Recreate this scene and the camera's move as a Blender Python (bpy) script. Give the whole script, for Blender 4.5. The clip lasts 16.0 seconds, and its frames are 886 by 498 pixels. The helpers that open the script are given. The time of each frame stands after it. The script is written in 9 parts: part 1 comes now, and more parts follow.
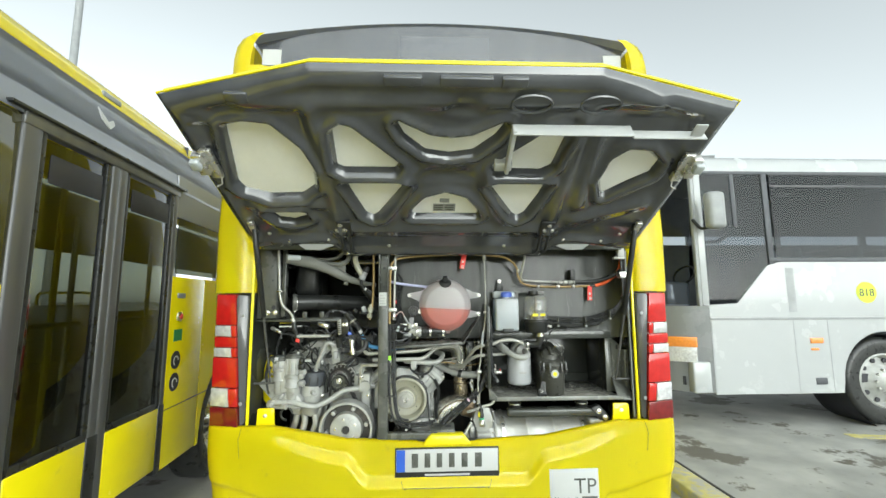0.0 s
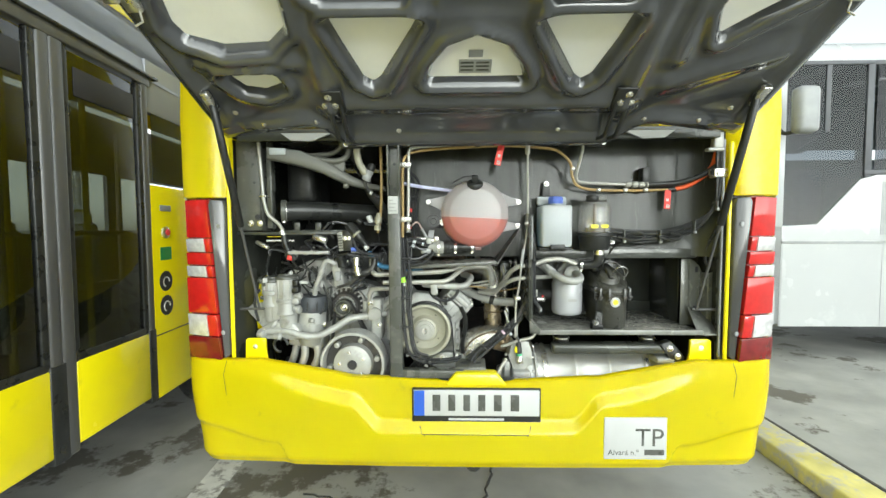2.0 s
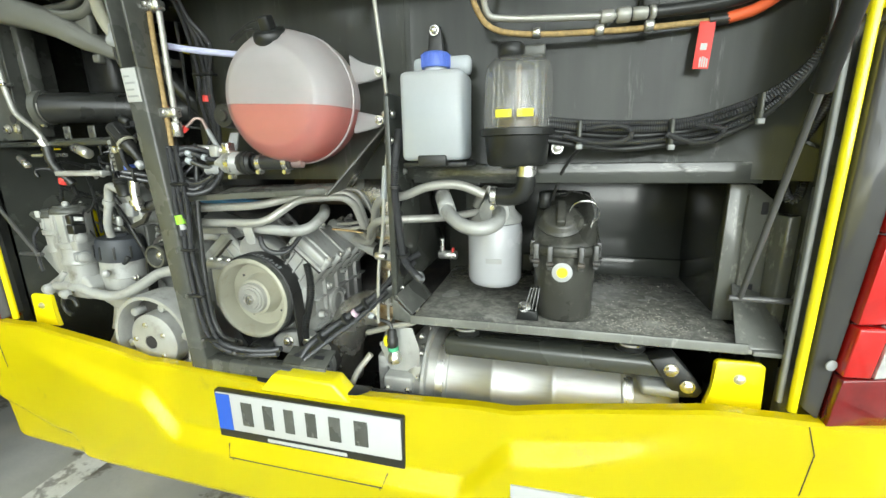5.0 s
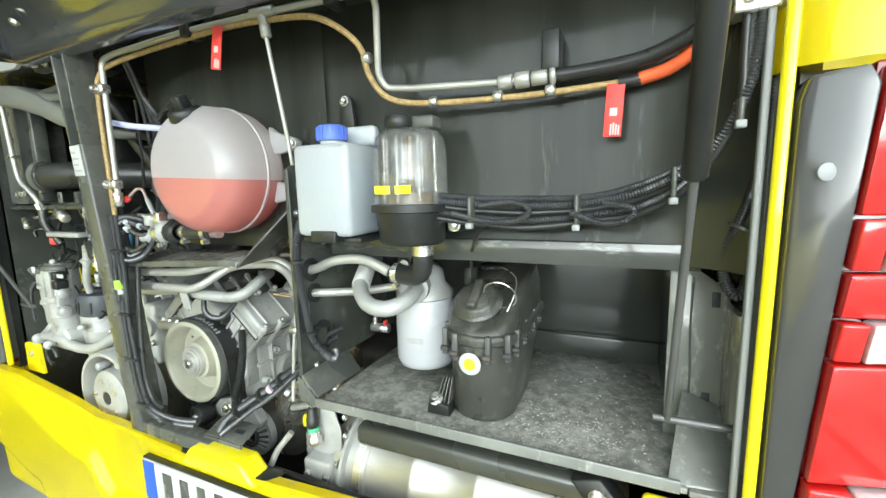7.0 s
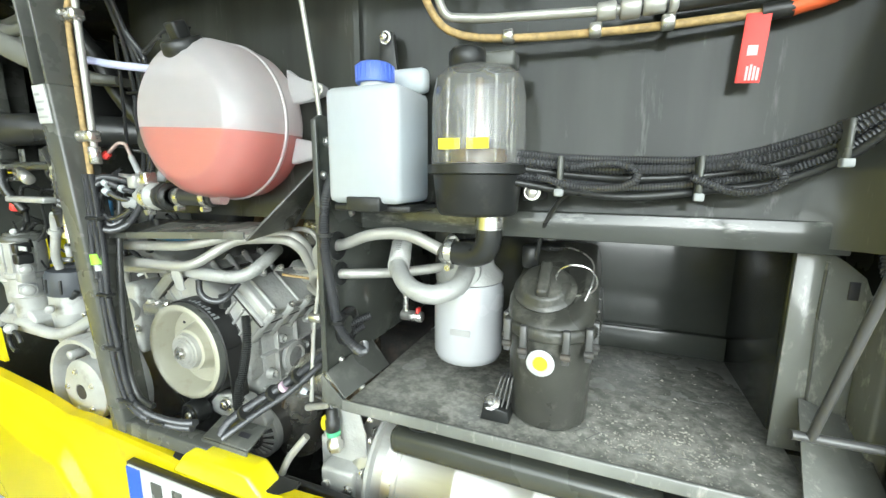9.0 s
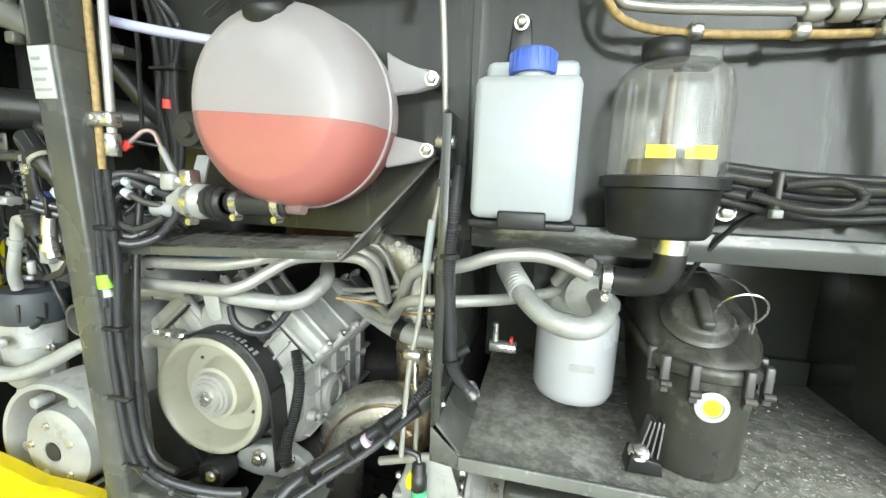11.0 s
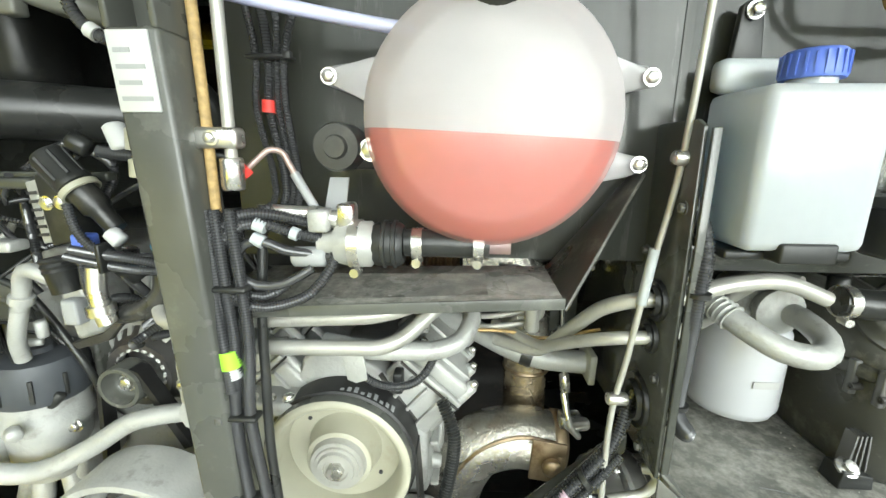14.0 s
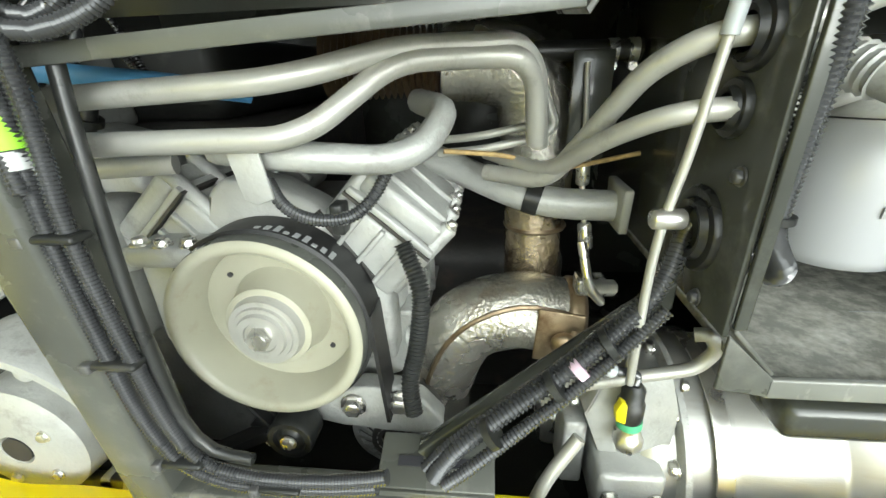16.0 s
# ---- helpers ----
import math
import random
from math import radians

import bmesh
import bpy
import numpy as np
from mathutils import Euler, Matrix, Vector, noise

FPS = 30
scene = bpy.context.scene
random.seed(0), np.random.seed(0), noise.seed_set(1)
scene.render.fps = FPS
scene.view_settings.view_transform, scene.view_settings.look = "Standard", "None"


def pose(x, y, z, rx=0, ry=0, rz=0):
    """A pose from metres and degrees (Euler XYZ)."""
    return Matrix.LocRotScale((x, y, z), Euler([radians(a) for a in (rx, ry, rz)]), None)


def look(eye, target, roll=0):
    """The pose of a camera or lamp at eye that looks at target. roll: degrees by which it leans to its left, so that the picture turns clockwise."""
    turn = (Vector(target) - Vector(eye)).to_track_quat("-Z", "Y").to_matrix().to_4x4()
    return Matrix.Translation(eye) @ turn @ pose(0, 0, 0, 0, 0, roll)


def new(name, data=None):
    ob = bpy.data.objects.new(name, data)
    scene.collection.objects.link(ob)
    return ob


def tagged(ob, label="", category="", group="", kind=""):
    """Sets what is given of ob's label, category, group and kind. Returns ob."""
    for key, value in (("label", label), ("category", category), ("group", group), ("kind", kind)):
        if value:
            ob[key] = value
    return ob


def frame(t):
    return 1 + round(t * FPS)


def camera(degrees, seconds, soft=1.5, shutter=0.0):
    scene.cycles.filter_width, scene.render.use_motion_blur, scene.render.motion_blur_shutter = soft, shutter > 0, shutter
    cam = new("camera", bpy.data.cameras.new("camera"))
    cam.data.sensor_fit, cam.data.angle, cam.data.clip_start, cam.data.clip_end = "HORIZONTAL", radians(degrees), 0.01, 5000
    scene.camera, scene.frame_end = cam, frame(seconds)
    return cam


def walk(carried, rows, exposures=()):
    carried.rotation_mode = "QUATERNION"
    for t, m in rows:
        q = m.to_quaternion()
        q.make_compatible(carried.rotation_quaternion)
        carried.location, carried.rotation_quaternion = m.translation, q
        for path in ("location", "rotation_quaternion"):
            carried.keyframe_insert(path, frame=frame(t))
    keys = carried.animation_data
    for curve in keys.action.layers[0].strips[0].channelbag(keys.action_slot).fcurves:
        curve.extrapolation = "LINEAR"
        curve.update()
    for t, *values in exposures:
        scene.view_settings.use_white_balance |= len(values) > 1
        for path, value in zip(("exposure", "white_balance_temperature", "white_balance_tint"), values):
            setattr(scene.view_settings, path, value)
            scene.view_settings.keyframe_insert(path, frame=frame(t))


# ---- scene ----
cam = camera(94.4, 16.0)
PATH = [
    (0, (-0.106, -2.492, 1.525), (-0.026, -0.509, 1.773), -0.3),
    (0.5, (-0.047, -2.359, 1.419), (-0.018, -0.362, 1.51), -0.5),
    (1, (-0.007, -2.26, 1.405), (0.001, -0.261, 1.36), -0.6),
    (1.5, (-0.04, -2.14, 1.424), (-0.034, -0.142, 1.339), -0.2),
    (2, (-0.097, -1.947, 1.435), (-0.144, 0.051, 1.337), -0.2),
    (2.5, (-0.071, -1.801, 1.44), (-0.201, 0.192, 1.33), -0.2),
    (3, (0.086, -1.602, 1.449), (-0.123, 0.381, 1.292), -0.5),
    (3.5, (0.219, -1.456, 1.445), (-0.046, 0.512, 1.206), -0.7),
    (4, (0.314, -1.296, 1.416), (-0.033, 0.641, 1.058), -0.9),
    (4.5, (0.425, -1.152, 1.381), (0.014, 0.758, 0.955), -0.9),
    (5, (0.584, -1.053, 1.377), (0.08, 0.826, 0.91), -1.1),
    (5.2, (0.656, -1.019, 1.387), (0.129, 0.853, 0.919), -1.1),
    (7.3, (0.88, -0.833, 1.44), (0.042, 0.964, 1.182), -1.1),
    (7.5, (0.885, -0.821, 1.428), (0.035, 0.972, 1.176), -0.9),
    (8, (0.876, -0.793, 1.408), (0.041, 1.004, 1.133), -0.6),
    (8.5, (0.8, -0.77, 1.4), (0.009, 1.04, 1.082), -0.2),
    (9, (0.69, -0.77, 1.401), (-0.032, 1.061, 1.048), 0.3),
    (9.2, (0.646, -0.779, 1.398), (-0.049, 1.063, 1.047), 0.7),
    (11.3, (0.314, -0.745, 1.397), (-0.059, 1.198, 1.103), 2.2),
    (11.5, (0.274, -0.745, 1.406), (-0.041, 1.21, 1.126), 2.1),
    (12, (0.153, -0.753, 1.454), (-0.061, 1.222, 1.226), 2.1),
    (12.5, (0.061, -0.779, 1.526), (-0.091, 1.206, 1.334), 2.0),
    (13, (0.005, -0.8, 1.549), (-0.109, 1.186, 1.345), 1.7),
    (13.5, (-0.023, -0.767, 1.527), (-0.122, 1.209, 1.231), 1.1),
    (14, (-0.032, -0.675, 1.463), (-0.127, 1.269, 0.999), 0.4),
    (14.5, (-0.033, -0.601, 1.402), (-0.124, 1.294, 0.769), -0.4),
    (15, (-0.021, -0.559, 1.353), (-0.119, 1.284, 0.582), -1.1),
    (15.5, (0.002, -0.522, 1.308), (-0.134, 1.289, 0.469), -1.5),
    (16, (0.031, -0.507, 1.255), (-0.178, 1.311, 0.447), -2.0),
]
walk(cam, [(t, look(eye, target, roll)) for t, eye, target, roll in PATH],
     [(0, 0.9, 6200, 0), (1.5, 1.03, 6250, 0), (3.5, 1.2, 6300, 0), (5.0, 1.2, 6200, 0), (7.5, 1.62, 6000, 0), (9.0, 1.67, 6000, 0), (11.5, 1.54, 6150, 0), (13.0, 1.63, 6250, 0), (16.0, 1.57, 6250, 0)])


# ---- world, sun, exposure ----
scene.view_settings.exposure = 0.0
world = bpy.data.worlds.new("overcast_sky")
scene.world = world
world.use_nodes = True
wn = world.node_tree.nodes
sky = wn.new("ShaderNodeTexSky")
sky.sky_type = "NISHITA"
sky.sun_disc = False
sky.sun_elevation, sky.sun_rotation = radians(20), radians(158)
sky.dust_density, sky.air_density = 1.0, 1.0
pale = wn.new("ShaderNodeHueSaturation")
pale.inputs["Saturation"].default_value = 0.12
world.node_tree.links.new(sky.outputs[0], pale.inputs["Color"])
world.node_tree.links.new(pale.outputs[0], wn["Background"].inputs["Color"])
wn["Background"].inputs["Strength"].default_value = 0.15
sun_data = bpy.data.lights.new("sun", "SUN")
sun_data.energy, sun_data.angle, sun_data.color = 1.4, radians(110), (1.0, 0.99, 0.96)
sun = new("sun", sun_data)
sun.matrix_world = look((2.8, -7.0, 2.74), (0, 0, 0))


# ---- materials ----
def mat(name, col, rough=0.5, metal=0.0, var=0.15, scale=6.0, bump=0.05, bscale=80.0, dirt=None, coat=0.0,
        trans=0.0, ior=1.45, sss=0.0, stretch=(1, 1, 1), rvar=0.12, alpha=1.0):
    m = bpy.data.materials.new(name)
    m.use_nodes = True
    nt = m.node_tree
    n, l = nt.nodes, nt.links
    b = n["Principled BSDF"]
    tc = n.new("ShaderNodeTexCoord")
    mp = n.new("ShaderNodeMapping")
    mp.inputs["Scale"].default_value = stretch
    l.new(tc.outputs["Object"], mp.inputs[0])
    big = n.new("ShaderNodeTexNoise")
    big.inputs["Scale"].default_value, big.inputs["Detail"].default_value = scale, 6
    l.new(mp.outputs[0], big.inputs["Vector"])
    ramp = n.new("ShaderNodeValToRGB")
    ramp.color_ramp.elements[0].position, ramp.color_ramp.elements[1].position = 0.3, 0.7
    ramp.color_ramp.elements[0].color = (*[c * (1 - var) for c in col], 1)
    ramp.color_ramp.elements[1].color = (*[min(1, c * (1 + var)) for c in col], 1)
    l.new(big.outputs["Fac"], ramp.inputs[0])
    out = ramp.outputs[0]
    fine = n.new("ShaderNodeTexNoise")
    fine.inputs["Scale"].default_value, fine.inputs["Detail"].default_value = bscale, 4
    l.new(mp.outputs[0], fine.inputs["Vector"])
    if dirt:
        dcol, lo, hi, dscale = dirt
        dn = n.new("ShaderNodeTexNoise")
        dn.inputs["Scale"].default_value, dn.inputs["Detail"].default_value = dscale, 8
        dn.inputs["Roughness"].default_value = 0.7
        l.new(mp.outputs[0], dn.inputs["Vector"])
        dr = n.new("ShaderNodeMapRange")
        dr.inputs[1].default_value, dr.inputs[2].default_value = lo, hi
        l.new(dn.outputs["Fac"], dr.inputs[0])
        mix = n.new("ShaderNodeMix")
        mix.data_type = "RGBA"
        l.new(dr.outputs[0], mix.inputs[0])
        l.new(out, mix.inputs[6])
        mix.inputs[7].default_value = (*dcol, 1)
        out = mix.outputs[2]
    l.new(out, b.inputs["Base Color"])
    rr = n.new("ShaderNodeMapRange")
    rr.inputs[3].default_value, rr.inputs[4].default_value = max(0.02, rough - rvar), min(1, rough + rvar)
    l.new(big.outputs["Fac"], rr.inputs[0])
    l.new(rr.outputs[0], b.inputs["Roughness"])
    b.inputs["Metallic"].default_value = metal
    b.inputs["Coat Weight"].default_value = coat
    b.inputs["Coat Roughness"].default_value = 0.05
    b.inputs["Transmission Weight"].default_value = trans
    b.inputs["IOR"].default_value = ior
    b.inputs["Alpha"].default_value = alpha
    if sss:
        b.inputs["Subsurface Weight"].default_value = sss
        b.inputs["Subsurface Radius"].default_value = (1.0, 0.9, 0.9)
        b.inputs["Subsurface Scale"].default_value = 0.035
    if bump:
        bp = n.new("ShaderNodeBump")
        bp.inputs["Strength"].default_value, bp.inputs["Distance"].default_value = bump, 0.004
        l.new(fine.outputs["Fac"], bp.inputs["Height"])
        l.new(bp.outputs[0], b.inputs["Normal"])
    return m


YELLOW = mat("yellow_paint", (0.93, 0.8, 0.006), 0.25, var=0.03, scale=3, bump=0.01, coat=0.6, rvar=0.05, dirt=((0.5, 0.43, 0.06), 0.62, 0.95, 5))
BLACK_SHEET = mat("black_painted_sheet", (0.05, 0.053, 0.046), 0.26, var=0.25, scale=4, bump=0.05, bscale=25, dirt=((0.12, 0.122, 0.108), 0.55, 0.9, 11), coat=0.35)
DUSTY = mat("dusty_black_steel", (0.19, 0.19, 0.168), 0.26, var=0.4, scale=3.5, bump=0.45, bscale=60, dirt=((0.45, 0.44, 0.39), 0.42, 0.74, 42), coat=0.4)
DUSTY_PLASTIC = mat("dusty_dark_plastic", (0.055, 0.055, 0.047), 0.3, var=0.25, scale=7, bump=0.08, bscale=120, dirt=((0.2, 0.195, 0.17), 0.53, 0.78, 20))
PANEL = mat("stained_black_panel", (0.08, 0.084, 0.072), 0.17, var=0.35, scale=7, bump=0.5, bscale=11, stretch=(1, 1, 0.12), dirt=((0.22, 0.222, 0.2), 0.6, 0.76, 26), coat=0.2)
PLATE_GREY = mat("worn_black_plate", (0.175, 0.18, 0.163), 0.22, var=0.4, scale=5, bump=0.25, bscale=40, stretch=(1, 1, 0.4), dirt=((0.45, 0.44, 0.4), 0.56, 0.8, 45), coat=0.5)
LEDGE = mat("smeared_black_ledge", (0.055, 0.058, 0.052), 0.18, var=0.3, scale=9, bump=0.35, bscale=16, stretch=(0.3, 1, 1), dirt=((0.26, 0.26, 0.235), 0.58, 0.76, 22), coat=0.4)
BLACK_PLASTIC = mat("black_plastic", (0.02, 0.021, 0.02), 0.38, var=0.25, scale=12, bump=0.05, bscale=150, dirt=((0.08, 0.075, 0.065), 0.55, 0.9, 18))
LINER = mat("moulded_black_liner", (0.06, 0.063, 0.068), 0.12, var=0.25, scale=5, bump=0.03, bscale=90, dirt=((0.1, 0.09, 0.06), 0.62, 0.95, 4), coat=1.0)
RUBBER = mat("black_rubber", (0.024, 0.025, 0.024), 0.3, var=0.25, scale=15, bump=0.05, dirt=((0.09, 0.085, 0.075), 0.55, 0.9, 20))
CONDUIT = mat("black_corrugated_conduit", (0.045, 0.046, 0.048), 0.2, var=0.2, scale=15, bump=0, coat=1.0)
# Darker copy of BLACK_SHEET: the shelf recess's shade is put into its colour.
RECESS_SHADE_BLACK = mat("black_sheet_in_recess_shade", (0.042, 0.045, 0.04), 0.22, var=0.2, scale=5, bump=0.04, bscale=25, dirt=((0.06, 0.06, 0.055), 0.6, 0.9, 12), coat=0.25)
GREY_STEEL = mat("grey_post_steel", (0.085, 0.088, 0.078), 0.28, var=0.2, scale=8, bump=0.05, dirt=((0.2, 0.195, 0.175), 0.55, 0.9, 16))
CAST = mat("cast_aluminium", (0.39, 0.395, 0.375), 0.42, 0.2, var=0.16, scale=14, bump=0.3, bscale=140, dirt=((0.18, 0.17, 0.145), 0.57, 0.78, 18))
CREAM = mat("cream_painted_casting", (0.355, 0.347, 0.27), 0.36, var=0.08, scale=9, bump=0.05, coat=0.2, dirt=((0.28, 0.245, 0.165), 0.58, 0.8, 14))
DARK_CAST = mat("dark_iron", (0.06, 0.058, 0.055), 0.55, 0.3, var=0.3, scale=10, bump=0.25, bscale=110, dirt=((0.16, 0.13, 0.1), 0.5, 0.8, 14))
PIPE = mat("brushed_steel_pipe", (0.43, 0.427, 0.39), 0.4, 0.4, var=0.12, scale=12, bump=0.06, dirt=((0.22, 0.2, 0.165), 0.57, 0.8, 22))
ZINC = mat("zinc_plated", (0.68, 0.67, 0.63), 0.28, 0.9, var=0.2, scale=30, bump=0.05)
HEATSHIELD = mat("embossed_heat_shield", (0.62, 0.6, 0.53), 0.26, 0.85, var=0.2, scale=14, bump=0.7, bscale=170, dirt=((0.3, 0.21, 0.11), 0.58, 0.78, 9))
RUSTY = mat("heat_tinted_steel", (0.36, 0.28, 0.18), 0.34, 0.8, var=0.4, scale=16, bump=0.3, dirt=((0.16, 0.1, 0.055), 0.5, 0.72, 20))
STAINED_SHIELD = mat("stained_heat_shield", (0.42, 0.35, 0.245), 0.25, 0.85, var=0.3, scale=14, bump=0.8, bscale=130, dirt=((0.1, 0.07, 0.045), 0.5, 0.66, 16))
MUFFLER = mat("stainless_muffler", (0.5, 0.5, 0.475), 0.36, 0.6, var=0.12, scale=6, bump=0.06, stretch=(1, 6, 6), dirt=((0.4, 0.37, 0.31), 0.57, 0.85, 9))
WHITE_PLASTIC = mat("white_plastic", (0.45, 0.485, 0.5), 0.32, var=0.03, scale=5, bump=0.02, sss=0.15)
FILTER_WHITE = mat("white_enamel", (0.44, 0.45, 0.465), 0.25, var=0.04, scale=8, bump=0.01, coat=0.3, dirt=((0.5, 0.5, 0.5), 0.6, 0.95, 9))
PAD_WHITE = mat("white_insulation_foam", (0.9, 0.9, 0.86), 0.85, var=0.05, scale=6, bump=0.2, bscale=40, dirt=((0.7, 0.69, 0.64), 0.6, 0.95, 5))


BLUE_CAP = mat("blue_plastic", (0.1, 0.17, 0.58), 0.4, var=0.1, scale=20)
RED = mat("red_lens", (0.5, 0.012, 0.01), 0.1, var=0.1, scale=30, bump=0.05, bscale=260, coat=0.8)
DARK_RED = mat("dark_red_lens", (0.16, 0.008, 0.008), 0.12, var=0.2, scale=30, bump=0.05, bscale=260, coat=0.8)
CLEAR_LENS = mat("clear_lamp_lens", (0.75, 0.75, 0.75), 0.12, 0.4, var=0.2, scale=40, bump=0.4, bscale=160, coat=0.9)
TAG_RED = mat("red_tag", (0.75, 0.06, 0.05), 0.5, var=0.08, scale=20, bump=0.02)
WHITE_LABEL = mat("white_label", (0.48, 0.49, 0.485), 0.45, var=0.03, scale=10, bump=0.01)
INK = mat("dark_print", (0.03, 0.03, 0.035), 0.5, var=0.1, scale=20, bump=0)
GREY_INK = mat("grey_print", (0.35, 0.35, 0.34), 0.5, var=0.1, scale=20, bump=0)
PLATE_BLUE = mat("blue_print", (0.03, 0.1, 0.5), 0.4, var=0.05, scale=20, bump=0)
TAN = mat("tan_braided_line", (0.38, 0.265, 0.11), 0.6, var=0.3, scale=120, bump=0.3, bscale=260)
COPPER = mat("copper_tone_line", (0.36, 0.27, 0.24), 0.35, 0.4, var=0.2, scale=40, bump=0.05)
ORANGE = mat("orange_sleeve", (0.75, 0.13, 0.04), 0.5, var=0.1, scale=30, bump=0.2, bscale=200)
LILAC = mat("pale_blue_hose", (0.5, 0.52, 0.72), 0.35, var=0.06, scale=12, bump=0.02, sss=0.2)
BLUE_HOSE = mat("blue_hose", (0.1, 0.3, 0.55), 0.4, var=0.1, scale=12, bump=0.02)
YEL_LABEL = mat("yellow_label", (0.85, 0.75, 0.02), 0.45, var=0.05, scale=30, bump=0)
GREEN = mat("green_tape", (0.35, 0.75, 0.05), 0.5, var=0.05, scale=30, bump=0)
GLOSS_BLACK = mat("gloss_black_panel", (0.075, 0.075, 0.075), 0.08, var=0.15, scale=4, bump=0.01, coat=0.5, dirt=((0.14, 0.14, 0.13), 0.55, 0.95, 6))
TINTED = mat("tinted_glass", (0.02, 0.022, 0.02), 0.04, var=0.1, scale=2, bump=0, coat=0.6, rvar=0.02)
OLIVE_GLASS = mat("olive_tinted_glass", (0.06, 0.055, 0.015), 0.05, var=0.1, scale=2, bump=0, coat=0.6, rvar=0.02)
GREY_PAINT = mat("slate_grey_paint", (0.27, 0.285, 0.32), 0.12, var=0.05, scale=2, bump=0, coat=1.0)
GREY_FRAME = mat("grey_aluminium_frame", (0.11, 0.11, 0.108), 0.33, 0.3, var=0.14, scale=12, bump=0.03, stretch=(1, 1, 0.1))
WHITE_PAINT = mat("white_bus_paint", (0.4, 0.412, 0.412), 0.25, var=0.03, scale=2, bump=0.01, coat=0.5, dirt=((0.55, 0.56, 0.55), 0.58, 0.95, 3))
GREY_TRIM = mat("grey_trim", (0.3, 0.31, 0.31), 0.5, var=0.1, scale=8)
SLATE_FRAME = mat("slate_window_frame", (0.07, 0.073, 0.082), 0.45, var=0.12, scale=8)
AMBER = mat("amber_lens", (0.75, 0.26, 0.05), 0.15, var=0.1, scale=40, bump=0.2, coat=0.6)
CONCRETE = mat("stained_concrete", (0.37, 0.37, 0.345), 0.62, var=0.25, scale=2.2, bump=0.3, bscale=45, dirt=((0.14, 0.13, 0.105), 0.545, 0.575, 0.85), rvar=0.25)
KERB_YELLOW = mat("worn_yellow_kerb_paint", (0.62, 0.56, 0.2), 0.7, var=0.2, scale=6, bump=0.4, bscale=60, dirt=((0.45, 0.44, 0.4), 0.48, 0.6, 7))
LINE_WHITE = mat("worn_white_line_paint", (0.66, 0.66, 0.63), 0.7, var=0.12, scale=9, bump=0.3, bscale=60, dirt=((0.3, 0.29, 0.27), 0.5, 0.58, 12))
STAIN_BELT = mat("poly_v_belt", (0.015, 0.015, 0.015), 0.45, var=0.2, scale=20, bump=0.05)


def clear_mat(name, tint, gloss=0.08, floor=0.04, milk=0.0):
    """Thin see-through sheet with a glossy film, stronger at grazing angles; milk: share of white haze in the plastic."""
    m = bpy.data.materials.new(name)
    m.use_nodes = True
    n, l = m.node_tree.nodes, m.node_tree.links
    n.remove(n["Principled BSDF"])
    tr = n.new("ShaderNodeBsdfTransparent")
    tr.inputs[0].default_value = (*tint, 1)
    df = n.new("ShaderNodeBsdfDiffuse")
    df.inputs[0].default_value = (0.6, 0.6, 0.58, 1)
    haze = n.new("ShaderNodeMixShader")
    haze.inputs[0].default_value = milk
    l.new(tr.outputs[0], haze.inputs[1])
    l.new(df.outputs[0], haze.inputs[2])
    gl = n.new("ShaderNodeBsdfGlossy")
    gl.inputs["Roughness"].default_value = gloss
    lw = n.new("ShaderNodeLayerWeight")
    pw = n.new("ShaderNodeMath")
    pw.operation = "POWER"
    pw.inputs[1].default_value = 4.0
    rg = n.new("ShaderNodeMapRange")
    rg.inputs[3].default_value, rg.inputs[4].default_value = floor, 0.8
    mx = n.new("ShaderNodeMixShader")
    l.new(lw.outputs["Facing"], pw.inputs[0])
    l.new(pw.outputs[0], rg.inputs[0])
    l.new(rg.outputs[0], mx.inputs[0])
    l.new(haze.outputs[0], mx.inputs[1])
    l.new(gl.outputs[0], mx.inputs[2])
    l.new(mx.outputs[0], n["Material Output"].inputs[0])
    return m


CLEAR_BOWL = clear_mat("clear_bowl_plastic", (0.95, 0.95, 0.93), 0.1, 0.05, 0.13)


def milky_mat(name, col, clear, gloss=0.04, rough=0.22):
    """Translucent moulded plastic or liquid: light passes, scatters and shows what lies behind; clear: share that passes straight."""
    m = bpy.data.materials.new(name)
    m.use_nodes = True
    n, l = m.node_tree.nodes, m.node_tree.links
    n.remove(n["Principled BSDF"])
    df, tl, tr, gl = (n.new("ShaderNodeBsdf" + k) for k in ("Diffuse", "Translucent", "Transparent", "Glossy"))
    noise = n.new("ShaderNodeTexNoise")
    noise.inputs["Scale"].default_value = 9
    tone = n.new("ShaderNodeMix")
    tone.data_type = "RGBA"
    tone.inputs[6].default_value, tone.inputs[7].default_value = (*[c * 0.94 for c in col], 1), (*col, 1)
    l.new(noise.outputs["Fac"], tone.inputs[0])
    l.new(tone.outputs[2], df.inputs[0])
    l.new(tone.outputs[2], tl.inputs[0])
    tr.inputs[0].default_value = (*[0.5 + 0.5 * c for c in col], 1)
    gl.inputs["Roughness"].default_value = rough
    body, see, top = (n.new("ShaderNodeMixShader") for _ in range(3))
    body.inputs[0].default_value, see.inputs[0].default_value, top.inputs[0].default_value = 0.45, clear, gloss
    l.new(df.outputs[0], body.inputs[1])
    l.new(tl.outputs[0], body.inputs[2])
    l.new(body.outputs[0], see.inputs[1])
    l.new(tr.outputs[0], see.inputs[2])
    l.new(see.outputs[0], top.inputs[1])
    l.new(gl.outputs[0], top.inputs[2])
    l.new(top.outputs[0], n["Material Output"].inputs[0])
    return m


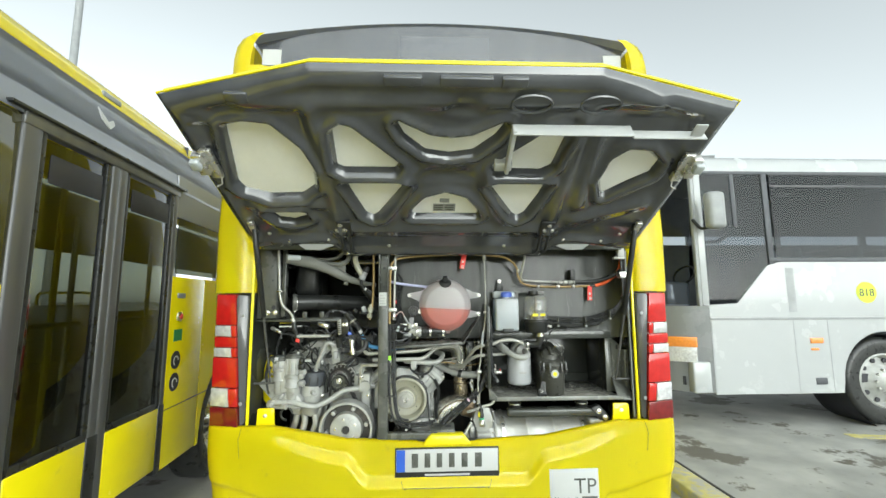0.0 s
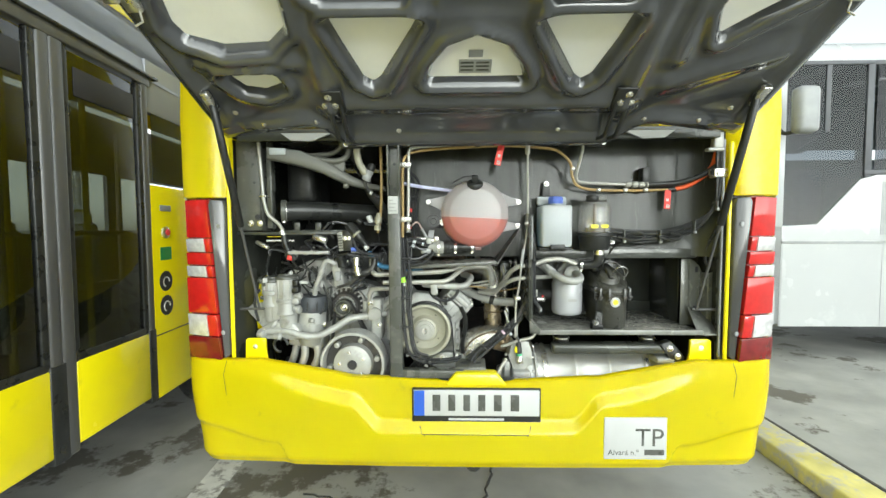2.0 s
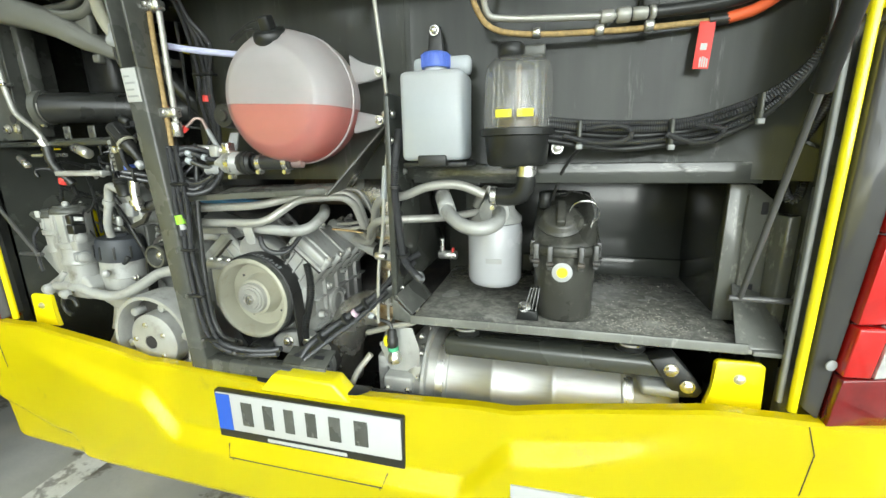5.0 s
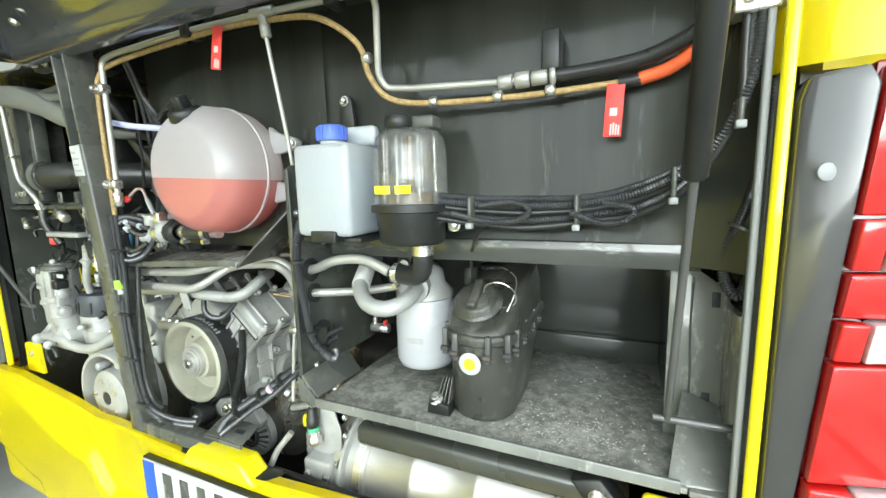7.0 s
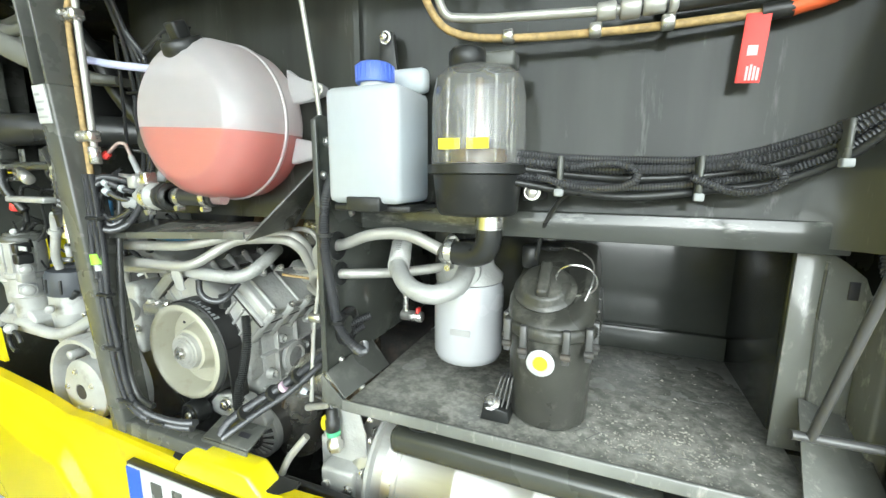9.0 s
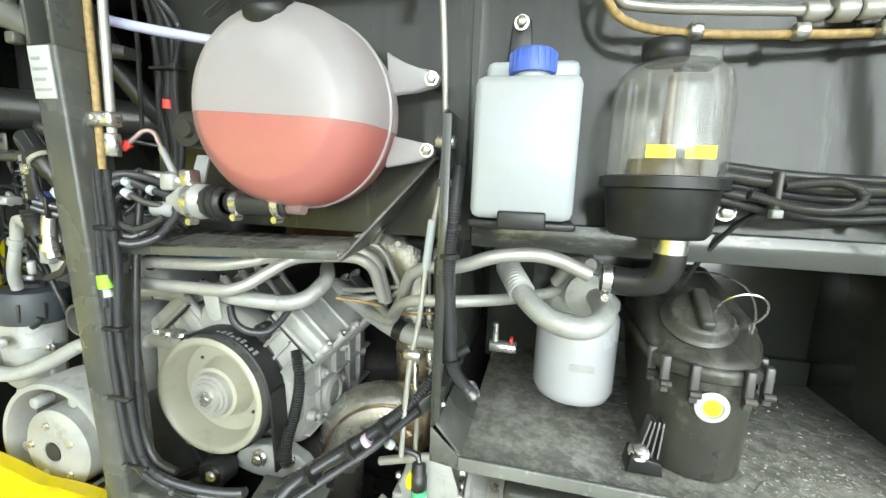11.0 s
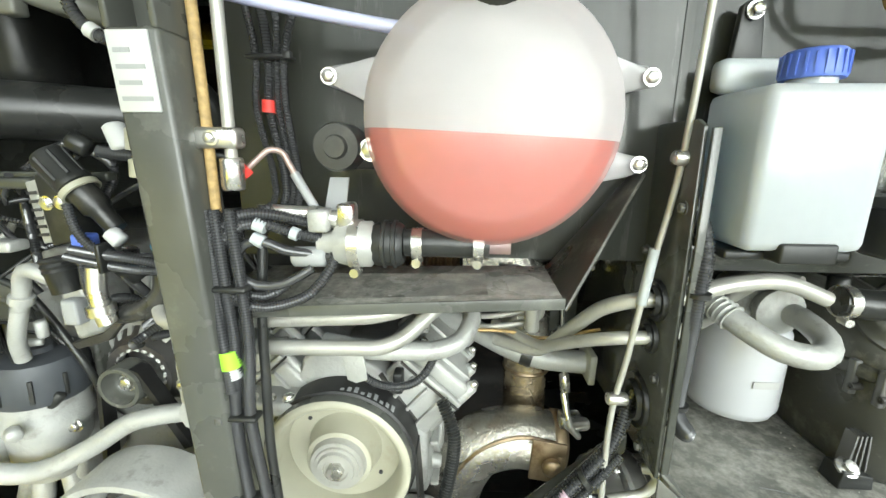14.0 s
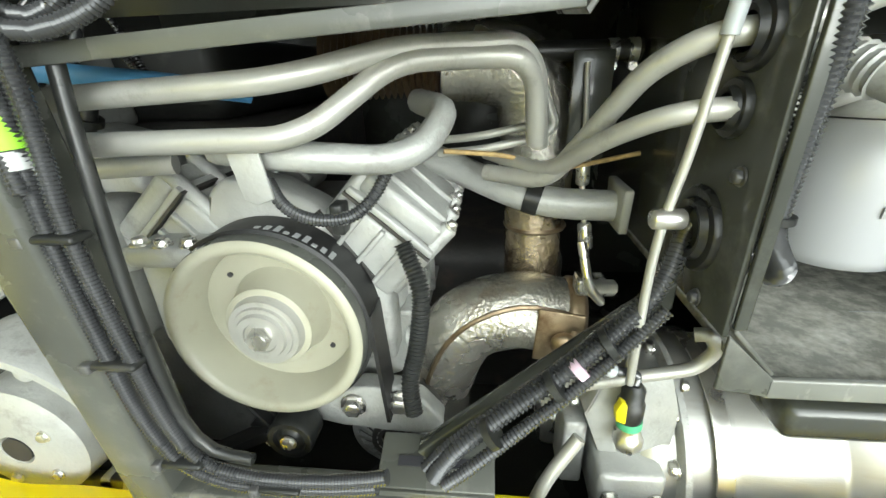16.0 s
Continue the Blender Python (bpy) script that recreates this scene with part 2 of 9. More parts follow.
TANK_CLEAR = milky_mat("translucent_tank_plastic", (0.82, 0.81, 0.815), 0.4)
TANK_WET = milky_mat("wetted_tank_plastic", (0.86, 0.68, 0.66), 0.68)
COOLANT = milky_mat("pink_coolant", (0.83, 0.165, 0.09), 0.1)
CAN_MILK = milky_mat("translucent_white_can_plastic", (0.7, 0.72, 0.73), 0.09)
CAN_FLUID = milky_mat("pale_blue_fluid", (0.45, 0.66, 0.8), 0.2)
BUS_GLASS = clear_mat("bus_window_glass", (0.36, 0.38, 0.41), 0.03, 0.025)
DOOR_GLASS = clear_mat("dark_door_glass", (0.32, 0.34, 0.31), 0.03, 0.1)
REAR_GLASS = clear_mat("grey_rear_glass", (0.42, 0.43, 0.47), 0.03, 0.22, 0.05)


# ---- mesh helpers ----
V = Vector


def box(bm, lo, hi, bev=0.0, m=None):
    lo, hi = V(lo), V(hi)
    c, s = (lo + hi) / 2, hi - lo
    t = Matrix.Translation(c) @ Matrix.Diagonal((abs(s.x), abs(s.y), abs(s.z), 1))
    made = bmesh.ops.create_cube(bm, size=1, matrix=(m @ t) if m else t)["verts"]
    if bev:
        bmesh.ops.bevel(bm, geom=list({e for v in made for e in v.link_edges}), offset=bev, segments=2, affect="EDGES", profile=0.5)
    return bm


def frame_of(d):
    d = V(d).normalized()
    a = V((0, 0, 1)) if abs(d.z) < 0.9 else V((1, 0, 0))
    u = d.cross(a).normalized()
    return u, d.cross(u).normalized(), d


def lathe(bm, profile, origin, axis, seg=28, closed=False):
    """Rings of (radius, height) turned round an axis."""
    u, w, d = frame_of(axis)
    o = V(origin)
    rings = []
    for r, h in profile:
        if r < 1e-6:
            rings.append([bm.verts.new(o + d * h)])
        else:
            rings.append([bm.verts.new(o + d * h + (u * math.cos(a) + w * math.sin(a)) * r) for a in (2 * math.pi * k / seg for k in range(seg))])
    pairs = list(zip(rings, rings[1:])) + ([(rings[-1], rings[0])] if closed else [])
    for a, b in pairs:
        for k in range(seg):
            q = (k + 1) % seg
            if len(a) == 1 and len(b) == 1:
                continue
            if len(a) == 1:
                bm.faces.new((a[0], b[k], b[q]))
            elif len(b) == 1:
                bm.faces.new((a[k], a[q], b[0]))
            else:
                bm.faces.new((a[k], a[q], b[q], b[k]))
    return bm


def cyl(bm, p0, p1, r0, r1=None, seg=16, bev=0.0):
    p0, p1 = V(p0), V(p1)
    r1 = r0 if r1 is None else r1
    h = (p1 - p0).length
    b = min(bev, h / 3)
    prof = [(0, 0), (r0 - b, 0), (r0, b), (r1, h - b), (r1 - b, h), (0, h)] if b else [(0, 0), (r0, 0), (r1, h), (0, h)]
    return lathe(bm, prof, p0, p1 - p0, seg)


def smooth_path(pts, step=0.012):
    """A smooth line through points, sampled about every step metres."""
    p = [V(q) for q in pts]
    if len(p) == 2:
        k = max(1, int((p[1] - p[0]).length / step))
        return [p[0].lerp(p[1], i / k) for i in range(k + 1)]
    ext = [p[0] * 2 - p[1]] + p + [p[-1] * 2 - p[-2]]
    out = []
    for i in range(1, len(ext) - 2):
        a, b, c, d = ext[i - 1:i + 3]
        n = max(2, int((c - b).length / step))
        for k in range(n):
            t = k / n
            out.append(0.5 * ((2 * b) + (c - a) * t + (2 * a - 5 * b + 4 * c - d) * t * t + (3 * b - a - 3 * c + d) * t ** 3))
    return out + [p[-1]]


def bent_path(pts, rad, n=5):
    """Straight runs with rounded corners."""
    p = [V(q) for q in pts]
    out = [p[0]]
    for a, b, c in zip(p, p[1:], p[2:]):
        r = min(rad, (a - b).length * 0.45, (c - b).length * 0.45)
        s, e = b + (a - b).normalized() * r, b + (c - b).normalized() * r
        out += [(s.lerp(b, t)).lerp(b.lerp(e, t), t) for t in (k / n for k in range(n + 1))]
    return out + [p[-1]]


def tube(bm, path, r, seg=10, ribs=0.0, caps=True):
    """A round tube along a path; ribs: pitch of a corrugated conduit."""
    path = [V(q) for q in path]
    if ribs:
        ribs *= 0.66
        dense, left = [path[0]], ribs / 2
        for a, b in zip(path, path[1:]):
            ln, at = (b - a).length, left
            while at < ln:
                dense.append(a.lerp(b, at / ln))
                at += ribs / 2
            left = at - ln
        path = dense
    if len(path) < 2:
        return bm
    d = (path[1] - path[0]).normalized()
    u, w, _ = frame_of(d)
    rings = []
    for i, q in enumerate(path):
        t = (path[min(i + 1, len(path) - 1)] - path[max(i - 1, 0)])
        if t.length > 1e-9:
            d = t.normalized()
        u = (u - d * u.dot(d)).normalized()
        w = d.cross(u)
        rr = r * (0.76 if ribs and i % 2 else 1)
        rings.append([bm.verts.new(q + (u * math.cos(a) + w * math.sin(a)) * rr) for a in (2 * math.pi * k / seg for k in range(seg))])
    for a, b in zip(rings, rings[1:]):
        for k in range(seg):
            bm.faces.new((a[k], a[(k + 1) % seg], b[(k + 1) % seg], b[k]))
    if caps:
        bm.faces.new(rings[0][::-1])
        bm.faces.new(rings[-1])
    return bm


def prism(bm, pts, vec, bev=0.0):
    """A polygon pushed along a vector."""
    a = [bm.verts.new(V(p)) for p in pts]
    b = [bm.verts.new(V(p) + V(vec)) for p in pts]
    n = len(a)
    bm.faces.new(a[::-1])
    bm.faces.new(b)
    for k in range(n):
        bm.faces.new((a[k], a[(k + 1) % n], b[(k + 1) % n], b[k]))
    if bev:
        bmesh.ops.bevel(bm, geom=list({e for v in a + b for e in v.link_edges}), offset=bev, segments=2, affect="EDGES", profile=0.5)
    return bm


def bolt(bm, p, axis, r=0.008, h=0.006):
    u, w, d = frame_of(axis)
    lathe(bm, [(0, 0), (r * 1.35, 0), (r * 1.35, h * 0.3), (r * 0.2, h * 0.3)], p, axis, 14)
    lathe(bm, [(r, h * 0.25), (r, h), (r * 0.8, h * 1.15), (0, h * 1.15)], p, axis, 6)
    return bm


def part(name, bm, material, parent=None, label="", angle=52):
    """Links a bmesh as one mesh under a thing or a part; coordinates are the world's."""
    bmesh.ops.recalc_face_normals(bm, faces=bm.faces)
    me = bpy.data.meshes.new(name)
    bm.to_mesh(me)
    bm.free()
    me.materials.append(material)
    me.polygons.foreach_set("use_smooth", [True] * len(me.polygons))
    me.set_sharp_from_angle(angle=radians(angle))
    ob = new(name, me)
    if parent:
        ob.parent = parent
        ob.matrix_parent_inverse = world_of(parent).inverted()
    if label:
        ob["label"] = label
    return ob


def world_of(ob):
    m = ob.matrix_basis.copy()
    if ob.parent:
        m = world_of(ob.parent) @ ob.matrix_parent_inverse @ m
    return m


def thing(name, at, label, category, group="", kind=""):
    ob = new(name)
    ob.empty_display_size = 0.05
    ob.matrix_basis = Matrix.Translation(at)
    return tagged(ob, label, category, group, kind)


def B():
    return bmesh.new()


def lettering(name, words, size, m, material, parent, label=""):
    cu = bpy.data.curves.new(name, "FONT")
    cu.body, cu.size, cu.extrude = words, size, 0.0006
    cu.align_x = "CENTER"
    tmp = bpy.data.objects.new(name, cu)
    scene.collection.objects.link(tmp)
    me = bpy.data.meshes.new_from_object(tmp)
    bpy.data.objects.remove(tmp)
    me.transform(m)
    me.materials.clear()
    me.materials.append(material)
    ob = new(name, me)
    ob.parent = parent
    ob.matrix_parent_inverse = world_of(parent).inverted()
    if label:
        ob["label"] = label
    return ob


# ---- setting: yard ground, painted line, kerb, drain ----
bm = B()
box(bm, (-3000, -3000, -0.3), (3000, 3000, 0.0))
tagged(part("ground", bm, CONCRETE), "grey stained concrete yard with damp dark patches", "ground", kind="structure")
line = thing("painted_line", (-1.43, 0, 0.001), "worn white parking line painted on concrete", "road marking", kind="structure")
bm = B()
prism(bm, [(-1.27, -3, 0.001), (-1.11, -3, 0.001), (-1.99, 8, 0.001), (-2.15, 8, 0.001)], (0, 0, 0.004))
part("paint_stripe", bm, LINE_WHITE, line)
bay_line = thing("painted_line", (6, 2, 0.001), "faded yellow bay line painted on concrete", "road marking", kind="structure")
bm = B()
prism(bm, [(4.6, 2.05, 0.001), (4.6, 2.2, 0.001), (9, 1.2, 0.001), (9, 1.05, 0.001)], (0, 0, 0.004))
part("paint_stripe", bm, KERB_YELLOW, bay_line)
for k in range(5):
    kerb = thing("kerb_stone", (1.96, 0.05 + k * 1.2, 0), "worn yellow-painted concrete kerb block on the ground", "kerb", "kerb stones in a row", "structure")
    bm = B()
    y0 = 0.05 + k * 1.205
    prism(bm, [(1.85, y0, 0), (2.1, y0, 0), (2.085, y0, 0.1), (1.865, y0, 0.1)], (0.01, 1.2, 0), 0.012)
    part("kerb_block", bm, KERB_YELLOW, kerb)
drain = thing("drain_channel", (2.2, 2, 0), "dark slotted drain channel set in the concrete", "drain", kind="structure")
bm = B()
box(bm, (2.15, -2.5, 0.001), (2.17, 6, 0.006))
box(bm, (2.245, -2.5, 0.001), (2.265, 6, 0.006))
part("drain_frame", bm, DARK_CAST, drain)
bm = B()
for k in range(230):
    y0 = -2.5 + k * 0.037
    box(bm, (2.172, y0, 0.001), (2.243, y0 + 0.016, 0.005))
tagged(part("drain_bars", bm, DARK_CAST, drain), kind="stuff")
crack = thing("pavement_joint", (0, 0, 0.001), "dark tar-filled joint crossing the concrete", "joint", kind="structure")
bm = B()
random.seed(4)
for pts in ([(-0.35, -0.62), (-0.1, -0.2), (0.02, 0.05), (0.12, 0.4), (0.2, 1.2)], [(-0.9, 0.2), (-0.4, 0.1), (0.02, 0.05), (0.5, -0.03), (1.1, 0.02)]):
    tube(bm, [p + V((random.uniform(-.012, .012), random.uniform(-.012, .012), 0)) for p in smooth_path([(a, b, 0.0) for a, b in pts], 0.04)], 0.007, 5)
part("tar_line", bm, RUBBER, crack)

# ---- the bus with its open rear ----
bus = thing("city_bus", (0, 0, 0), "yellow city bus with its rear engine lid propped open", "bus")


def body_section(side):
    """Corner pillar outline from the opening's edge out to the flank."""
    return [(1.035, -0.2), (1.05, -0.235), (1.1, -0.252), (1.18, -0.25), (1.235, -0.232), (1.265, -0.19), (1.278, -0.12), (1.28, 0.05), (1.28, 11.0)]


for side in (-1, 1):
    bm = B()
    levels = [(1.57, 0.997), (1.9, 1.0), (2.35, 0.998), (2.75, 0.99), (2.9, 0.985)]
    for first, lv in ((0, levels), (4, [(0.86, 0.975), (1.2, 0.985), (1.57, 0.99)])):
        rows = []
        for z, k in lv:
            rows.append([bm.verts.new((side * x * k, y + (0.05 * max(0, z - 1.9)), z)) for x, y in body_section(side)[first:]])
        for a, b in zip(rows, rows[1:]):
            for i in range(len(a) - 1):
                bm.faces.new((a[i], a[i + 1], b[i + 1], b[i]))
    bmesh.ops.solidify(bm, geom=bm.faces[:], thickness=0.012)
    part("rear_corner_panel", bm, YELLOW, bus, "glossy yellow body corner")
    bm = B()
    prism(bm, [(side * 1.031, -0.222, 0.885), (side * 1.03, -0.23, 0.885), (side * 1.034, -0.235, 0.885), (side * 1.043, -0.236, 0.885), (side * 1.046, -0.222, 0.885)], (side * 0.004, 0, 0.9), 0.002)
    part("opening_flange", bm, YELLOW, bus, "yellow lip round the engine bay")
    bm = B()
    box(bm, (side * 1.06, -0.2, 0.86), (side * 1.2, -0.17, 1.57))
    part("lamp_carrier", bm, BLACK_PLASTIC, bus)
    # lamp cluster
    zs = [1.56, 1.40, 1.34, 1.285, 1.235, 1.08, 0.985, 0.885]
    kinds = ["red", "clear", "red", "clear", "red", "clear", "dark"]

    def edge(z):
        t = (1.56 - z) / 0.675
        return 1.113 - 0.043 * t, 1.226 + 0.004 * t

    lamp = part("tail_lamp", prism(B(), [(side * 1.109, -0.252, 1.565), (side * 1.229, -0.222, 1.565), (side * 1.234, -0.2, 0.88), (side * 1.066, -0.235, 0.88)], (0, 0.05, 0), 0.004), DARK_RED, bus, "tall red and clear tail lamp cluster")
    for (z1, z0), kd in zip(zip(zs, zs[1:]), kinds):
        i1, o1 = edge(z1)
        i0, o0 = edge(z0)
        if kd == "clear":
            i1, i0 = (i1 + 0.028, i0 + 0.028) if z1 > 1.2 else (i1 + 0.045, i0 + 0.045)
        b = B()
        prism(b, [(side * i1, -0.276, z1 - 0.002), (side * o1, -0.236, z1 - 0.002), (side * o0, -0.23, z0 + 0.002), (side * i0, -0.27, z0 + 0.002)], (0, 0.03, 0), 0.003)
        part({"red": "red_lens", "clear": "clear_lens", "dark": "lower_lens"}[kd], b, {"red": RED, "clear": CLEAR_LENS, "dark": DARK_RED}[kd], lamp)
        if kd == "clear":
            b = B()
            e1, e0 = edge(z1)[0], edge(z0)[0]
            prism(b, [(side * e1, -0.277, z1 - 0.002), (side * (i1 - 0.002), -0.274, z1 - 0.002), (side * (i0 - 0.002), -0.268, z0 + 0.002), (side * e0, -0.272, z0 + 0.002)], (0, 0.03, 0), 0.003)
            part("red_lens", b, RED, lamp)
    # dark pad beside the lamp
    bm = B()
    prism(bm, [(side * 1.048, -0.238, 0.9), (side * 1.068, -0.25, 0.885), (side * 1.11, -0.266, 1.54), (side * 1.1, -0.264, 1.56), (side * 1.056, -0.252, 1.556), (side * 1.05, -0.248, 1.53)], (0, 0.04, 0), 0.004)
    pad = part("lamp_side_panel", bm, GLOSS_BLACK, bus, "glossy dark panel beside the tail lamp")
    for z in (1.45, 1.0):
        bm = B()
        lathe(bm, [(0.01, 0), (0.01, 0.002), (0.006, 0.004), (0, 0.004)], (side * (1.066 + 0.02 * (z - 1)), -0.256, z), (side * 0.25, -1, 0), 16)
        part("screw", bm, GREY_TRIM, pad)

# upper rear: window, its surround, roof
bm = B()
cols = 24
rows = []
for z, yy in ((2.0, -0.235), (2.4, -0.22), (2.7, -0.205), (2.82, -0.2)):
    rows.append([bm.verts.new((1.2 * (2 * k / cols - 1), yy + 0.05 * abs(2 * k / cols - 1) ** 3, z)) for k in range(cols + 1)])
for a, b in zip(rows, rows[1:]):
    for i in range(cols):
        bm.faces.new((a[i], a[i + 1], b[i + 1], b[i]))
bmesh.ops.solidify(bm, geom=bm.faces[:], thickness=0.02)
part("rear_panel", bm, YELLOW, bus)
bm = B()
rows = []
for z, yy in ((2.8, -0.19), (2.98, -0.185), (3.085, -0.17)):
    rows.append([bm.verts.new((1.15 * (2 * k / cols - 1), yy + 0.06 * abs(2 * k / cols - 1) ** 3, z + (0.1 * (1 - abs(2 * k / cols - 1) ** 2) if z > 3 else 0))) for k in range(cols + 1)])
for a, b in zip(rows, rows[1:]):
    for i in range(cols):
        bm.faces.new((a[i], a[i + 1], b[i + 1], b[i]))
bmesh.ops.solidify(bm, geom=bm.faces[:], thickness=0.012)
rear_window = part("rear_window", bm, REAR_GLASS, bus, "wide grey tinted rear window")
bm = B()
box(bm, (-0.27, -0.16, 2.85), (0.28, -0.15, 3.13), 0.01)
part("destination_box", bm, GREY_TRIM, bus, "pale box behind the rear window")
for x0 in (-1.09, 0.99):
    part("window_sticker", box(B(), (x0, -0.15, 2.93), (x0 + 0.11, -0.143, 3.03)), WHITE_LABEL, bus)
bm = B()
prof = []
for k in range(cols + 1):
    u = 2 * k / cols - 1
    prof.append((1.16 * u, 3.105 + 0.105 * (1 - u * u)))
a = [bm.verts.new((x, -0.165, z)) for x, z in prof]
b = [bm.verts.new((x, 11.0, z)) for x, z in prof]
for i in range(cols):
    bm.faces.new((a[i], a[i + 1], b[i + 1], b[i]))
bmesh.ops.solidify(bm, geom=bm.faces[:], thickness=0.04)
part("roof", bm, GREY_PAINT, bus, "dark roof edge above the rear window")
for side in (-1, 1):
    bm = B()
    rows = []
    for z, k in ((2.8, 1.0), (2.95, 0.997), (3.03, 0.985), (3.08, 0.96), (3.105, 0.93)):
        rows.append([bm.verts.new((side * x * k, y, z)) for x, y in [(1.14, -0.2), (1.2, -0.195), (1.25, -0.17), (1.27, -0.1), (1.27, 11.0)]])
    for p, q in zip(rows, rows[1:]):
        for i in range(4):
            bm.faces.new((p[i], p[i + 1], q[i + 1], q[i]))
    bmesh.ops.solidify(bm, geom=bm.faces[:], thickness=0.015)
    part("roof_corner", bm, YELLOW, bus, "yellow roof corner")
bm = B()
box(bm, (-1.2, 0.7, 1.9), (1.2, 0.75, 3.1))
part("saloon_bulkhead", bm, GREY_TRIM, bus)


# bumper: a moulded sheet
def bumper_top(x):
    ax = abs(x)
    if ax > 0.9:
        return 0.885
    if ax > 0.52:
        return 0.81 + (ax - 0.52) / 0.38 * 0.075
    return 0.785 + 0.025 * ax / 0.52


def ease(a, b, v):
    t = min(1, max(0, (v - a) / (b - a)))
    return t * t * (3 - 2 * t)


def bumper_y(x, z):
    ax = abs(x)
    y = -0.292 + 0.016 * ax ** 2
    # crease: low across the middle recess, climbing to the corners
    line = 0.60 + 0.115 * ease(0.40, 0.53, ax) + 0.14 * ease(0.5, 1.1, ax)
    y += 0.028 * (1 - 0.9 * ease(0.55, 1.0, ax)) * ease(line - 0.02, line + 0.045, z)
    y += 0.012 * ease(line + 0.02, line + 0.2, z)
    corner = 0.44 + 0.10 * ease(0.79, 0.86, ax) + 0.075 * ease(0.86, 1.2, ax)
    y += 0.016 * ease(0.78, 0.86, ax) * (1 - ease(corner - 0.02, corner + 0.012, z))
    y += 0.025 * (1 - ease(0.43, 0.475, z))
    return y


bm = B()
nx, nz, RC = 200, 52, 0.13
flat = 1.262 - RC
line_pts = [(flat * (2 * i / nx - 1), 0.0) for i in range(nx + 1)]
arc_pts = [(flat + RC * math.sin(t), RC * (1 - math.cos(t))) for t in (math.pi / 2 * k / 12 for k in range(1, 13))] + [(1.264, 0.25), (1.266, 0.5)]
line_pts = [(-x, yo) for x, yo in arc_pts[::-1]] + line_pts + arc_pts
grid = []
for x, yo in line_pts:
    top = bumper_top(x)
    col = []
    for j in range(nz + 1):
        z = 0.435 + (top - 0.435) * j / nz
        k = 1 - 0.03 * (1 - ease(0.0, 0.8, j / nz))
        col.append(bm.verts.new((x * k, bumper_y(x, z) + yo, z)))
    if yo < 0.05:
        lip = ((0.008, 0.005), (0.032, 0.004), (0.036, -0.02))
    else:
        lip = ((0.0, 0.002), (0.002, 0.003), (0.004, 0.003))
    for dy, dz in lip:
        col.append(bm.verts.new((x, bumper_y(x, top) + yo + dy, top + dz)))
    grid.append(col)
for a, b in zip(grid, grid[1:]):
    for j in range(len(a) - 1):
        bm.faces.new((a[j], b[j], b[j + 1], a[j + 1]))
bmesh.ops.solidify(bm, geom=bm.faces[:], thickness=0.004)
bumper = part("rear_bumper", bm, YELLOW, bus, "moulded yellow rear bumper with scuffs", angle=28)
# Added black plate: hides the bumper's yellow inside and stops its bounce light.
part("bumper_bounce_baffle", box(B(), (-1.04, -0.185, 0.46), (1.04, -0.17, 0.775), 0.004), BLACK_PLASTIC, bumper, "added black baffle against yellow bounce behind the bumper")
bm = B()
prism(bm, [(-0.13, -0.262, 0.78), (-0.085, -0.262, 0.832), (0.085, -0.262, 0.832), (0.13, -0.262, 0.78)], (0, 0.06, 0), 0.008)
part("centre_catch_cover", bm, YELLOW, bumper, "raised yellow cover above the plate")
for side in (-1, 1):
    bm = B()
    prism(bm, [(side * x, -0.2, z) for x, z in ((0.9, 0.86), (0.915, 0.9), (0.912, 0.956), (0.918, 0.962), (0.99, 0.962), (1.0, 0.955), (1.004, 0.86))], (0, 0.012, 0), 0.003)
    tab = part("mounting_tab", bm, YELLOW, bumper)
    bm = B()
    bolt(bm, (side * 0.958, -0.2, 0.925), (0, -1, 0), 0.008)
    part("bolt", bm, ZINC, tab)
    bm = B()
    tube(bm, [(side * 1.045, bumper_y(1.045, 0.88) - 0.001, 0.885), (side * 1.06, bumper_y(1.06, 0.83) - 0.001, 0.83), (side * 1.05, bumper_y(1.05, .74) - 0.0001, 0.74)], 0.0009, 6)
    part("seam", bm, INK, bumper)
    bm = B()
    box(bm, (side * 0.135 - 0.03, -0.245, 0.79), (side * 0.135 + 0.03, -0.2, 0.797), 0.002)
    part("slot", bm, RUBBER, bumper)
bm = B()
for pts in ([(-0.235, 0.615), (-0.225, 0.585), (0.215, 0.585), (0.225, 0.615)], [(-0.215, 0.585), (-0.205, 0.44)], [(0.21, 0.585), (0.2, 0.44)]):
    tube(bm, [(x, bumper_y(x, z) - 0.0002, z) for x, z in pts], 0.0016, 6)
part("flap_seam", bm, INK, bumper)
bm = B()
cyl(bm, (-0.01, -0.25, 0.435), (-0.01, -0.2, 0.435), 0.032, seg=20)
part("tow_hole", bm, RUBBER, bumper)

plate = part("licence_plate", box(B(), (-0.262, -0.272, 0.655), (0.262, -0.262, 0.765), 0.003), WHITE_LABEL, bus, "white licence plate with blue edge strip, unreadable")
part("plate_frame", box(B(), (-0.268, -0.268, 0.628), (0.268, -0.25, 0.769), 0.003), BLACK_PLASTIC, plate)
part("blue_strip", box(B(), (-0.26, -0.2735, 0.657), (-0.216, -0.2715, 0.763)), PLATE_BLUE, plate)
for x0, w in ((-0.192, 0.052), (-0.125, 0.046), (-0.062, 0.044), (0.0, 0.046), (0.064, 0.05), (0.132, 0.056)):
    part("plate_bar", box(B(), (x0 + w * 0.18, -0.2738, 0.677), (x0 + w * 0.82, -0.2712, 0.746), 0.0008), GREY_STEEL, plate)
part("frame_bar", box(B(), (-0.115, -0.2695, 0.636), (0.115, -0.2672, 0.645)), WHITE_LABEL, plate)
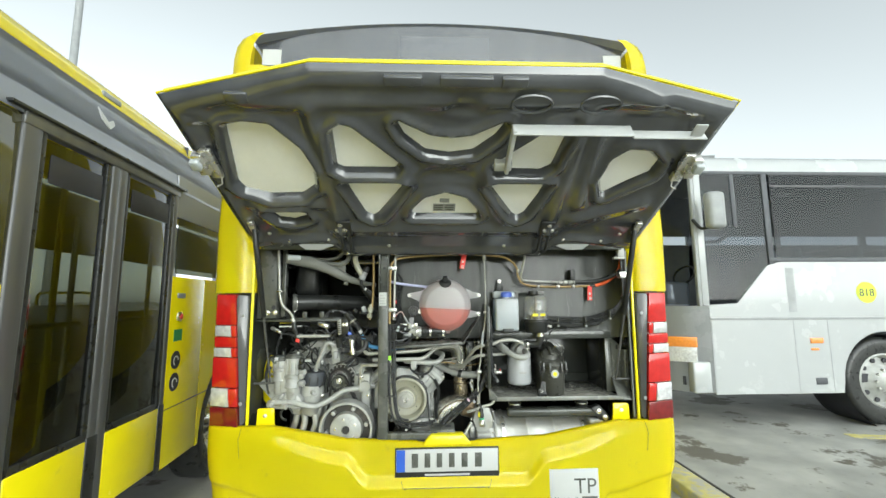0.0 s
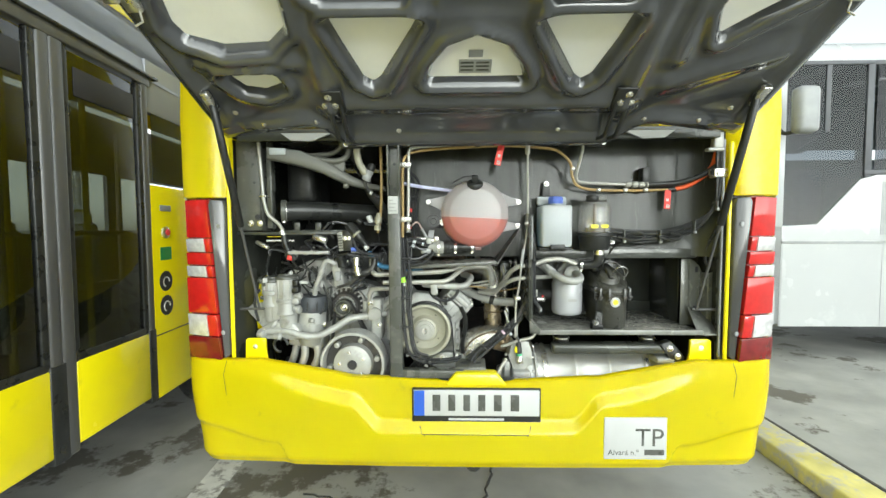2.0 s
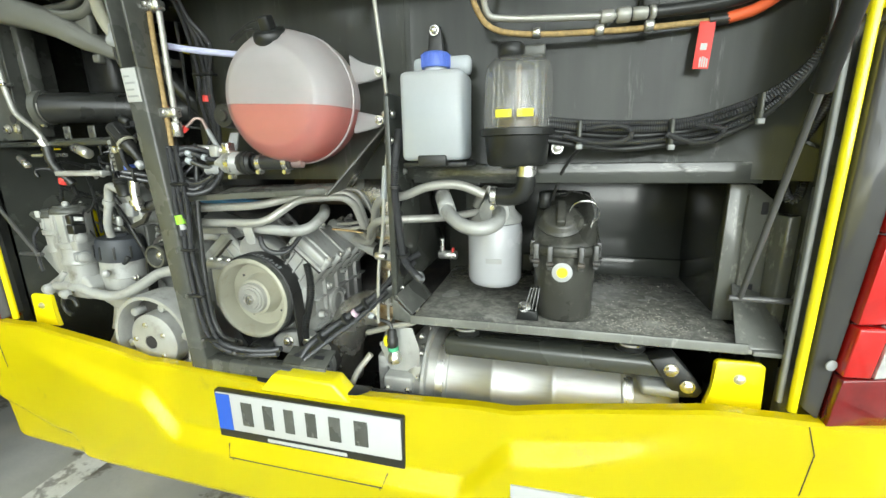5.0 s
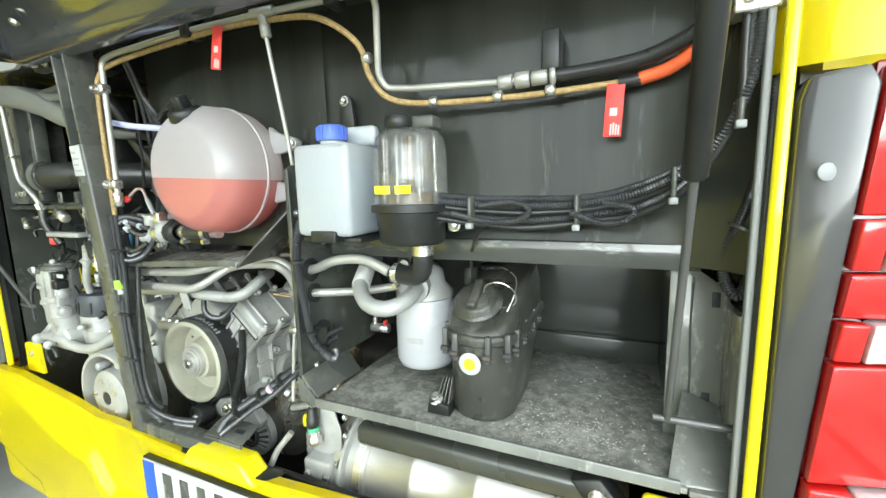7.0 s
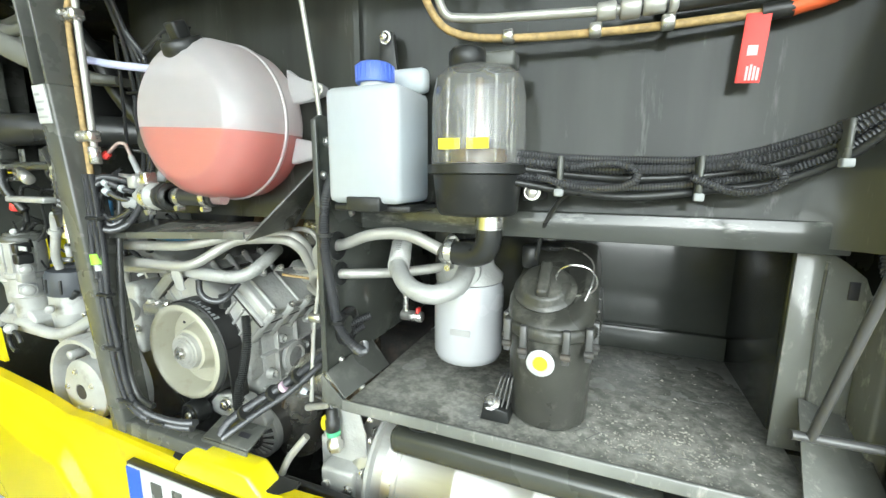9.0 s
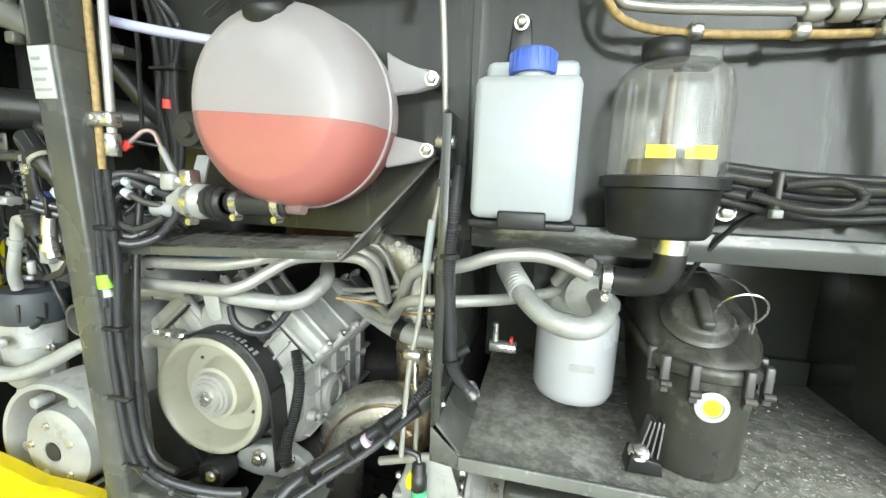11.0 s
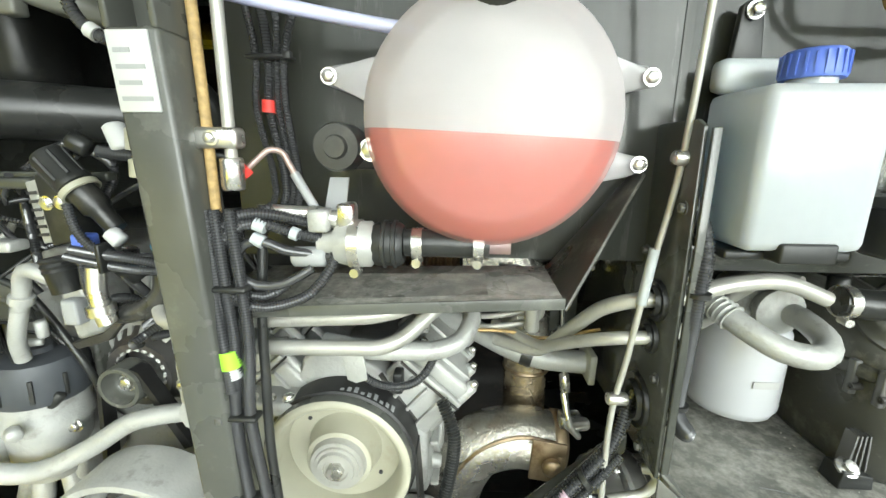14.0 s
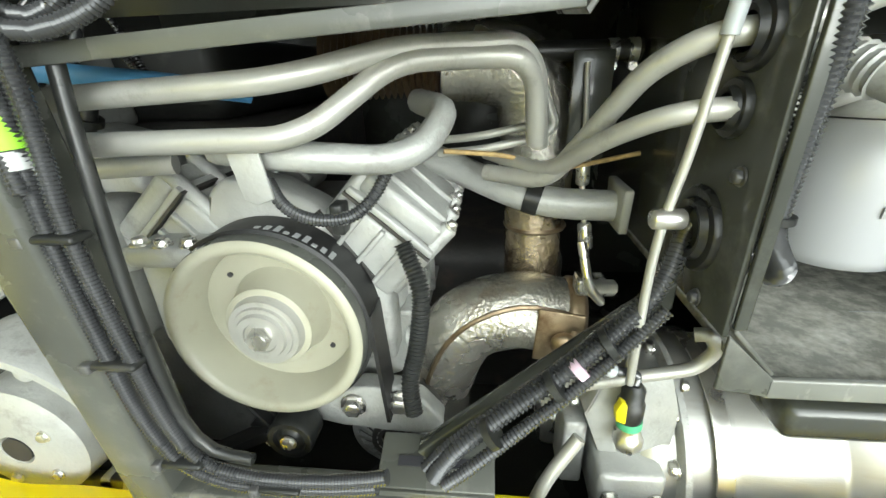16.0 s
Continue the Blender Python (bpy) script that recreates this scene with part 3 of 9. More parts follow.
sign = part("permit_sign", box(B(), (0.522, -0.292, 0.489), (0.775, -0.28, 0.662), 0.001), WHITE_LABEL, bus, "white permit sign with dark letters")
RX = Matrix.Rotation(radians(90), 4, "X")
lettering("sign_letters", "TP", 0.105, Matrix.Translation((0.705, -0.2925, 0.545)) @ RX, GREY_STEEL, sign)
lettering("sign_words", "Alvará n.º", 0.032, Matrix.Translation((0.6, -0.2925, 0.507)) @ RX, GREY_STEEL, sign)
part("sign_bar", box(B(), (0.685, -0.2932, 0.507), (0.765, -0.2915, 0.53)), GREY_STEEL, sign)

# ---- engine lid ----
LP, LA = V((0, -0.28, 1.77)), math.atan2(0.46, 0.82)
LD, LN = V((0, -math.cos(LA), math.sin(LA))), V((0, math.sin(LA), math.cos(LA)))


def on_lid(u, v, w=0.0):
    return LP + V((u, 0, 0)) + LD * v + LN * w


def lid_end(u):
    au = abs(u) / 1.008
    return 1.07 if au < 0.5 else 1.068 - (au - 0.5) / 0.545 * 0.125


def lid_half(v):
    if v < 0.1:
        return 0.9 + 0.112 * math.sqrt(max(0, 1 - ((0.1 - v) / 0.1) ** 2))
    return 1.012 + 0.041 * (v - 0.1) / 0.85


def lid_low(u):
    """The hinge edge rises in a wave towards both corners."""
    au = abs(u)
    return 0.115 * ease(0.48, 0.63, au) - max(0, au - 0.66) * 0.18


HOLES = [
    [(-0.857, 0.82), (-0.78, 0.835), (-0.7, 0.825), (-0.62, 0.72), (-0.589, 0.614), (-0.6, 0.51), (-0.66, 0.462), (-0.8, 0.455), (-0.9, 0.49), (-0.915, 0.53)],
    [(-0.465, 0.80), (-0.43, 0.825), (-0.40, 0.815), (-0.225, 0.64), (-0.24, 0.615), (-0.45, 0.615), (-0.475, 0.63)],
    [(-0.455, 0.535), (-0.2, 0.535), (-0.22, 0.5), (-0.335, 0.33), (-0.362, 0.31), (-0.39, 0.33), (-0.43, 0.45)],
    [(0.44, 0.80), (0.405, 0.825), (0.375, 0.815), (0.18, 0.64), (0.19, 0.615), (0.38, 0.61), (0.42, 0.64)],
    [(0.42, 0.537), (0.17, 0.533), (0.19, 0.5), (0.305, 0.33), (0.332, 0.31), (0.36, 0.33), (0.4, 0.45)],
    [(-0.215, 0.845), (-0.19, 0.83), (-0.1, 0.782), (-0.014, 0.768), (0.075, 0.782), (0.165, 0.83), (0.19, 0.845), (0.16, 0.79), (0.08, 0.715), (-0.014, 0.698), (-0.11, 0.715), (-0.19, 0.79)],
    [(-0.172, 0.322), (-0.155, 0.37), (-0.1, 0.44), (-0.022, 0.47), (0.06, 0.44), (0.115, 0.37), (0.135, 0.322)],
    [(0.70, 0.47), (0.665, 0.56), (0.68, 0.68), (0.72, 0.72), (0.80, 0.715), (0.87, 0.66), (0.86, 0.60), (0.78, 0.54)],
    [(-0.845, 0.345), (-0.69, 0.35), (-0.675, 0.305), (-0.74, 0.28), (-0.805, 0.292)],
]


def poly_dist(poly, x, y):
    """Signed distance, negative inside."""
    best, inside = 9.0, False
    n = len(poly)
    for i in range(n):
        (x0, y0), (x1, y1) = poly[i], poly[(i + 1) % n]
        dx, dy = x1 - x0, y1 - y0
        t = min(1, max(0, ((x - x0) * dx + (y - y0) * dy) / (dx * dx + dy * dy)))
        best = min(best, math.hypot(x - x0 - t * dx, y - y0 - t * dy))
        if (y0 > y) != (y1 > y) and x < (x1 - x0) * (y - y0) / (y1 - y0) + x0:
            inside = not inside
    return -best if inside else best


def bump_at(d, c, w, h):
    return -h * math.exp(-((d - c) / w) ** 2)


def liner_w(u, v):
    d = min(poly_dist(p, u, v) for p in HOLES)
    w = 0.0
    if d < 0.02:
        w = 0.05 * (1 - ease(-0.012, 0.018, d))
    w += bump_at(d, 0.034, 0.017, 0.022)
    rim = min(lid_half(v) - abs(u), lid_end(u) - v, v - lid_low(u) + 0.02)
    w += bump_at(rim, 0.05, 0.03, 0.02) * (0.5 if v < 0.12 else 1)
    w += 0.02 * (1 - ease(0, 0.02, rim))
    # long beads between the openings
    for a, b, r, h in (((-0.53, 0.18), (-0.53, 0.9), 0.03, 0.02), ((0.5, 0.18), (0.5, 0.9), 0.03, 0.02), ((-0.2, 0.575), (-0.48, 0.575), 0.025, 0.014), ((0.16, 0.575), (0.44, 0.575), 0.025, 0.014),
                       ((-0.9, 0.4), (-0.6, 0.4), 0.03, 0.02), ((-0.17, 0.6), (-0.3, 0.28), 0.03, 0.015), ((0.14, 0.6), (0.27, 0.28), 0.03, 0.015), ((-0.55, 0.22), (0.52, 0.22), 0.035, 0.016),
                       ((-0.75, 0.93), (0.72, 0.96), 0.035, 0.02), ((0.62, 0.3), (0.9, 0.42), 0.04, 0.02), ((0.56, 0.85), (0.6, 0.4), 0.035, 0.02)):
        dx, dy = b[0] - a[0], b[1] - a[1]
        t = min(1, max(0, ((u - a[0]) * dx + (v - a[1]) * dy) / (dx * dx + dy * dy)))
        q = math.hypot(u - a[0] - t * dx, v - a[1] - t * dy)
        if d > 0.0:
            w -= h * math.exp(-(q / r) ** 2) * ease(0.0, 0.03, d)
    for a, b, rx, ry, h in ((-0.02, 0.585, 0.1, 0.035, -0.018), (0.03, 0.93, 0.06, 0.035, -0.015), (-0.94, 0.87, 0.05, 0.03, 0.012), (0.96, 0.87, 0.05, 0.03, 0.012)):
        w -= h * math.exp(-(((u - a) / rx) ** 4 + ((v - b) / ry) ** 4))
    return w


bm = B()
low = [(u, lid_low(u)) for u in (0.92, 0.85, 0.75, 0.66, 0.62, 0.58, 0.54, 0.5, 0.46)]
outline = [(-u, v) for u, v in low[::-1]] + [(-lid_half(v), v) for v in (0.06, 0.1, 0.5)] + [(-1.052, 0.946), (-0.5, 1.071), (0.51, 1.071), (1.056, 0.948)] + [(lid_half(v), v) for v in (0.5, 0.1, 0.06)] + low
prism(bm, [on_lid(u * 0.994, 0.004 + v * 0.99, 0.046) for u, v in outline], LN * 0.014, 0.004)
lid = part("engine_lid", bm, YELLOW, bus, "open yellow engine lid with black moulded inner liner")
bm = B()
NU, NV = 190, 96
rows = []
for j in range(NV + 1):
    row = []
    for i in range(NU + 1):
        s, t = 2 * i / NU - 1, j / NV
        v0 = t * 1.068
        for _ in range(4):
            u = s * lid_half(v0)
            v0 = lid_low(u) + t * (lid_end(u) - lid_low(u))
        row.append(bm.verts.new(on_lid(u, v0, min(0.05, liner_w(u, v0)) - 0.0)))
    rows.append(row)
for a, b in zip(rows, rows[1:]):
    for i in range(NU):
        bm.faces.new((a[i], a[i + 1], b[i + 1], b[i]))
rim = [on_lid(u, v, 0.024) for u, v in outline]
part("lid_rim", tube(B(), rim + rim[:1], 0.0045, 8), YELLOW, lid, "thin yellow lid edge")
liner = part("inner_liner", bm, LINER, lid, "black moulded liner with openings over white foam", angle=60)
for p in HOLES:
    cu, cv = sum(q[0] for q in p) / len(p), sum(q[1] for q in p) / len(p)
    bm = B()
    prism(bm, [on_lid(cu + (u - cu) * 1.04, cv + (v - cv) * 1.04, 0.022) for u, v in p], LN * 0.02)
    part("foam_pad", bm, PAD_WHITE, lid, "off-white insulation foam")
# label on the foam, latches, tray bar
lab = part("rating_label", prism(B(), [on_lid(-0.075, 0.335, 0.02), on_lid(0.03, 0.335, 0.02), on_lid(0.03, 0.385, 0.02), on_lid(-0.075, 0.385, 0.02)], -LN * 0.002), GREY_TRIM, lid, "small grey printed label")
b = B()
for k in range(3):
    for u0 in (-0.07, -0.02):
        prism(b, [on_lid(u0, 0.343 + 0.014 * k, 0.018), on_lid(u0 + 0.042, 0.343 + 0.014 * k, 0.018), on_lid(u0 + 0.042, 0.35 + 0.014 * k, 0.018), on_lid(u0, 0.35 + 0.014 * k, 0.018)], -LN * 0.0006)
part("print_bars", b, GREY_STEEL, lab)
part("label_tab", prism(B(), [on_lid(-0.045, 0.395, 0.02), on_lid(0.0, 0.395, 0.02), on_lid(0.0, 0.42, 0.02), on_lid(-0.045, 0.42, 0.02)], -LN * 0.002), GREY_TRIM, lab)
LM = Matrix((V((1, 0, 0)), LD, LN)).transposed().to_4x4()


def lid_box(bm, u0, u1, v0, v1, w0, w1, bev=0.004):
    return box(bm, (u0, v0, w0), (u1, v1, w1), bev, Matrix.Translation(LP) @ LM)


for side in (-1, 1):
    b = B()
    lid_box(b, side * 0.965 - 0.022, side * 0.965 + 0.022, 0.59, 0.735, -0.035, -0.012, 0.004)
    lid_box(b, side * 0.99 - 0.02, side * 0.99 + 0.02, 0.63, 0.73, -0.06, -0.02, 0.004)
    latch = part("lid_latch", b, ZINC, lid, "zinc latch with cream plastic catch")
    b = B()
    lid_box(b, side * 1.0 - 0.018, side * 1.0 + 0.018, 0.67, 0.715, -0.08, -0.04, 0.006)
    part("catch", b, WHITE_PLASTIC, latch)
    part("catch_hook", tube(B(), [on_lid(side * 0.95, 0.6, -0.03), on_lid(side * 0.95, 0.575, -0.05), on_lid(side * 0.97, 0.57, -0.06)], 0.003, 6), ZINC, latch)
    for du, dv in ((0, 0), (-0.018, -0.035), (0.018, -0.035)):
        part("liner_bolt", bolt(B(), on_lid(side * 0.51 + du - 0.012, 0.275 + dv, -0.024), -LN, 0.009, 0.008), ZINC, lid)
    for u, v in ((0.6, 0.15), (0.8, 0.14), (0.3, 0.1), (0.88, 0.2)):
        part("liner_bolt", bolt(B(), on_lid(side * u, v, -0.012), -LN, 0.007, 0.006), ZINC, lid)
    # hinge arm
    b = B()
    x = side * 0.498 - 0.01
    for dx in (-0.02, 0.02):
        tube(b, bent_path([on_lid(x + dx, 0.24, -0.02), on_lid(x + dx, 0.10, -0.05), V((x + dx, -0.27, 1.79)), V((x + dx, -0.2, 1.815))], 0.03), 0.008, 8)
    lid_box(b, x - 0.035, x + 0.035, 0.2, 0.3, -0.024, -0.012, 0.004)
    box(b, (x - 0.04, -0.25, 1.77), (x + 0.04, -0.225, 1.803), 0.004)
    hinge = part("hinge_arm", b, BLACK_PLASTIC, lid, "black steel hinge arm")
    for dx in (-0.025, 0.025):
        part("hinge_bolt", bolt(B(), (x + dx, -0.251, 1.786), (0, -1, 0), 0.009, 0.008), ZINC, hinge)
    # gas strut
    top, foot = V((side * 0.936, -0.512, 1.89)), V((side * 0.941, -0.188, 1.09))
    mid = top.lerp(foot, 0.555)
    b = B()
    cyl(b, top, mid, 0.0135, seg=14, bev=0.003)
    strut = part("gas_strut", b, BLACK_PLASTIC, lid, "black gas strut propping the lid")
    part("strut_rod", cyl(B(), mid, foot, 0.0052, seg=12), GREY_FRAME, strut)
    part("foot_pin", cyl(B(), foot + V((-0.02 * side, 0, 0)), foot + V((0.09 * side, 0.01, -0.004)), 0.006, seg=12), GREY_FRAME, strut)
    b = B()
    lid_box(b, side * 0.94 - 0.015, side * 0.94 + 0.015, 0.22, 0.30, -0.03, -0.01, 0.004)
    part("ball_joint", b, ZINC, strut)
b = B()
lid_box(b, 0.21, 0.66, 0.862, 0.868, -0.085, -0.025, 0.002)
lid_box(b, 0.66, 0.94, 0.852, 0.858, -0.085, -0.04, 0.002)
lid_box(b, 0.875, 0.92, 0.86, 0.91, -0.075, -0.068, 0.002)
lid_box(b, 0.21, 0.225, 0.66, 0.875, -0.075, -0.035, 0.002)
lid_box(b, 0.17, 0.24, 0.655, 0.695, -0.05, -0.015, 0.004)
part("sensor_rail", b, WHITE_LABEL, lid, "white painted rail under the lid")
for u0 in (0.27, 0.52):
    part("grip_recess", tube(B(), [on_lid(u0 + 0.06 * math.cos(a) * 1.2, 0.95 + 0.035 * math.sin(a), -0.022) for a in (2 * math.pi * k / 28 for k in range(29))], 0.006, 6), LINER, lid)
for u0, u1, w in ((-0.25, -0.12, 0.9), (-0.06, 0.12, 1.0), (0.15, 0.24, 0.9), (-0.8, -0.72, 1)):
    part("edge_bracket", lid_box(B(), u0, u1, lid_end(u0) - 0.055, lid_end(u0) - 0.02, -0.03, -0.005, 0.004), LINER, lid)

# ---- engine bay box ----
bay = thing("engine_bay", (0, 0, 0.9), "black sheet-metal engine bay inside the bus", "engine bay", kind="structure")


def sheet(name, lo, hi, material=BLACK_SHEET, bev=0.003, label=""):
    return part(name, box(B(), lo, hi, bev), material, bay, label)


sheet("bay_roof", (-1.06, -0.2, 1.832), (1.06, 1.4, 1.86))
sheet("roof_lip", (-1.0, -0.225, 1.805), (1.0, -0.19, 1.84))
sheet("left_side", (-1.09, -0.18, 0.5), (-1.06, 1.4, 1.83))
sheet("right_side", (1.06, -0.19, 0.5), (1.085, 1.4, 1.83))
sheet("far_wall", (-1.06, 0.95, 0.5), (1.06, 1.0, 1.83))
sheet("under_tray", (-1.06, -0.15, 0.5), (1.06, 1.0, 0.52))
for side in (-1, 1):
    part("foam_strip", prism(B(), [(side * 0.6, -0.236, 1.834), (side * 0.68, -0.236, 1.802), (side * 0.77, -0.236, 1.805), (side * 0.81, -0.236, 1.834)], (0, 0.01, 0)), WHITE_LABEL, bay, "white foam strip above the bay")
# tank panel and curved right panel
bm = B()
prof = [(-0.36, -0.085), (0.2, -0.085), (0.245, -0.088), (0.255, -0.075), (0.45, -0.07), (0.7, -0.0655), (0.86, -0.072), (0.93, -0.085), (0.99, -0.115), (1.055, -0.175)]
prof = [(p.x, p.y) for p in smooth_path([(x, y, 0) for x, y in prof], 0.02)]
rows = [[bm.verts.new((x, y - 0.02 * ease(1.42, 1.34, z) * ease(0.25, 0.27, x) * ease(0.99, 0.9, x), z)) for x, y in prof] for z in (1.31, 1.34, 1.38, 1.44, 1.6, 1.75, 1.835)]
for a, b in zip(rows, rows[1:]):
    for i in range(len(a) - 1):
        bm.faces.new((a[i], a[i + 1], b[i + 1], b[i]))
bmesh.ops.solidify(bm, geom=bm.faces[:], thickness=0.004)
part("panel_sheet", bm, PANEL, bay, "black sheet panel with faint stains")
sheet("ledge_beam", (0.26, -0.103, 1.302), (0.985, -0.06, 1.345), LEDGE, 0.002)
sheet("shelf_plate", (0.272, -0.2, 0.98), (0.972, 0.285, 0.99), DUSTY, 0.002, "dusty black shelf with scratches")
for pts in ([(0.74, 0.06), (0.763, 0.052), (0.803, 0.027), (0.825, 0.035)], [(0.861, 0.021), (0.868, -0.02), (0.873, -0.066), (0.866, -0.09)], [(0.86, 0.076), (0.885, 0.07), (0.915, 0.091), (0.94, 0.06), (0.951, 0.045)], [(0.7, -0.11), (0.74, -0.13), (0.79, -0.12)]):
    part("scratch", tube(B(), smooth_path([(x, y - 0.02, 0.99) for x, y in pts], 0.012), 0.0007, 5), GREY_FRAME, bay)
random.seed(71)
bm = B()
for k in range(900):
    x, y = random.gauss(0.8, 0.07), random.gauss(-0.12, 0.05)
    if k < 300:
        x, y = random.uniform(0.5, 0.94), random.uniform(-0.19, 0.2)
    if not (0.29 < x < 0.94 and -0.195 < y < 0.25) or math.hypot(x - 0.6, y + 0.08) < 0.075:
        continue
    r, a = random.uniform(0.0007, 0.0024), random.uniform(0, 3.14)
    u, w = V((math.cos(a), math.sin(a), 0)) * r * random.uniform(1, 2.4), V((-math.sin(a), math.cos(a), 0)) * r
    o = V((x, y, 0.9897))
    tip = bm.verts.new(o + V((0, 0, r * 0.9)))
    ring = [bm.verts.new(o + d) for d in (u, w, -u, -w)]
    for i in range(4):
        bm.faces.new((ring[i], ring[(i + 1) % 4], tip))
tagged(part("grit_flecks", bm, mat("pale_grit", (0.42, 0.4, 0.34), 0.8, var=0.4, scale=60), bay, "pale grit scattered on the shelf"), kind="stuff")
for k in range(9):
    x, y, a = random.uniform(0.3, 0.9), random.uniform(-0.18, 0.12), random.uniform(-0.6, 0.9)
    n = random.uniform(0.02, 0.07)
    part("scratch", tube(B(), smooth_path([(x, y, 0.99), (x + n * 0.5 * math.cos(a), y + n * 0.5 * math.sin(a) + 0.006, 0.99), (x + n * math.cos(a), y + n * math.sin(a), 0.99)], 0.01), 0.0007, 5), GREY_FRAME, bay)
sheet("shelf_corner", (0.974, -0.2, 0.977), (1.034, -0.055, 0.987), PLATE_GREY, 0.002)
sheet("shelf_lip", (0.272, -0.207, 0.982), (0.962, -0.2, 1.003), PLATE_GREY, 0.002)
sheet("shelf_back_wall", (0.25, 0.285, 0.96), (1.06, 0.3, 1.35), RECESS_SHADE_BLACK)
sheet("shelf_kerb", (0.5, 0.262, 0.99), (0.962, 0.285, 1.046), RECESS_SHADE_BLACK)
sheet("shelf_ceiling", (0.25, -0.06, 1.335), (1.06, 0.285, 1.345))
sheet("bay_right_wall", (0.962, 0.0, 0.985), (0.97, 0.285, 1.3), RECESS_SHADE_BLACK)
bm = B()
prism(bm, [(0.949, -0.05, 0.99), (0.949, -0.05, 1.296), (0.99, -0.05, 1.296), (1.006, -0.05, 1.285), (1.03, -0.05, 1.265), (1.037, -0.05, 1.242), (1.05, -0.05, 1.231), (1.06, -0.05, 1.232), (1.06, -0.05, 0.99)], (0, 0.005, 0), 0.001)
plate = part("right_flange", bm, PLATE_GREY, bay, "grey folded plate with a wavy cut top")
part("weld_bead", tube(B(), smooth_path([(0.984, -0.052, 1.285), (0.983, -0.052, 1.2), (0.986, -0.052, 1.1), (0.985, -0.052, 1.0)], 0.02), 0.0022, 6, 0.005), GREY_STEEL, plate)
for x, z in ((1.018, 1.246), (1.012, 1.065)):
    part("slot", box(B(), (x - 0.006, -0.0525, z - 0.013), (x + 0.006, -0.0495, z + 0.013), 0.001), INK, plate)
bm = B()
prism(bm, [(0.945, -0.195, 0.985), (1.045, -0.18, 0.982), (1.045, -0.055, 1.05), (0.975, -0.055, 1.075)], (0, 0, 0.006), 0.002)
part("gusset", bm, PLATE_GREY, bay)
bm = B()
prism(bm, [(1.032, -0.052, 1.235), (1.036, -0.105, 1.235), (1.05, -0.108, 1.24), (1.058, -0.108, 1.24), (1.058, -0.052, 1.24)], (0.0, 0.0, -0.245), 0.003)
part("folded_channel", bm, PLATE_GREY, bay, "folded grey channel at the bay side")
sheet("side_post", (1.034, -0.196, 0.6), (1.055, -0.165, 1.83), GREY_STEEL, 0.004)
sheet("edge_seal", (1.021, -0.213, 0.89), (1.03, -0.2, 1.8), GREY_TRIM, 0.003, "grey rubber edge seal")
bm = B()
prism(bm, [(0.229, -0.2, 1.04), (0.229, -0.198, 1.3), (0.229, -0.195, 1.492), (0.229, -0.18, 1.5), (0.229, -0.09, 1.5), (0.229, 0.28, 1.3), (0.229, 0.28, 1.04)], (0.005, 0, 0), 0.001)
divider = part("divider_plate", bm, BLACK_SHEET, bay, "black divider plate with rubber grommets")
bm = B()
box(bm, (0.234, -0.205, 1.05), (0.244, -0.2, 1.49), 0.001)
part("divider_fold", bm, BLACK_SHEET, bay, "bright worn edge of the divider plate")
bm = B()
prism(bm, [(0.231, -0.207, 0.99), (0.231, -0.207, 1.045), (0.276, -0.207, 1.003), (0.276, -0.207, 0.984)], (0, 0.004, 0), 0.001)
prism(bm, [(0.236, -0.202, 1.046), (0.276, -0.202, 1.002), (0.276, -0.04, 0.995), (0.236, -0.04, 1.046)], (0.003, 0, 0.003), 0.001)
part("divider_foot", bm, GREY_STEEL, bay, "folded gusset between divider and shelf")
for y, z in ((-0.15, 1.05), (-0.17, 1.17), (-0.1, 1.33), (-0.18, 1.4)):
    part("divider_bolt", bolt(B(), (0.2285, y, z), (-1, 0, 0), 0.006, 0.006), GREY_FRAME, divider)
    part("divider_bolt", bolt(B(), (0.2345, y, z), (1, 0, 0), 0.006, 0.006), ZINC, divider)
for y, z, r in ((-0.147, 1.272, 0.026), (-0.14, 1.218, 0.022), (-0.125, 1.11, 0.038)):
    part("grommet", lathe(B(), [(r * 0.55, -0.01), (r * 0.72, -0.012), (r * 0.8, -0.006), (r * 1.02, -0.006), (r * 1.08, -0.002), (r, 0.008), (r * 0.55, 0.01)], (0.229, y, z), (1, 0, 0), 28, True), RUBBER, divider, "rubber grommet")
part("inner_body_side", lathe(B(), [(0, 0), (0.02, 0.004), (0.04, 0.03), (0.045, 0.08), (0.045, 0.2), (0.035, 0.25), (0.01, 0.28), (0, 0.28)], (-1.01, 0.02, 0.93), (0, 0, 1), 20), YELLOW, bay, "yellow rounded inside of the body side")
# tank tray
bm = B()
prism(bm, [(-0.34, -0.219, 1.268), (0.088, -0.219, 1.291), (0.088, -0.09, 1.298), (-0.34, -0.09, 1.29)], (0, 0, 0.003), 0.0008)
part("tray_plate", bm, DUSTY, bay, "dusty black drip tray under the tank")
bm = B()
prism(bm, [(-0.34, -0.22, 1.262), (0.088, -0.22, 1.285), (0.088, -0.22, 1.299), (-0.34, -0.22, 1.276)], (0, -0.003, 0), 0.0008)
part("tray_lip", bm, GREY_STEEL, bay)
bm = B()
prism(bm, [(0.088, -0.22, 1.285), (0.2, -0.125, 1.438), (0.2, -0.095, 1.442), (0.088, -0.09, 1.298)], (0.003, 0, -0.004), 0.001)
part("tray_wing", bm, DUSTY_PLASTIC, bay)
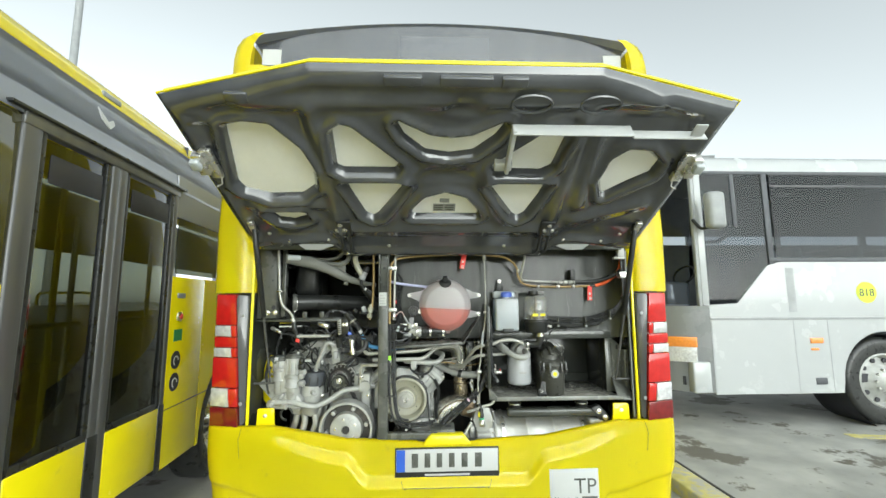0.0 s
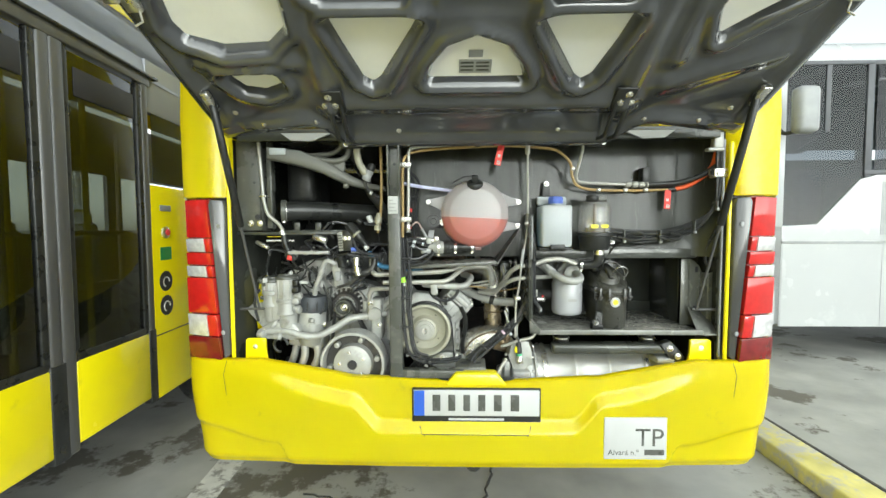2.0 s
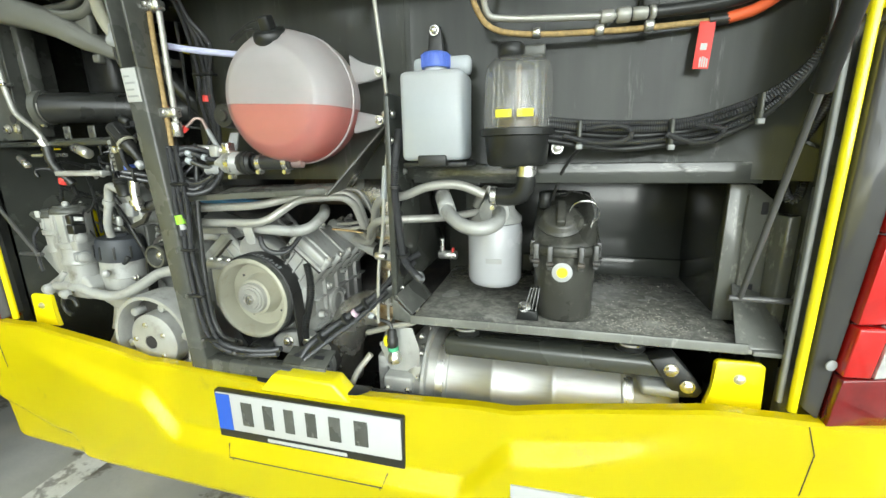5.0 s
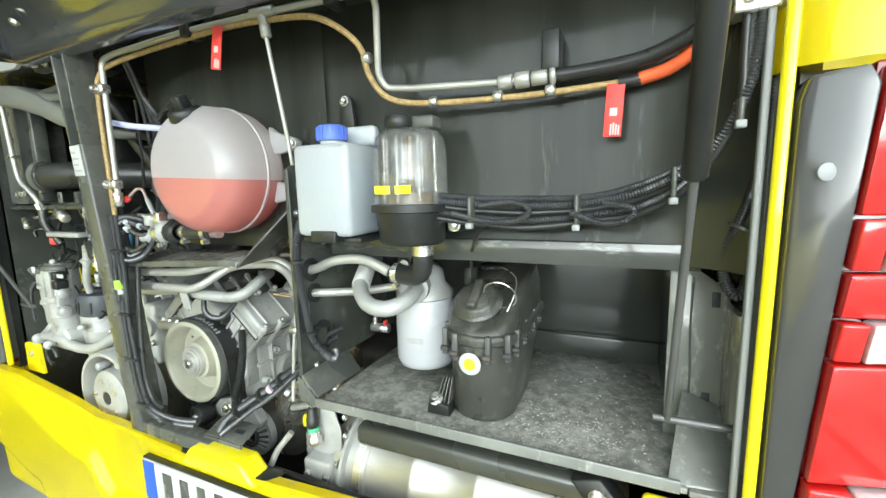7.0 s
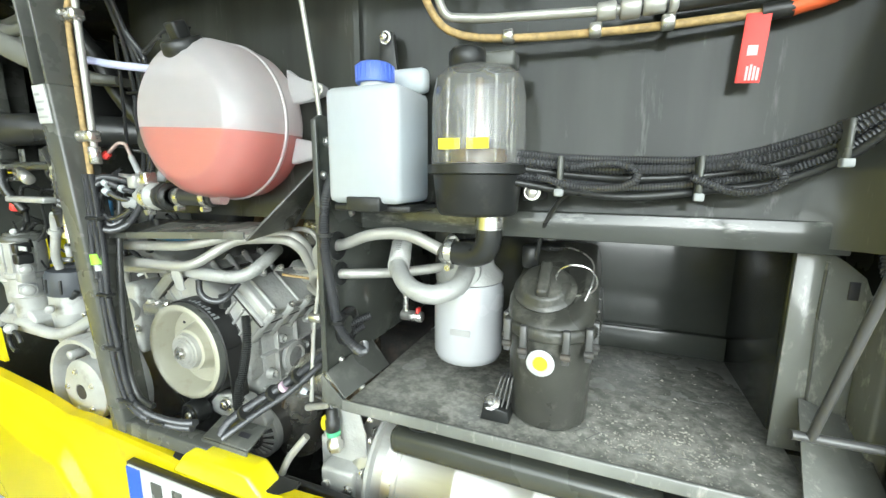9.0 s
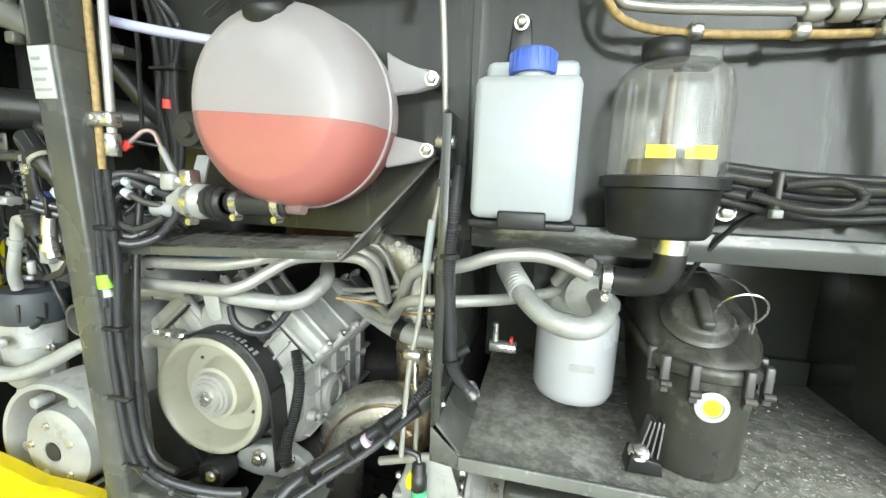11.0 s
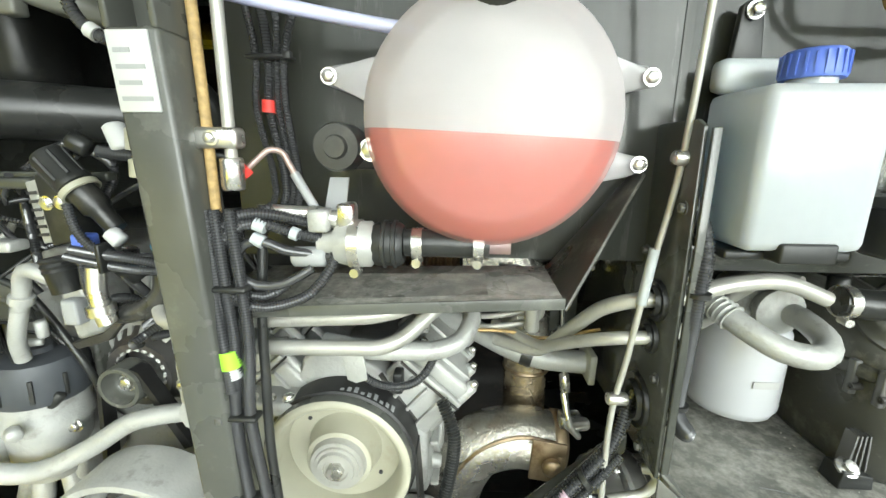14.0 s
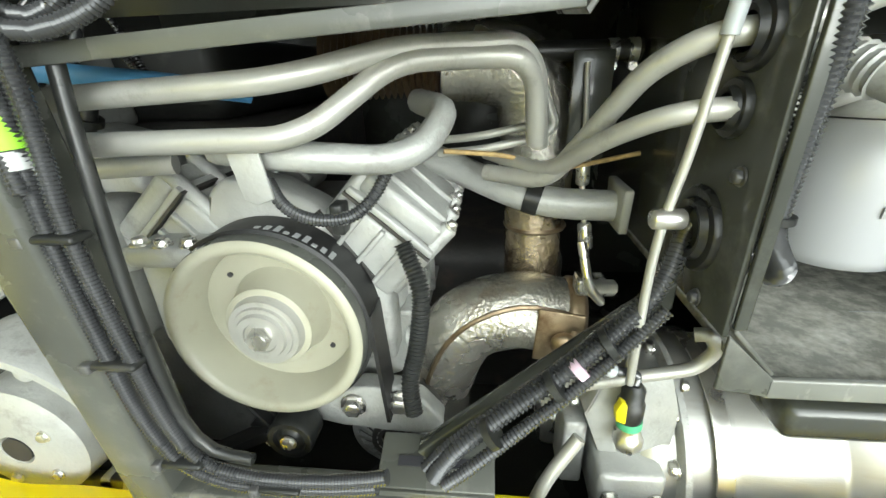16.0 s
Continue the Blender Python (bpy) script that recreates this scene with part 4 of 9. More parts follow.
# post
post = thing("steel_post", (-0.34, -0.22, 0.82), "dark steel upright post with a white label", "post", kind="structure")
SH = Matrix(((1, 0, 0, 0), (0, 1, -0.062, 0.05), (0, 0, 1, 0), (0, 0, 0, 1)))
part("post_profile", box(B(), (-0.362, -0.236, 0.6), (-0.310, -0.172, 1.572), 0.005, SH), GREY_STEEL, post)
part("post_flange", box(B(), (-0.362, -0.236, 1.57), (-0.355, -0.172, 1.83), 0.002, SH), GREY_STEEL, post)
part("post_flange", box(B(), (-0.317, -0.236, 1.57), (-0.310, -0.172, 1.83), 0.002, SH), GREY_STEEL, post)
part("post_web", box(B(), (-0.357, -0.2, 1.57), (-0.314, -0.192, 1.83), 0.002, SH), GREY_STEEL, post)
for z in (1.6, 1.7, 1.79):
    part("hole", cyl(B(), SH @ V((-0.335, -0.2025, z)), SH @ V((-0.335, -0.199, z)), 0.006, seg=12), INK, post)
part("post_label", box(B(), (-0.359, -0.2385, 1.497), (-0.319, -0.2352, 1.568), 0.001, SH), WHITE_LABEL, post, "white printed label")
for k in range(4):
    part("label_print", box(B(), (-0.354, -0.2392, 1.507 + 0.014 * k), (-0.354 + (0.03, 0.022, 0.028, 0.016)[k], -0.2384, 1.511 + 0.014 * k), 0, SH), GREY_TRIM, post)
b = B()
box(b, (-0.365, -0.235, 0.80), (-0.05, -0.19, 0.835), 0.004)
part("post_foot", b, GREY_STEEL, post)


# ---- things in the engine bay ----
def run(name, pts, r, material, label, category="pipe", bend=0.02, smooth=False, ribs=0.0, seg=10, group=""):
    """One pipe, hose or conduit as a thing of its own."""
    path = smooth_path(pts) if smooth else bent_path(pts, bend)
    t = thing(name, pts[0], label, category, group)
    part("tube_run", tube(B(), path, r, seg, ribs), material, t)
    return t


def clamp_ring(parent, p, axis, r, name="hose_clamp"):
    b = B()
    lathe(b, [(r, -0.006), (r + 0.002, -0.006), (r + 0.002, 0.006), (r, 0.006)], p, axis, 20, True)
    u, w, d = frame_of(axis)
    s = V(p) + V((0, -0.35, -1)).normalized() * (r + 0.006)
    cyl(b, s - d * 0.001 + u * 0.008, s + d * 0.001 - u * 0.008, 0.0055, seg=8)
    return part(name, b, ZINC, parent)


# coolant tank
C = V((-0.003, -0.17, 1.497))
tank = thing("coolant_tank", (0, -0.12, 1.35), "round translucent coolant tank half full of pink fluid", "coolant tank")
prof = [(0.0, 0.075), (0.12, 0.075), (0.134, 0.07), (0.141, 0.055), (0.143, 0.03), (0.143, -0.015), (0.141, -0.035), (0.135, -0.055), (0.125, -0.07), (0.112, -0.079), (0.107, -0.084), (0.1, -0.0865), (0.05, -0.09), (0.0, -0.091)]
for name, material, low_half, label in (("tank_body", TANK_CLEAR, False, "milky white upper tank shell"), ("lower_shell", TANK_WET, True, "thin shell wetted by coolant")):
    b = B()
    lathe(b, prof, C, (0, 1, 0), 56)
    bmesh.ops.bisect_plane(b, geom=b.verts[:] + b.edges[:] + b.faces[:], plane_co=(0, 0, 1.48), plane_no=(0.05, 0, 1), clear_outer=low_half, clear_inner=not low_half)
    part(name, b, material, tank, label, 50)
b = B()
lathe(b, [(max(0, r - 0.004), h * 0.95) for r, h in prof], C, (0, 1, 0), 56)
bmesh.ops.bisect_plane(b, geom=b.verts[:] + b.edges[:] + b.faces[:], plane_co=(0, 0, 1.48), plane_no=(0.05, 0, 1), clear_outer=True)
bmesh.ops.holes_fill(b, edges=[e for e in b.edges if e.is_boundary])
part("coolant_fill", b, COOLANT, tank, "pink coolant seen through the tank", 50)
part("seam_ring", lathe(B(), [(0.1425, 0.012), (0.146, 0.014), (0.146, 0.019), (0.1425, 0.022)], C, (0, 1, 0), 48, True), TANK_CLEAR, tank)
for pts, tip in (([(0.125, 1.53), (0.12, 1.595), (0.15, 1.572), (0.19, 1.566), (0.206, 1.556), (0.2, 1.542), (0.165, 1.535)], (0.194, 1.552)), ([(0.13, 1.47), (0.12, 1.42), (0.18, 1.432), (0.202, 1.442), (0.198, 1.456), (0.165, 1.463)], (0.19, 1.448)), ([(-0.125, 1.5), (-0.12, 1.585), (-0.15, 1.572), (-0.2, 1.568), (-0.218, 1.556), (-0.205, 1.542), (-0.165, 1.532)], (-0.204, 1.554))):
    b = B()
    prism(b, [(x, -0.127, z) for x, z in pts], (0, 0.016, 0), 0.004)
    ear = part("mounting_ear", b, TANK_CLEAR, tank)
    part("ear_bolt", bolt(B(), (tip[0], -0.129, tip[1]), (0, -1, 0), 0.008, 0.008), ZINC, ear)
    part("spacer", cyl(B(), (tip[0], -0.112, tip[1]), (tip[0], -0.083, tip[1]), 0.009), BLACK_PLASTIC, ear)
ca = V((0, -0.42, 0.9)).normalized()
cb = V((-0.004, -0.226, 1.607))
cap = part("tank_cap", lathe(B(), [(0.0, 0.024), (0.03, 0.024), (0.034, 0.02), (0.036, 0.004), (0.034, 0), (0.026, 0), (0.026, -0.01), (0, -0.01)], cb, ca, 28), BLACK_PLASTIC, tank, "black screw cap")
part("filler_neck", cyl(B(), cb - ca * 0.035, cb, 0.026, seg=24), TANK_CLEAR, tank)
part("cap_grip", box(B(), (-0.012, -0.012, 0.02), (0.012, 0.016, 0.05), 0.004, Matrix.Translation(cb) @ ca.to_track_quat("Z", "Y").to_matrix().to_4x4()), BLACK_PLASTIC, cap)
part("cap_strap", tube(B(), smooth_path([cb + V((0.0, 0.01, 0.045)), cb + V((-0.045, 0.0, 0.044)), cb + V((-0.085, -0.005, 0.022)), cb + V((-0.1, -0.01, 0.008)), cb + V((-0.085, -0.012, 0.006)), cb + V((-0.05, -0.02, 0.02)), cb + V((-0.02, -0.03, 0.02))]), 0.0022, 6), BLACK_PLASTIC, tank)
part("outlet", cyl(B(), (-0.01, -0.2, 1.355), (0.024, -0.2, 1.355), 0.0105), TANK_WET, tank)
run("overflow_hose", [(-0.31, -0.21, 1.628), (-0.24, -0.2, 1.615), (-0.15, -0.17, 1.605), (-0.09, -0.16, 1.598)], 0.0075, LILAC, "pale blue overflow hose running to the tank", "hose", smooth=True)

# valve and hose under the tank
valve = thing("water_valve", (-0.15, -0.21, 1.33), "metal and black valve with hose and clamps", "valve")
part("valve_body", lathe(B(), [(0.0, -0.05), (0.013, -0.05), (0.016, -0.03), (0.023, -0.028), (0.027, -0.012), (0.027, 0.012), (0.022, 0.016), (0.022, 0.03), (0.017, 0.032), (0.017, 0.05), (0, 0.05)], (-0.15, -0.212, 1.357), (1, 0, 0), 18), CAST, valve)
part("valve_nut", lathe(B(), [(0, 0), (0.024, 0), (0.026, 0.004), (0.026, 0.03), (0.022, 0.035), (0, 0.035)], (-0.135, -0.21, 1.357), (1, 0, 0), 10), BLACK_PLASTIC, valve)
part("rubber_hose", tube(B(), smooth_path([(-0.105, -0.205, 1.358), (-0.05, -0.203, 1.357), (-0.002, -0.2, 1.356)]), 0.0165, 16), RUBBER, valve)
for x in (-0.085, -0.014):
    clamp_ring(valve, (x, -0.204, 1.357), (1, 0, 0), 0.0165)
clamp_ring(valve, (-0.155, -0.212, 1.357), (1, 0, 0), 0.027, "band_clamp")
part("side_plug", cyl(B(), (-0.23, -0.22, 1.342), (-0.19, -0.217, 1.342), 0.012, bev=0.003), GREY_TRIM, valve)
part("plug_neck", cyl(B(), (-0.19, -0.217, 1.342), (-0.165, -0.215, 1.346), 0.009), BLACK_PLASTIC, valve)
part("top_fitting", box(B(), (-0.175, -0.225, 1.378), (-0.155, -0.2, 1.405), 0.004), ZINC, valve)
part("bracket_strip", prism(B(), [(-0.207, -0.17, 1.385), (-0.18, -0.17, 1.385), (-0.176, -0.16, 1.43), (-0.2, -0.16, 1.43)], (0, 0.004, 0)), GREY_TRIM, valve)
for k, (p0, p1) in enumerate((((-0.26, -0.21, 1.395), (-0.21, -0.21, 1.392)), ((-0.21, -0.21, 1.392), (-0.175, -0.212, 1.385)))):
    part("line_fitting", cyl(B(), p0, p1, 0.008 + 0.003 * k, seg=6, bev=0.001), ZINC, valve)
part("valve_block", box(B(), (-0.208, -0.228, 1.372), (-0.184, -0.2, 1.398), 0.004), CAST, valve)
for x in (-0.125, -0.113):
    part("nut_ridge", lathe(B(), [(0.0262, 0), (0.0285, 0.001), (0.0285, 0.005), (0.0262, 0.006)], (x, -0.21, 1.357), (1, 0, 0), 10, True), BLACK_PLASTIC, valve)
knob = thing("rubber_buffer", (-0.18, -0.1, 1.467), "grey round rubber buffer with a bolt beside it", "buffer")
part("buffer", lathe(B(), [(0, -0.02), (0.012, -0.02), (0.014, -0.014), (0.026, -0.014), (0.028, -0.008), (0.028, 0.03), (0, 0.03)], (-0.179, -0.185, 1.467), (0, 1, 0), 22), RUBBER, knob)
part("buffer_arm", box(B(), (-0.19, -0.16, 1.44), (-0.13, -0.15, 1.48), 0.004), BLACK_PLASTIC, knob)
part("bolt", bolt(B(), (-0.14, -0.19, 1.464), (0, -1, 0), 0.01, 0.01), ZINC, knob)
cu = run("copper_line", [(-0.286, -0.22, 1.432), (-0.255, -0.205, 1.464), (-0.241, -0.2, 1.462), (-0.23, -0.2, 1.439), (-0.205, -0.2, 1.394)], 0.0036, COPPER, "thin copper-toned line bent over the valve", bend=0.012)
part("grey_sleeve", cyl(B(), (-0.229, -0.2, 1.437), (-0.206, -0.2, 1.395), 0.0055, seg=12), GREY_TRIM, cu)
part("pink_nut", cyl(B(), (-0.284, -0.219, 1.434), (-0.275, -0.214, 1.443), 0.0075, seg=6), TAG_RED, cu)

# white can
can = thing("fluid_can", (0.34, -0.16, 1.355), "white plastic fluid can with a blue cap", "fluid can")
part("can_body", prism(B(), [(0.275, -0.222, 1.357), (0.404, -0.222, 1.357), (0.404, -0.222, 1.533), (0.275, -0.222, 1.533)], (0, 0.115, 0), 0.011), CAN_MILK, can, angle=60)
part("fluid_fill", box(B(), (0.279, -0.217, 1.361), (0.4, -0.113, 1.497), 0.008), CAN_FLUID, can, "pale blue fluid seen through the can")
part("can_shoulder", box(B(), (0.275, -0.13, 1.535), (0.404, -0.1, 1.575), 0.01), WHITE_PLASTIC, can)
part("filler_cap", lathe(B(), [(0, 0), (0.029, 0), (0.03, 0.003), (0.028, 0.026), (0.025, 0.029), (0, 0.029)], (0.342, -0.18, 1.541), (0, 0, 1), 30), BLUE_CAP, can, "blue screw cap")
b = B()
for k in range(22):
    a = 2 * math.pi * k / 22
    box(b, (-0.0012, 0.0275, 0.003), (0.0012, 0.0305, 0.025), 0, Matrix.Translation((0.342, -0.18, 1.541)) @ Matrix.Rotation(a, 4, "Z"))
tagged(part("cap_ribs", b, BLUE_CAP, can), kind="stuff")
part("cap_neck", cyl(B(), (0.342, -0.18, 1.53), (0.342, -0.18, 1.542), 0.023), WHITE_PLASTIC, can)
part("holder_clip", box(B(), (0.312, -0.227, 1.345), (0.372, -0.2, 1.368), 0.003), BLACK_PLASTIC, can, "black holder clip")
part("holder_plate", box(B(), (0.27, -0.2, 1.343), (0.41, -0.09, 1.354), 0.003), BLACK_PLASTIC, can)
br = part("holder_bracket", prism(B(), [(0.3, -0.1, 1.57), (0.34, -0.1, 1.57), (0.332, -0.1, 1.64), (0.318, -0.1, 1.648), (0.306, -0.1, 1.64)], (0, 0.01, 0), 0.002), BLACK_PLASTIC, can)
part("bolt", bolt(B(), (0.319, -0.102, 1.633), (0, -1, 0), 0.008, 0.01), ZINC, br)

# clear bowl reservoir
bowl = thing("clear_reservoir", (0.51, -0.175, 1.345), "clear plastic reservoir bowl on a black base", "reservoir")
bc = V((0.51, -0.175, 1.41))
part("bowl", lathe(B(), [(0.066, 0), (0.0685, 0.01), (0.067, 0.10), (0.062, 0.125), (0.05, 0.137), (0.03, 0.14), (0, 0.14)], bc, (0, 0, 1), 36), CLEAR_BOWL, bowl, "clear plastic bowl")
part("base", lathe(B(), [(0, -0.066), (0.055, -0.066), (0.06, -0.06), (0.066, -0.008), (0.074, -0.006), (0.074, 0.006), (0.066, 0.008), (0, 0.008)], bc, (0, 0, 1), 36), BLACK_PLASTIC, bowl, "black ribbed base")
part("inner_filter", lathe(B(), [(0, 0), (0.045, 0), (0.043, 0.02), (0.02, 0.024), (0.008, 0.03), (0.006, 0.12), (0, 0.12)], bc + V((0, 0, 0.008)), (0, 0, 1), 24), mat("amber_oil_residue", (0.1, 0.065, 0.025), 0.2, var=0.3, scale=20, coat=0.5), bowl, "amber oil in the bowl")
b = B()
for k in range(8):
    a = 2 * math.pi * k / 8
    cyl(b, bc + V((0.05 * math.cos(a), 0.05 * math.sin(a), 0.01)), bc + V((0.048 * math.cos(a), 0.048 * math.sin(a), 0.125)), 0.0022, seg=6)
tagged(part("bowl_ribs", b, CLEAR_BOWL, bowl), kind="stuff")
for x in (0.478, 0.518):
    part("yellow_sticker", prism(B(), [(x - 0.004, -0.2405, 1.436), (x + 0.026, -0.2405, 1.436), (x + 0.026, -0.2405, 1.45), (x - 0.004, -0.2405, 1.45)], (0, -0.0012, 0)), YEL_LABEL, bowl, "yellow warning sticker")
part("top_cap", cyl(B(), (0.495, -0.185, 1.549), (0.495, -0.185, 1.575), 0.026, bev=0.004), BLACK_PLASTIC, bowl)
part("top_block", box(B(), (0.515, -0.18, 1.55), (0.56, -0.14, 1.572), 0.004), GREY_STEEL, bowl)
part("mount_bracket", box(B(), (0.575, -0.16, 1.365), (0.6, -0.08, 1.42), 0.003), BLACK_PLASTIC, bowl)
for z in (1.378, 1.405):
    part("bolt", bolt(B(), (0.59, -0.162, z), (0, -1, 0), 0.009, 0.01), ZINC, bowl)
elbow = run("rubber_elbow", [(0.53, -0.175, 1.35), (0.53, -0.175, 1.31), (0.52, -0.17, 1.285), (0.495, -0.16, 1.277), (0.455, -0.15, 1.278)], 0.0195, RUBBER, "black rubber elbow hose below the clear bowl", "hose", smooth=True, seg=14)
clamp_ring(elbow, (0.46, -0.151, 1.278), (1, 0, 0), 0.0195)
part("steel_collar", cyl(B(), (0.53, -0.175, 1.322), (0.53, -0.175, 1.345), 0.0205), ZINC, elbow)

# steel pipes through the divider
run("steel_pipe", [(0.44, -0.15, 1.28), (0.38, -0.15, 1.305), (0.31, -0.155, 1.3), (0.25, -0.15, 1.274), (0.2, -0.145, 1.272), (0.165, -0.12, 1.25), (0.13, -0.06, 1.18), (0.1, -0.03, 1.13), (0.03, 0.02, 1.13)], 0.0106, PIPE, "bare steel pipe bent through the divider plate", bend=0.035, group="steel pipes")
run("steel_pipe", [(0.42, -0.02, 1.225), (0.33, -0.08, 1.215), (0.24, -0.15, 1.22), (0.18, -0.145, 1.216), (0.14, -0.105, 1.19), (0.1, -0.03, 1.14), (0.03, 0.05, 1.15)], 0.0095, PIPE, "thin bare steel pipe through the divider plate", bend=0.035, group="steel pipes")
run("steel_pipe", [(-0.46, -0.13, 1.31), (-0.452, -0.16, 1.25), (-0.43, -0.18, 1.236), (-0.15, -0.172, 1.249), (-0.11, -0.16, 1.255), (-0.05, -0.115, 1.272), (0.06, -0.07, 1.275), (0.08, -0.05, 1.25), (0.09, -0.02, 1.17)], 0.0106, PIPE, "bright steel pipe passing behind the post", bend=0.03, group="steel pipes")
run("steel_pipe", [(-0.4, -0.18, 1.203), (-0.14, -0.175, 1.205), (-0.11, -0.165, 1.215), (-0.05, -0.12, 1.262), (0.03, -0.085, 1.264), (0.062, -0.08, 1.262), (0.078, -0.06, 1.24), (0.085, -0.03, 1.175)], 0.0106, PIPE, "bright steel pipe below the drip tray", bend=0.03, group="steel pipes")
pc = run("steel_pipe", [(-0.23, -0.13, 1.19), (-0.16, -0.145, 1.186), (-0.065, -0.12, 1.175), (-0.03, -0.105, 1.185), (-0.01, -0.07, 1.215), (-0.05, 0.0, 1.22)], 0.0145, CAST, "thick grey pipe over the compressor head", bend=0.03, group="steel pipes")
part("pipe_bracket", prism(B(), [(-0.195, -0.17, 1.195), (-0.165, -0.17, 1.195), (-0.162, -0.165, 1.15), (-0.178, -0.165, 1.145), (-0.19, -0.165, 1.15)], (0, 0.004, 0), 0.001), CAST, pc)
run("steel_pipe", [(-0.475, -0.1, 1.02), (-0.475, -0.1, 1.14), (-0.46, -0.11, 1.165), (-0.4, -0.13, 1.17), (-0.3, -0.1, 1.17)], 0.011, PIPE, "upright bare steel pipe beside the post", bend=0.03, group="steel pipes")
run("blue_hose", [(-0.47, -0.12, 1.33), (-0.43, -0.14, 1.28), (-0.38, -0.12, 1.262), (-0.3, -0.09, 1.25), (-0.24, -0.03, 1.235)], 0.011, BLUE_HOSE, "blue hose tucked behind the post", "hose", smooth=True)

# brake and air lines across the panel
top_line = run("steel_line", [(-0.282, -0.235, 1.44), (-0.278, -0.235, 1.765), (-0.24, -0.23, 1.775), (0.0, -0.215, 1.79), (0.217, -0.21, 1.788), (0.45, -0.19, 1.79), (0.455, -0.18, 1.77), (0.435, -0.15, 1.66), (0.445, -0.14, 1.637), (0.5, -0.13, 1.632), (0.69, -0.115, 1.625)], 0.0065, PIPE, "bare steel line across the black panel", bend=0.025)
for x, y in ((0.007, -0.215), (0.375, -0.2)):
    part("line_clip", box(B(), (x - 0.013, y - 0.012, 1.775), (x + 0.013, y + 0.03, 1.812), 0.004), BLACK_PLASTIC, top_line)
tee = part("tee_fitting", cyl(B(), (0.19, -0.212, 1.789), (0.245, -0.208, 1.789), 0.0105, seg=8, bev=0.002), PIPE, top_line)
part("tee_leg", cyl(B(), (0.217, -0.21, 1.785), (0.218, -0.205, 1.745), 0.0105, seg=8, bev=0.002), PIPE, tee)
for z in (1.70, 1.475):
    part("double_clamp", box(B(), (-0.316, -0.25, z - 0.011), (-0.267, -0.226, z + 0.011), 0.005), ZINC, top_line)
    part("clamp_bolt", bolt(B(), (-0.292, -0.25, z), (0, -1, 0), 0.006, 0.008), ZINC, top_line)
part("end_fitting", cyl(B(), (-0.283, -0.235, 1.42), (-0.282, -0.235, 1.455), 0.012, seg=6, bev=0.002), ZINC, top_line)
rod = run("steel_line", [(0.218, -0.207, 1.75), (0.226, -0.165, 1.46), (0.206, -0.158, 1.3), (0.194, -0.155, 1.19), (0.18, -0.158, 1.1), (0.175, -0.17, 0.96)], 0.0042, PIPE, "thin steel line dropping along the divider", smooth=True)
for p in ((0.226, -0.166, 1.457), (0.184, -0.157, 1.13)):
    part("line_clip", cyl(B(), V(p) - V((0.012, 0, 0)), V(p) + V((0.016, 0, 0)), 0.009, bev=0.002), ZINC, rod)
part("sleeve", cyl(B(), (0.2105, -0.159, 1.345), (0.2025, -0.1575, 1.27), 0.0065), WHITE_PLASTIC, rod)
tan = run("braided_line", [(-0.306, -0.235, 1.395), (-0.304, -0.237, 1.5), (-0.303, -0.238, 1.68), (-0.29, -0.235, 1.735), (-0.24, -0.225, 1.758), (-0.1, -0.215, 1.772), (0.1, -0.21, 1.78), (0.24, -0.205, 1.775), (0.34, -0.195, 1.762), (0.405, -0.17, 1.715), (0.418, -0.155, 1.66), (0.45, -0.14, 1.618), (0.53, -0.125, 1.603), (0.7, -0.11, 1.6), (0.86, -0.1, 1.605)], 0.0057, TAN, "tan braided line looping across the panel", "hose", smooth=True)
part("orange_sleeve", tube(B(), smooth_path([(0.885, -0.1, 1.607), (0.935, -0.11, 1.62), (0.985, -0.14, 1.66), (1.01, -0.16, 1.7), (1.02, -0.17, 1.76)]), 0.0105, 10), ORANGE, tan, "orange heat sleeve")
part("sleeve_end", cyl(B(), (0.855, -0.1, 1.605), (0.888, -0.1, 1.607), 0.0105), BLACK_PLASTIC, tan)
for p in ((0.418, -0.16, 1.69), (0.54, -0.13, 1.603), (0.66, -0.12, 1.601), (0.75, -0.115, 1.602)):
    part("line_clip", cyl(B(), V(p) - V((0.008, 0, 0)), V(p) + V((0.008, 0, 0)), 0.0105, bev=0.002), ZINC, tan)
hose = run("rubber_hose", [(0.69, -0.115, 1.626), (0.8, -0.108, 1.628), (0.9, -0.12, 1.635), (0.98, -0.15, 1.665), (1.02, -0.17, 1.7)], 0.0115, RUBBER, "black rubber hose joined to the steel line", "hose", smooth=True)
for x0, x1, r in ((0.66, 0.685, 0.0125), (0.69, 0.715, 0.0145), (0.718, 0.745, 0.0125), (0.748, 0.758, 0.014)):
    part("hose_fitting", cyl(B(), (x0, -0.116, 1.625), (x1, -0.114, 1.626), r, seg=8, bev=0.002), PIPE, hose)
part("hose_bracket", box(B(), (0.735, -0.12, 1.635), (0.765, -0.075, 1.7), 0.003), BLACK_PLASTIC, hose)
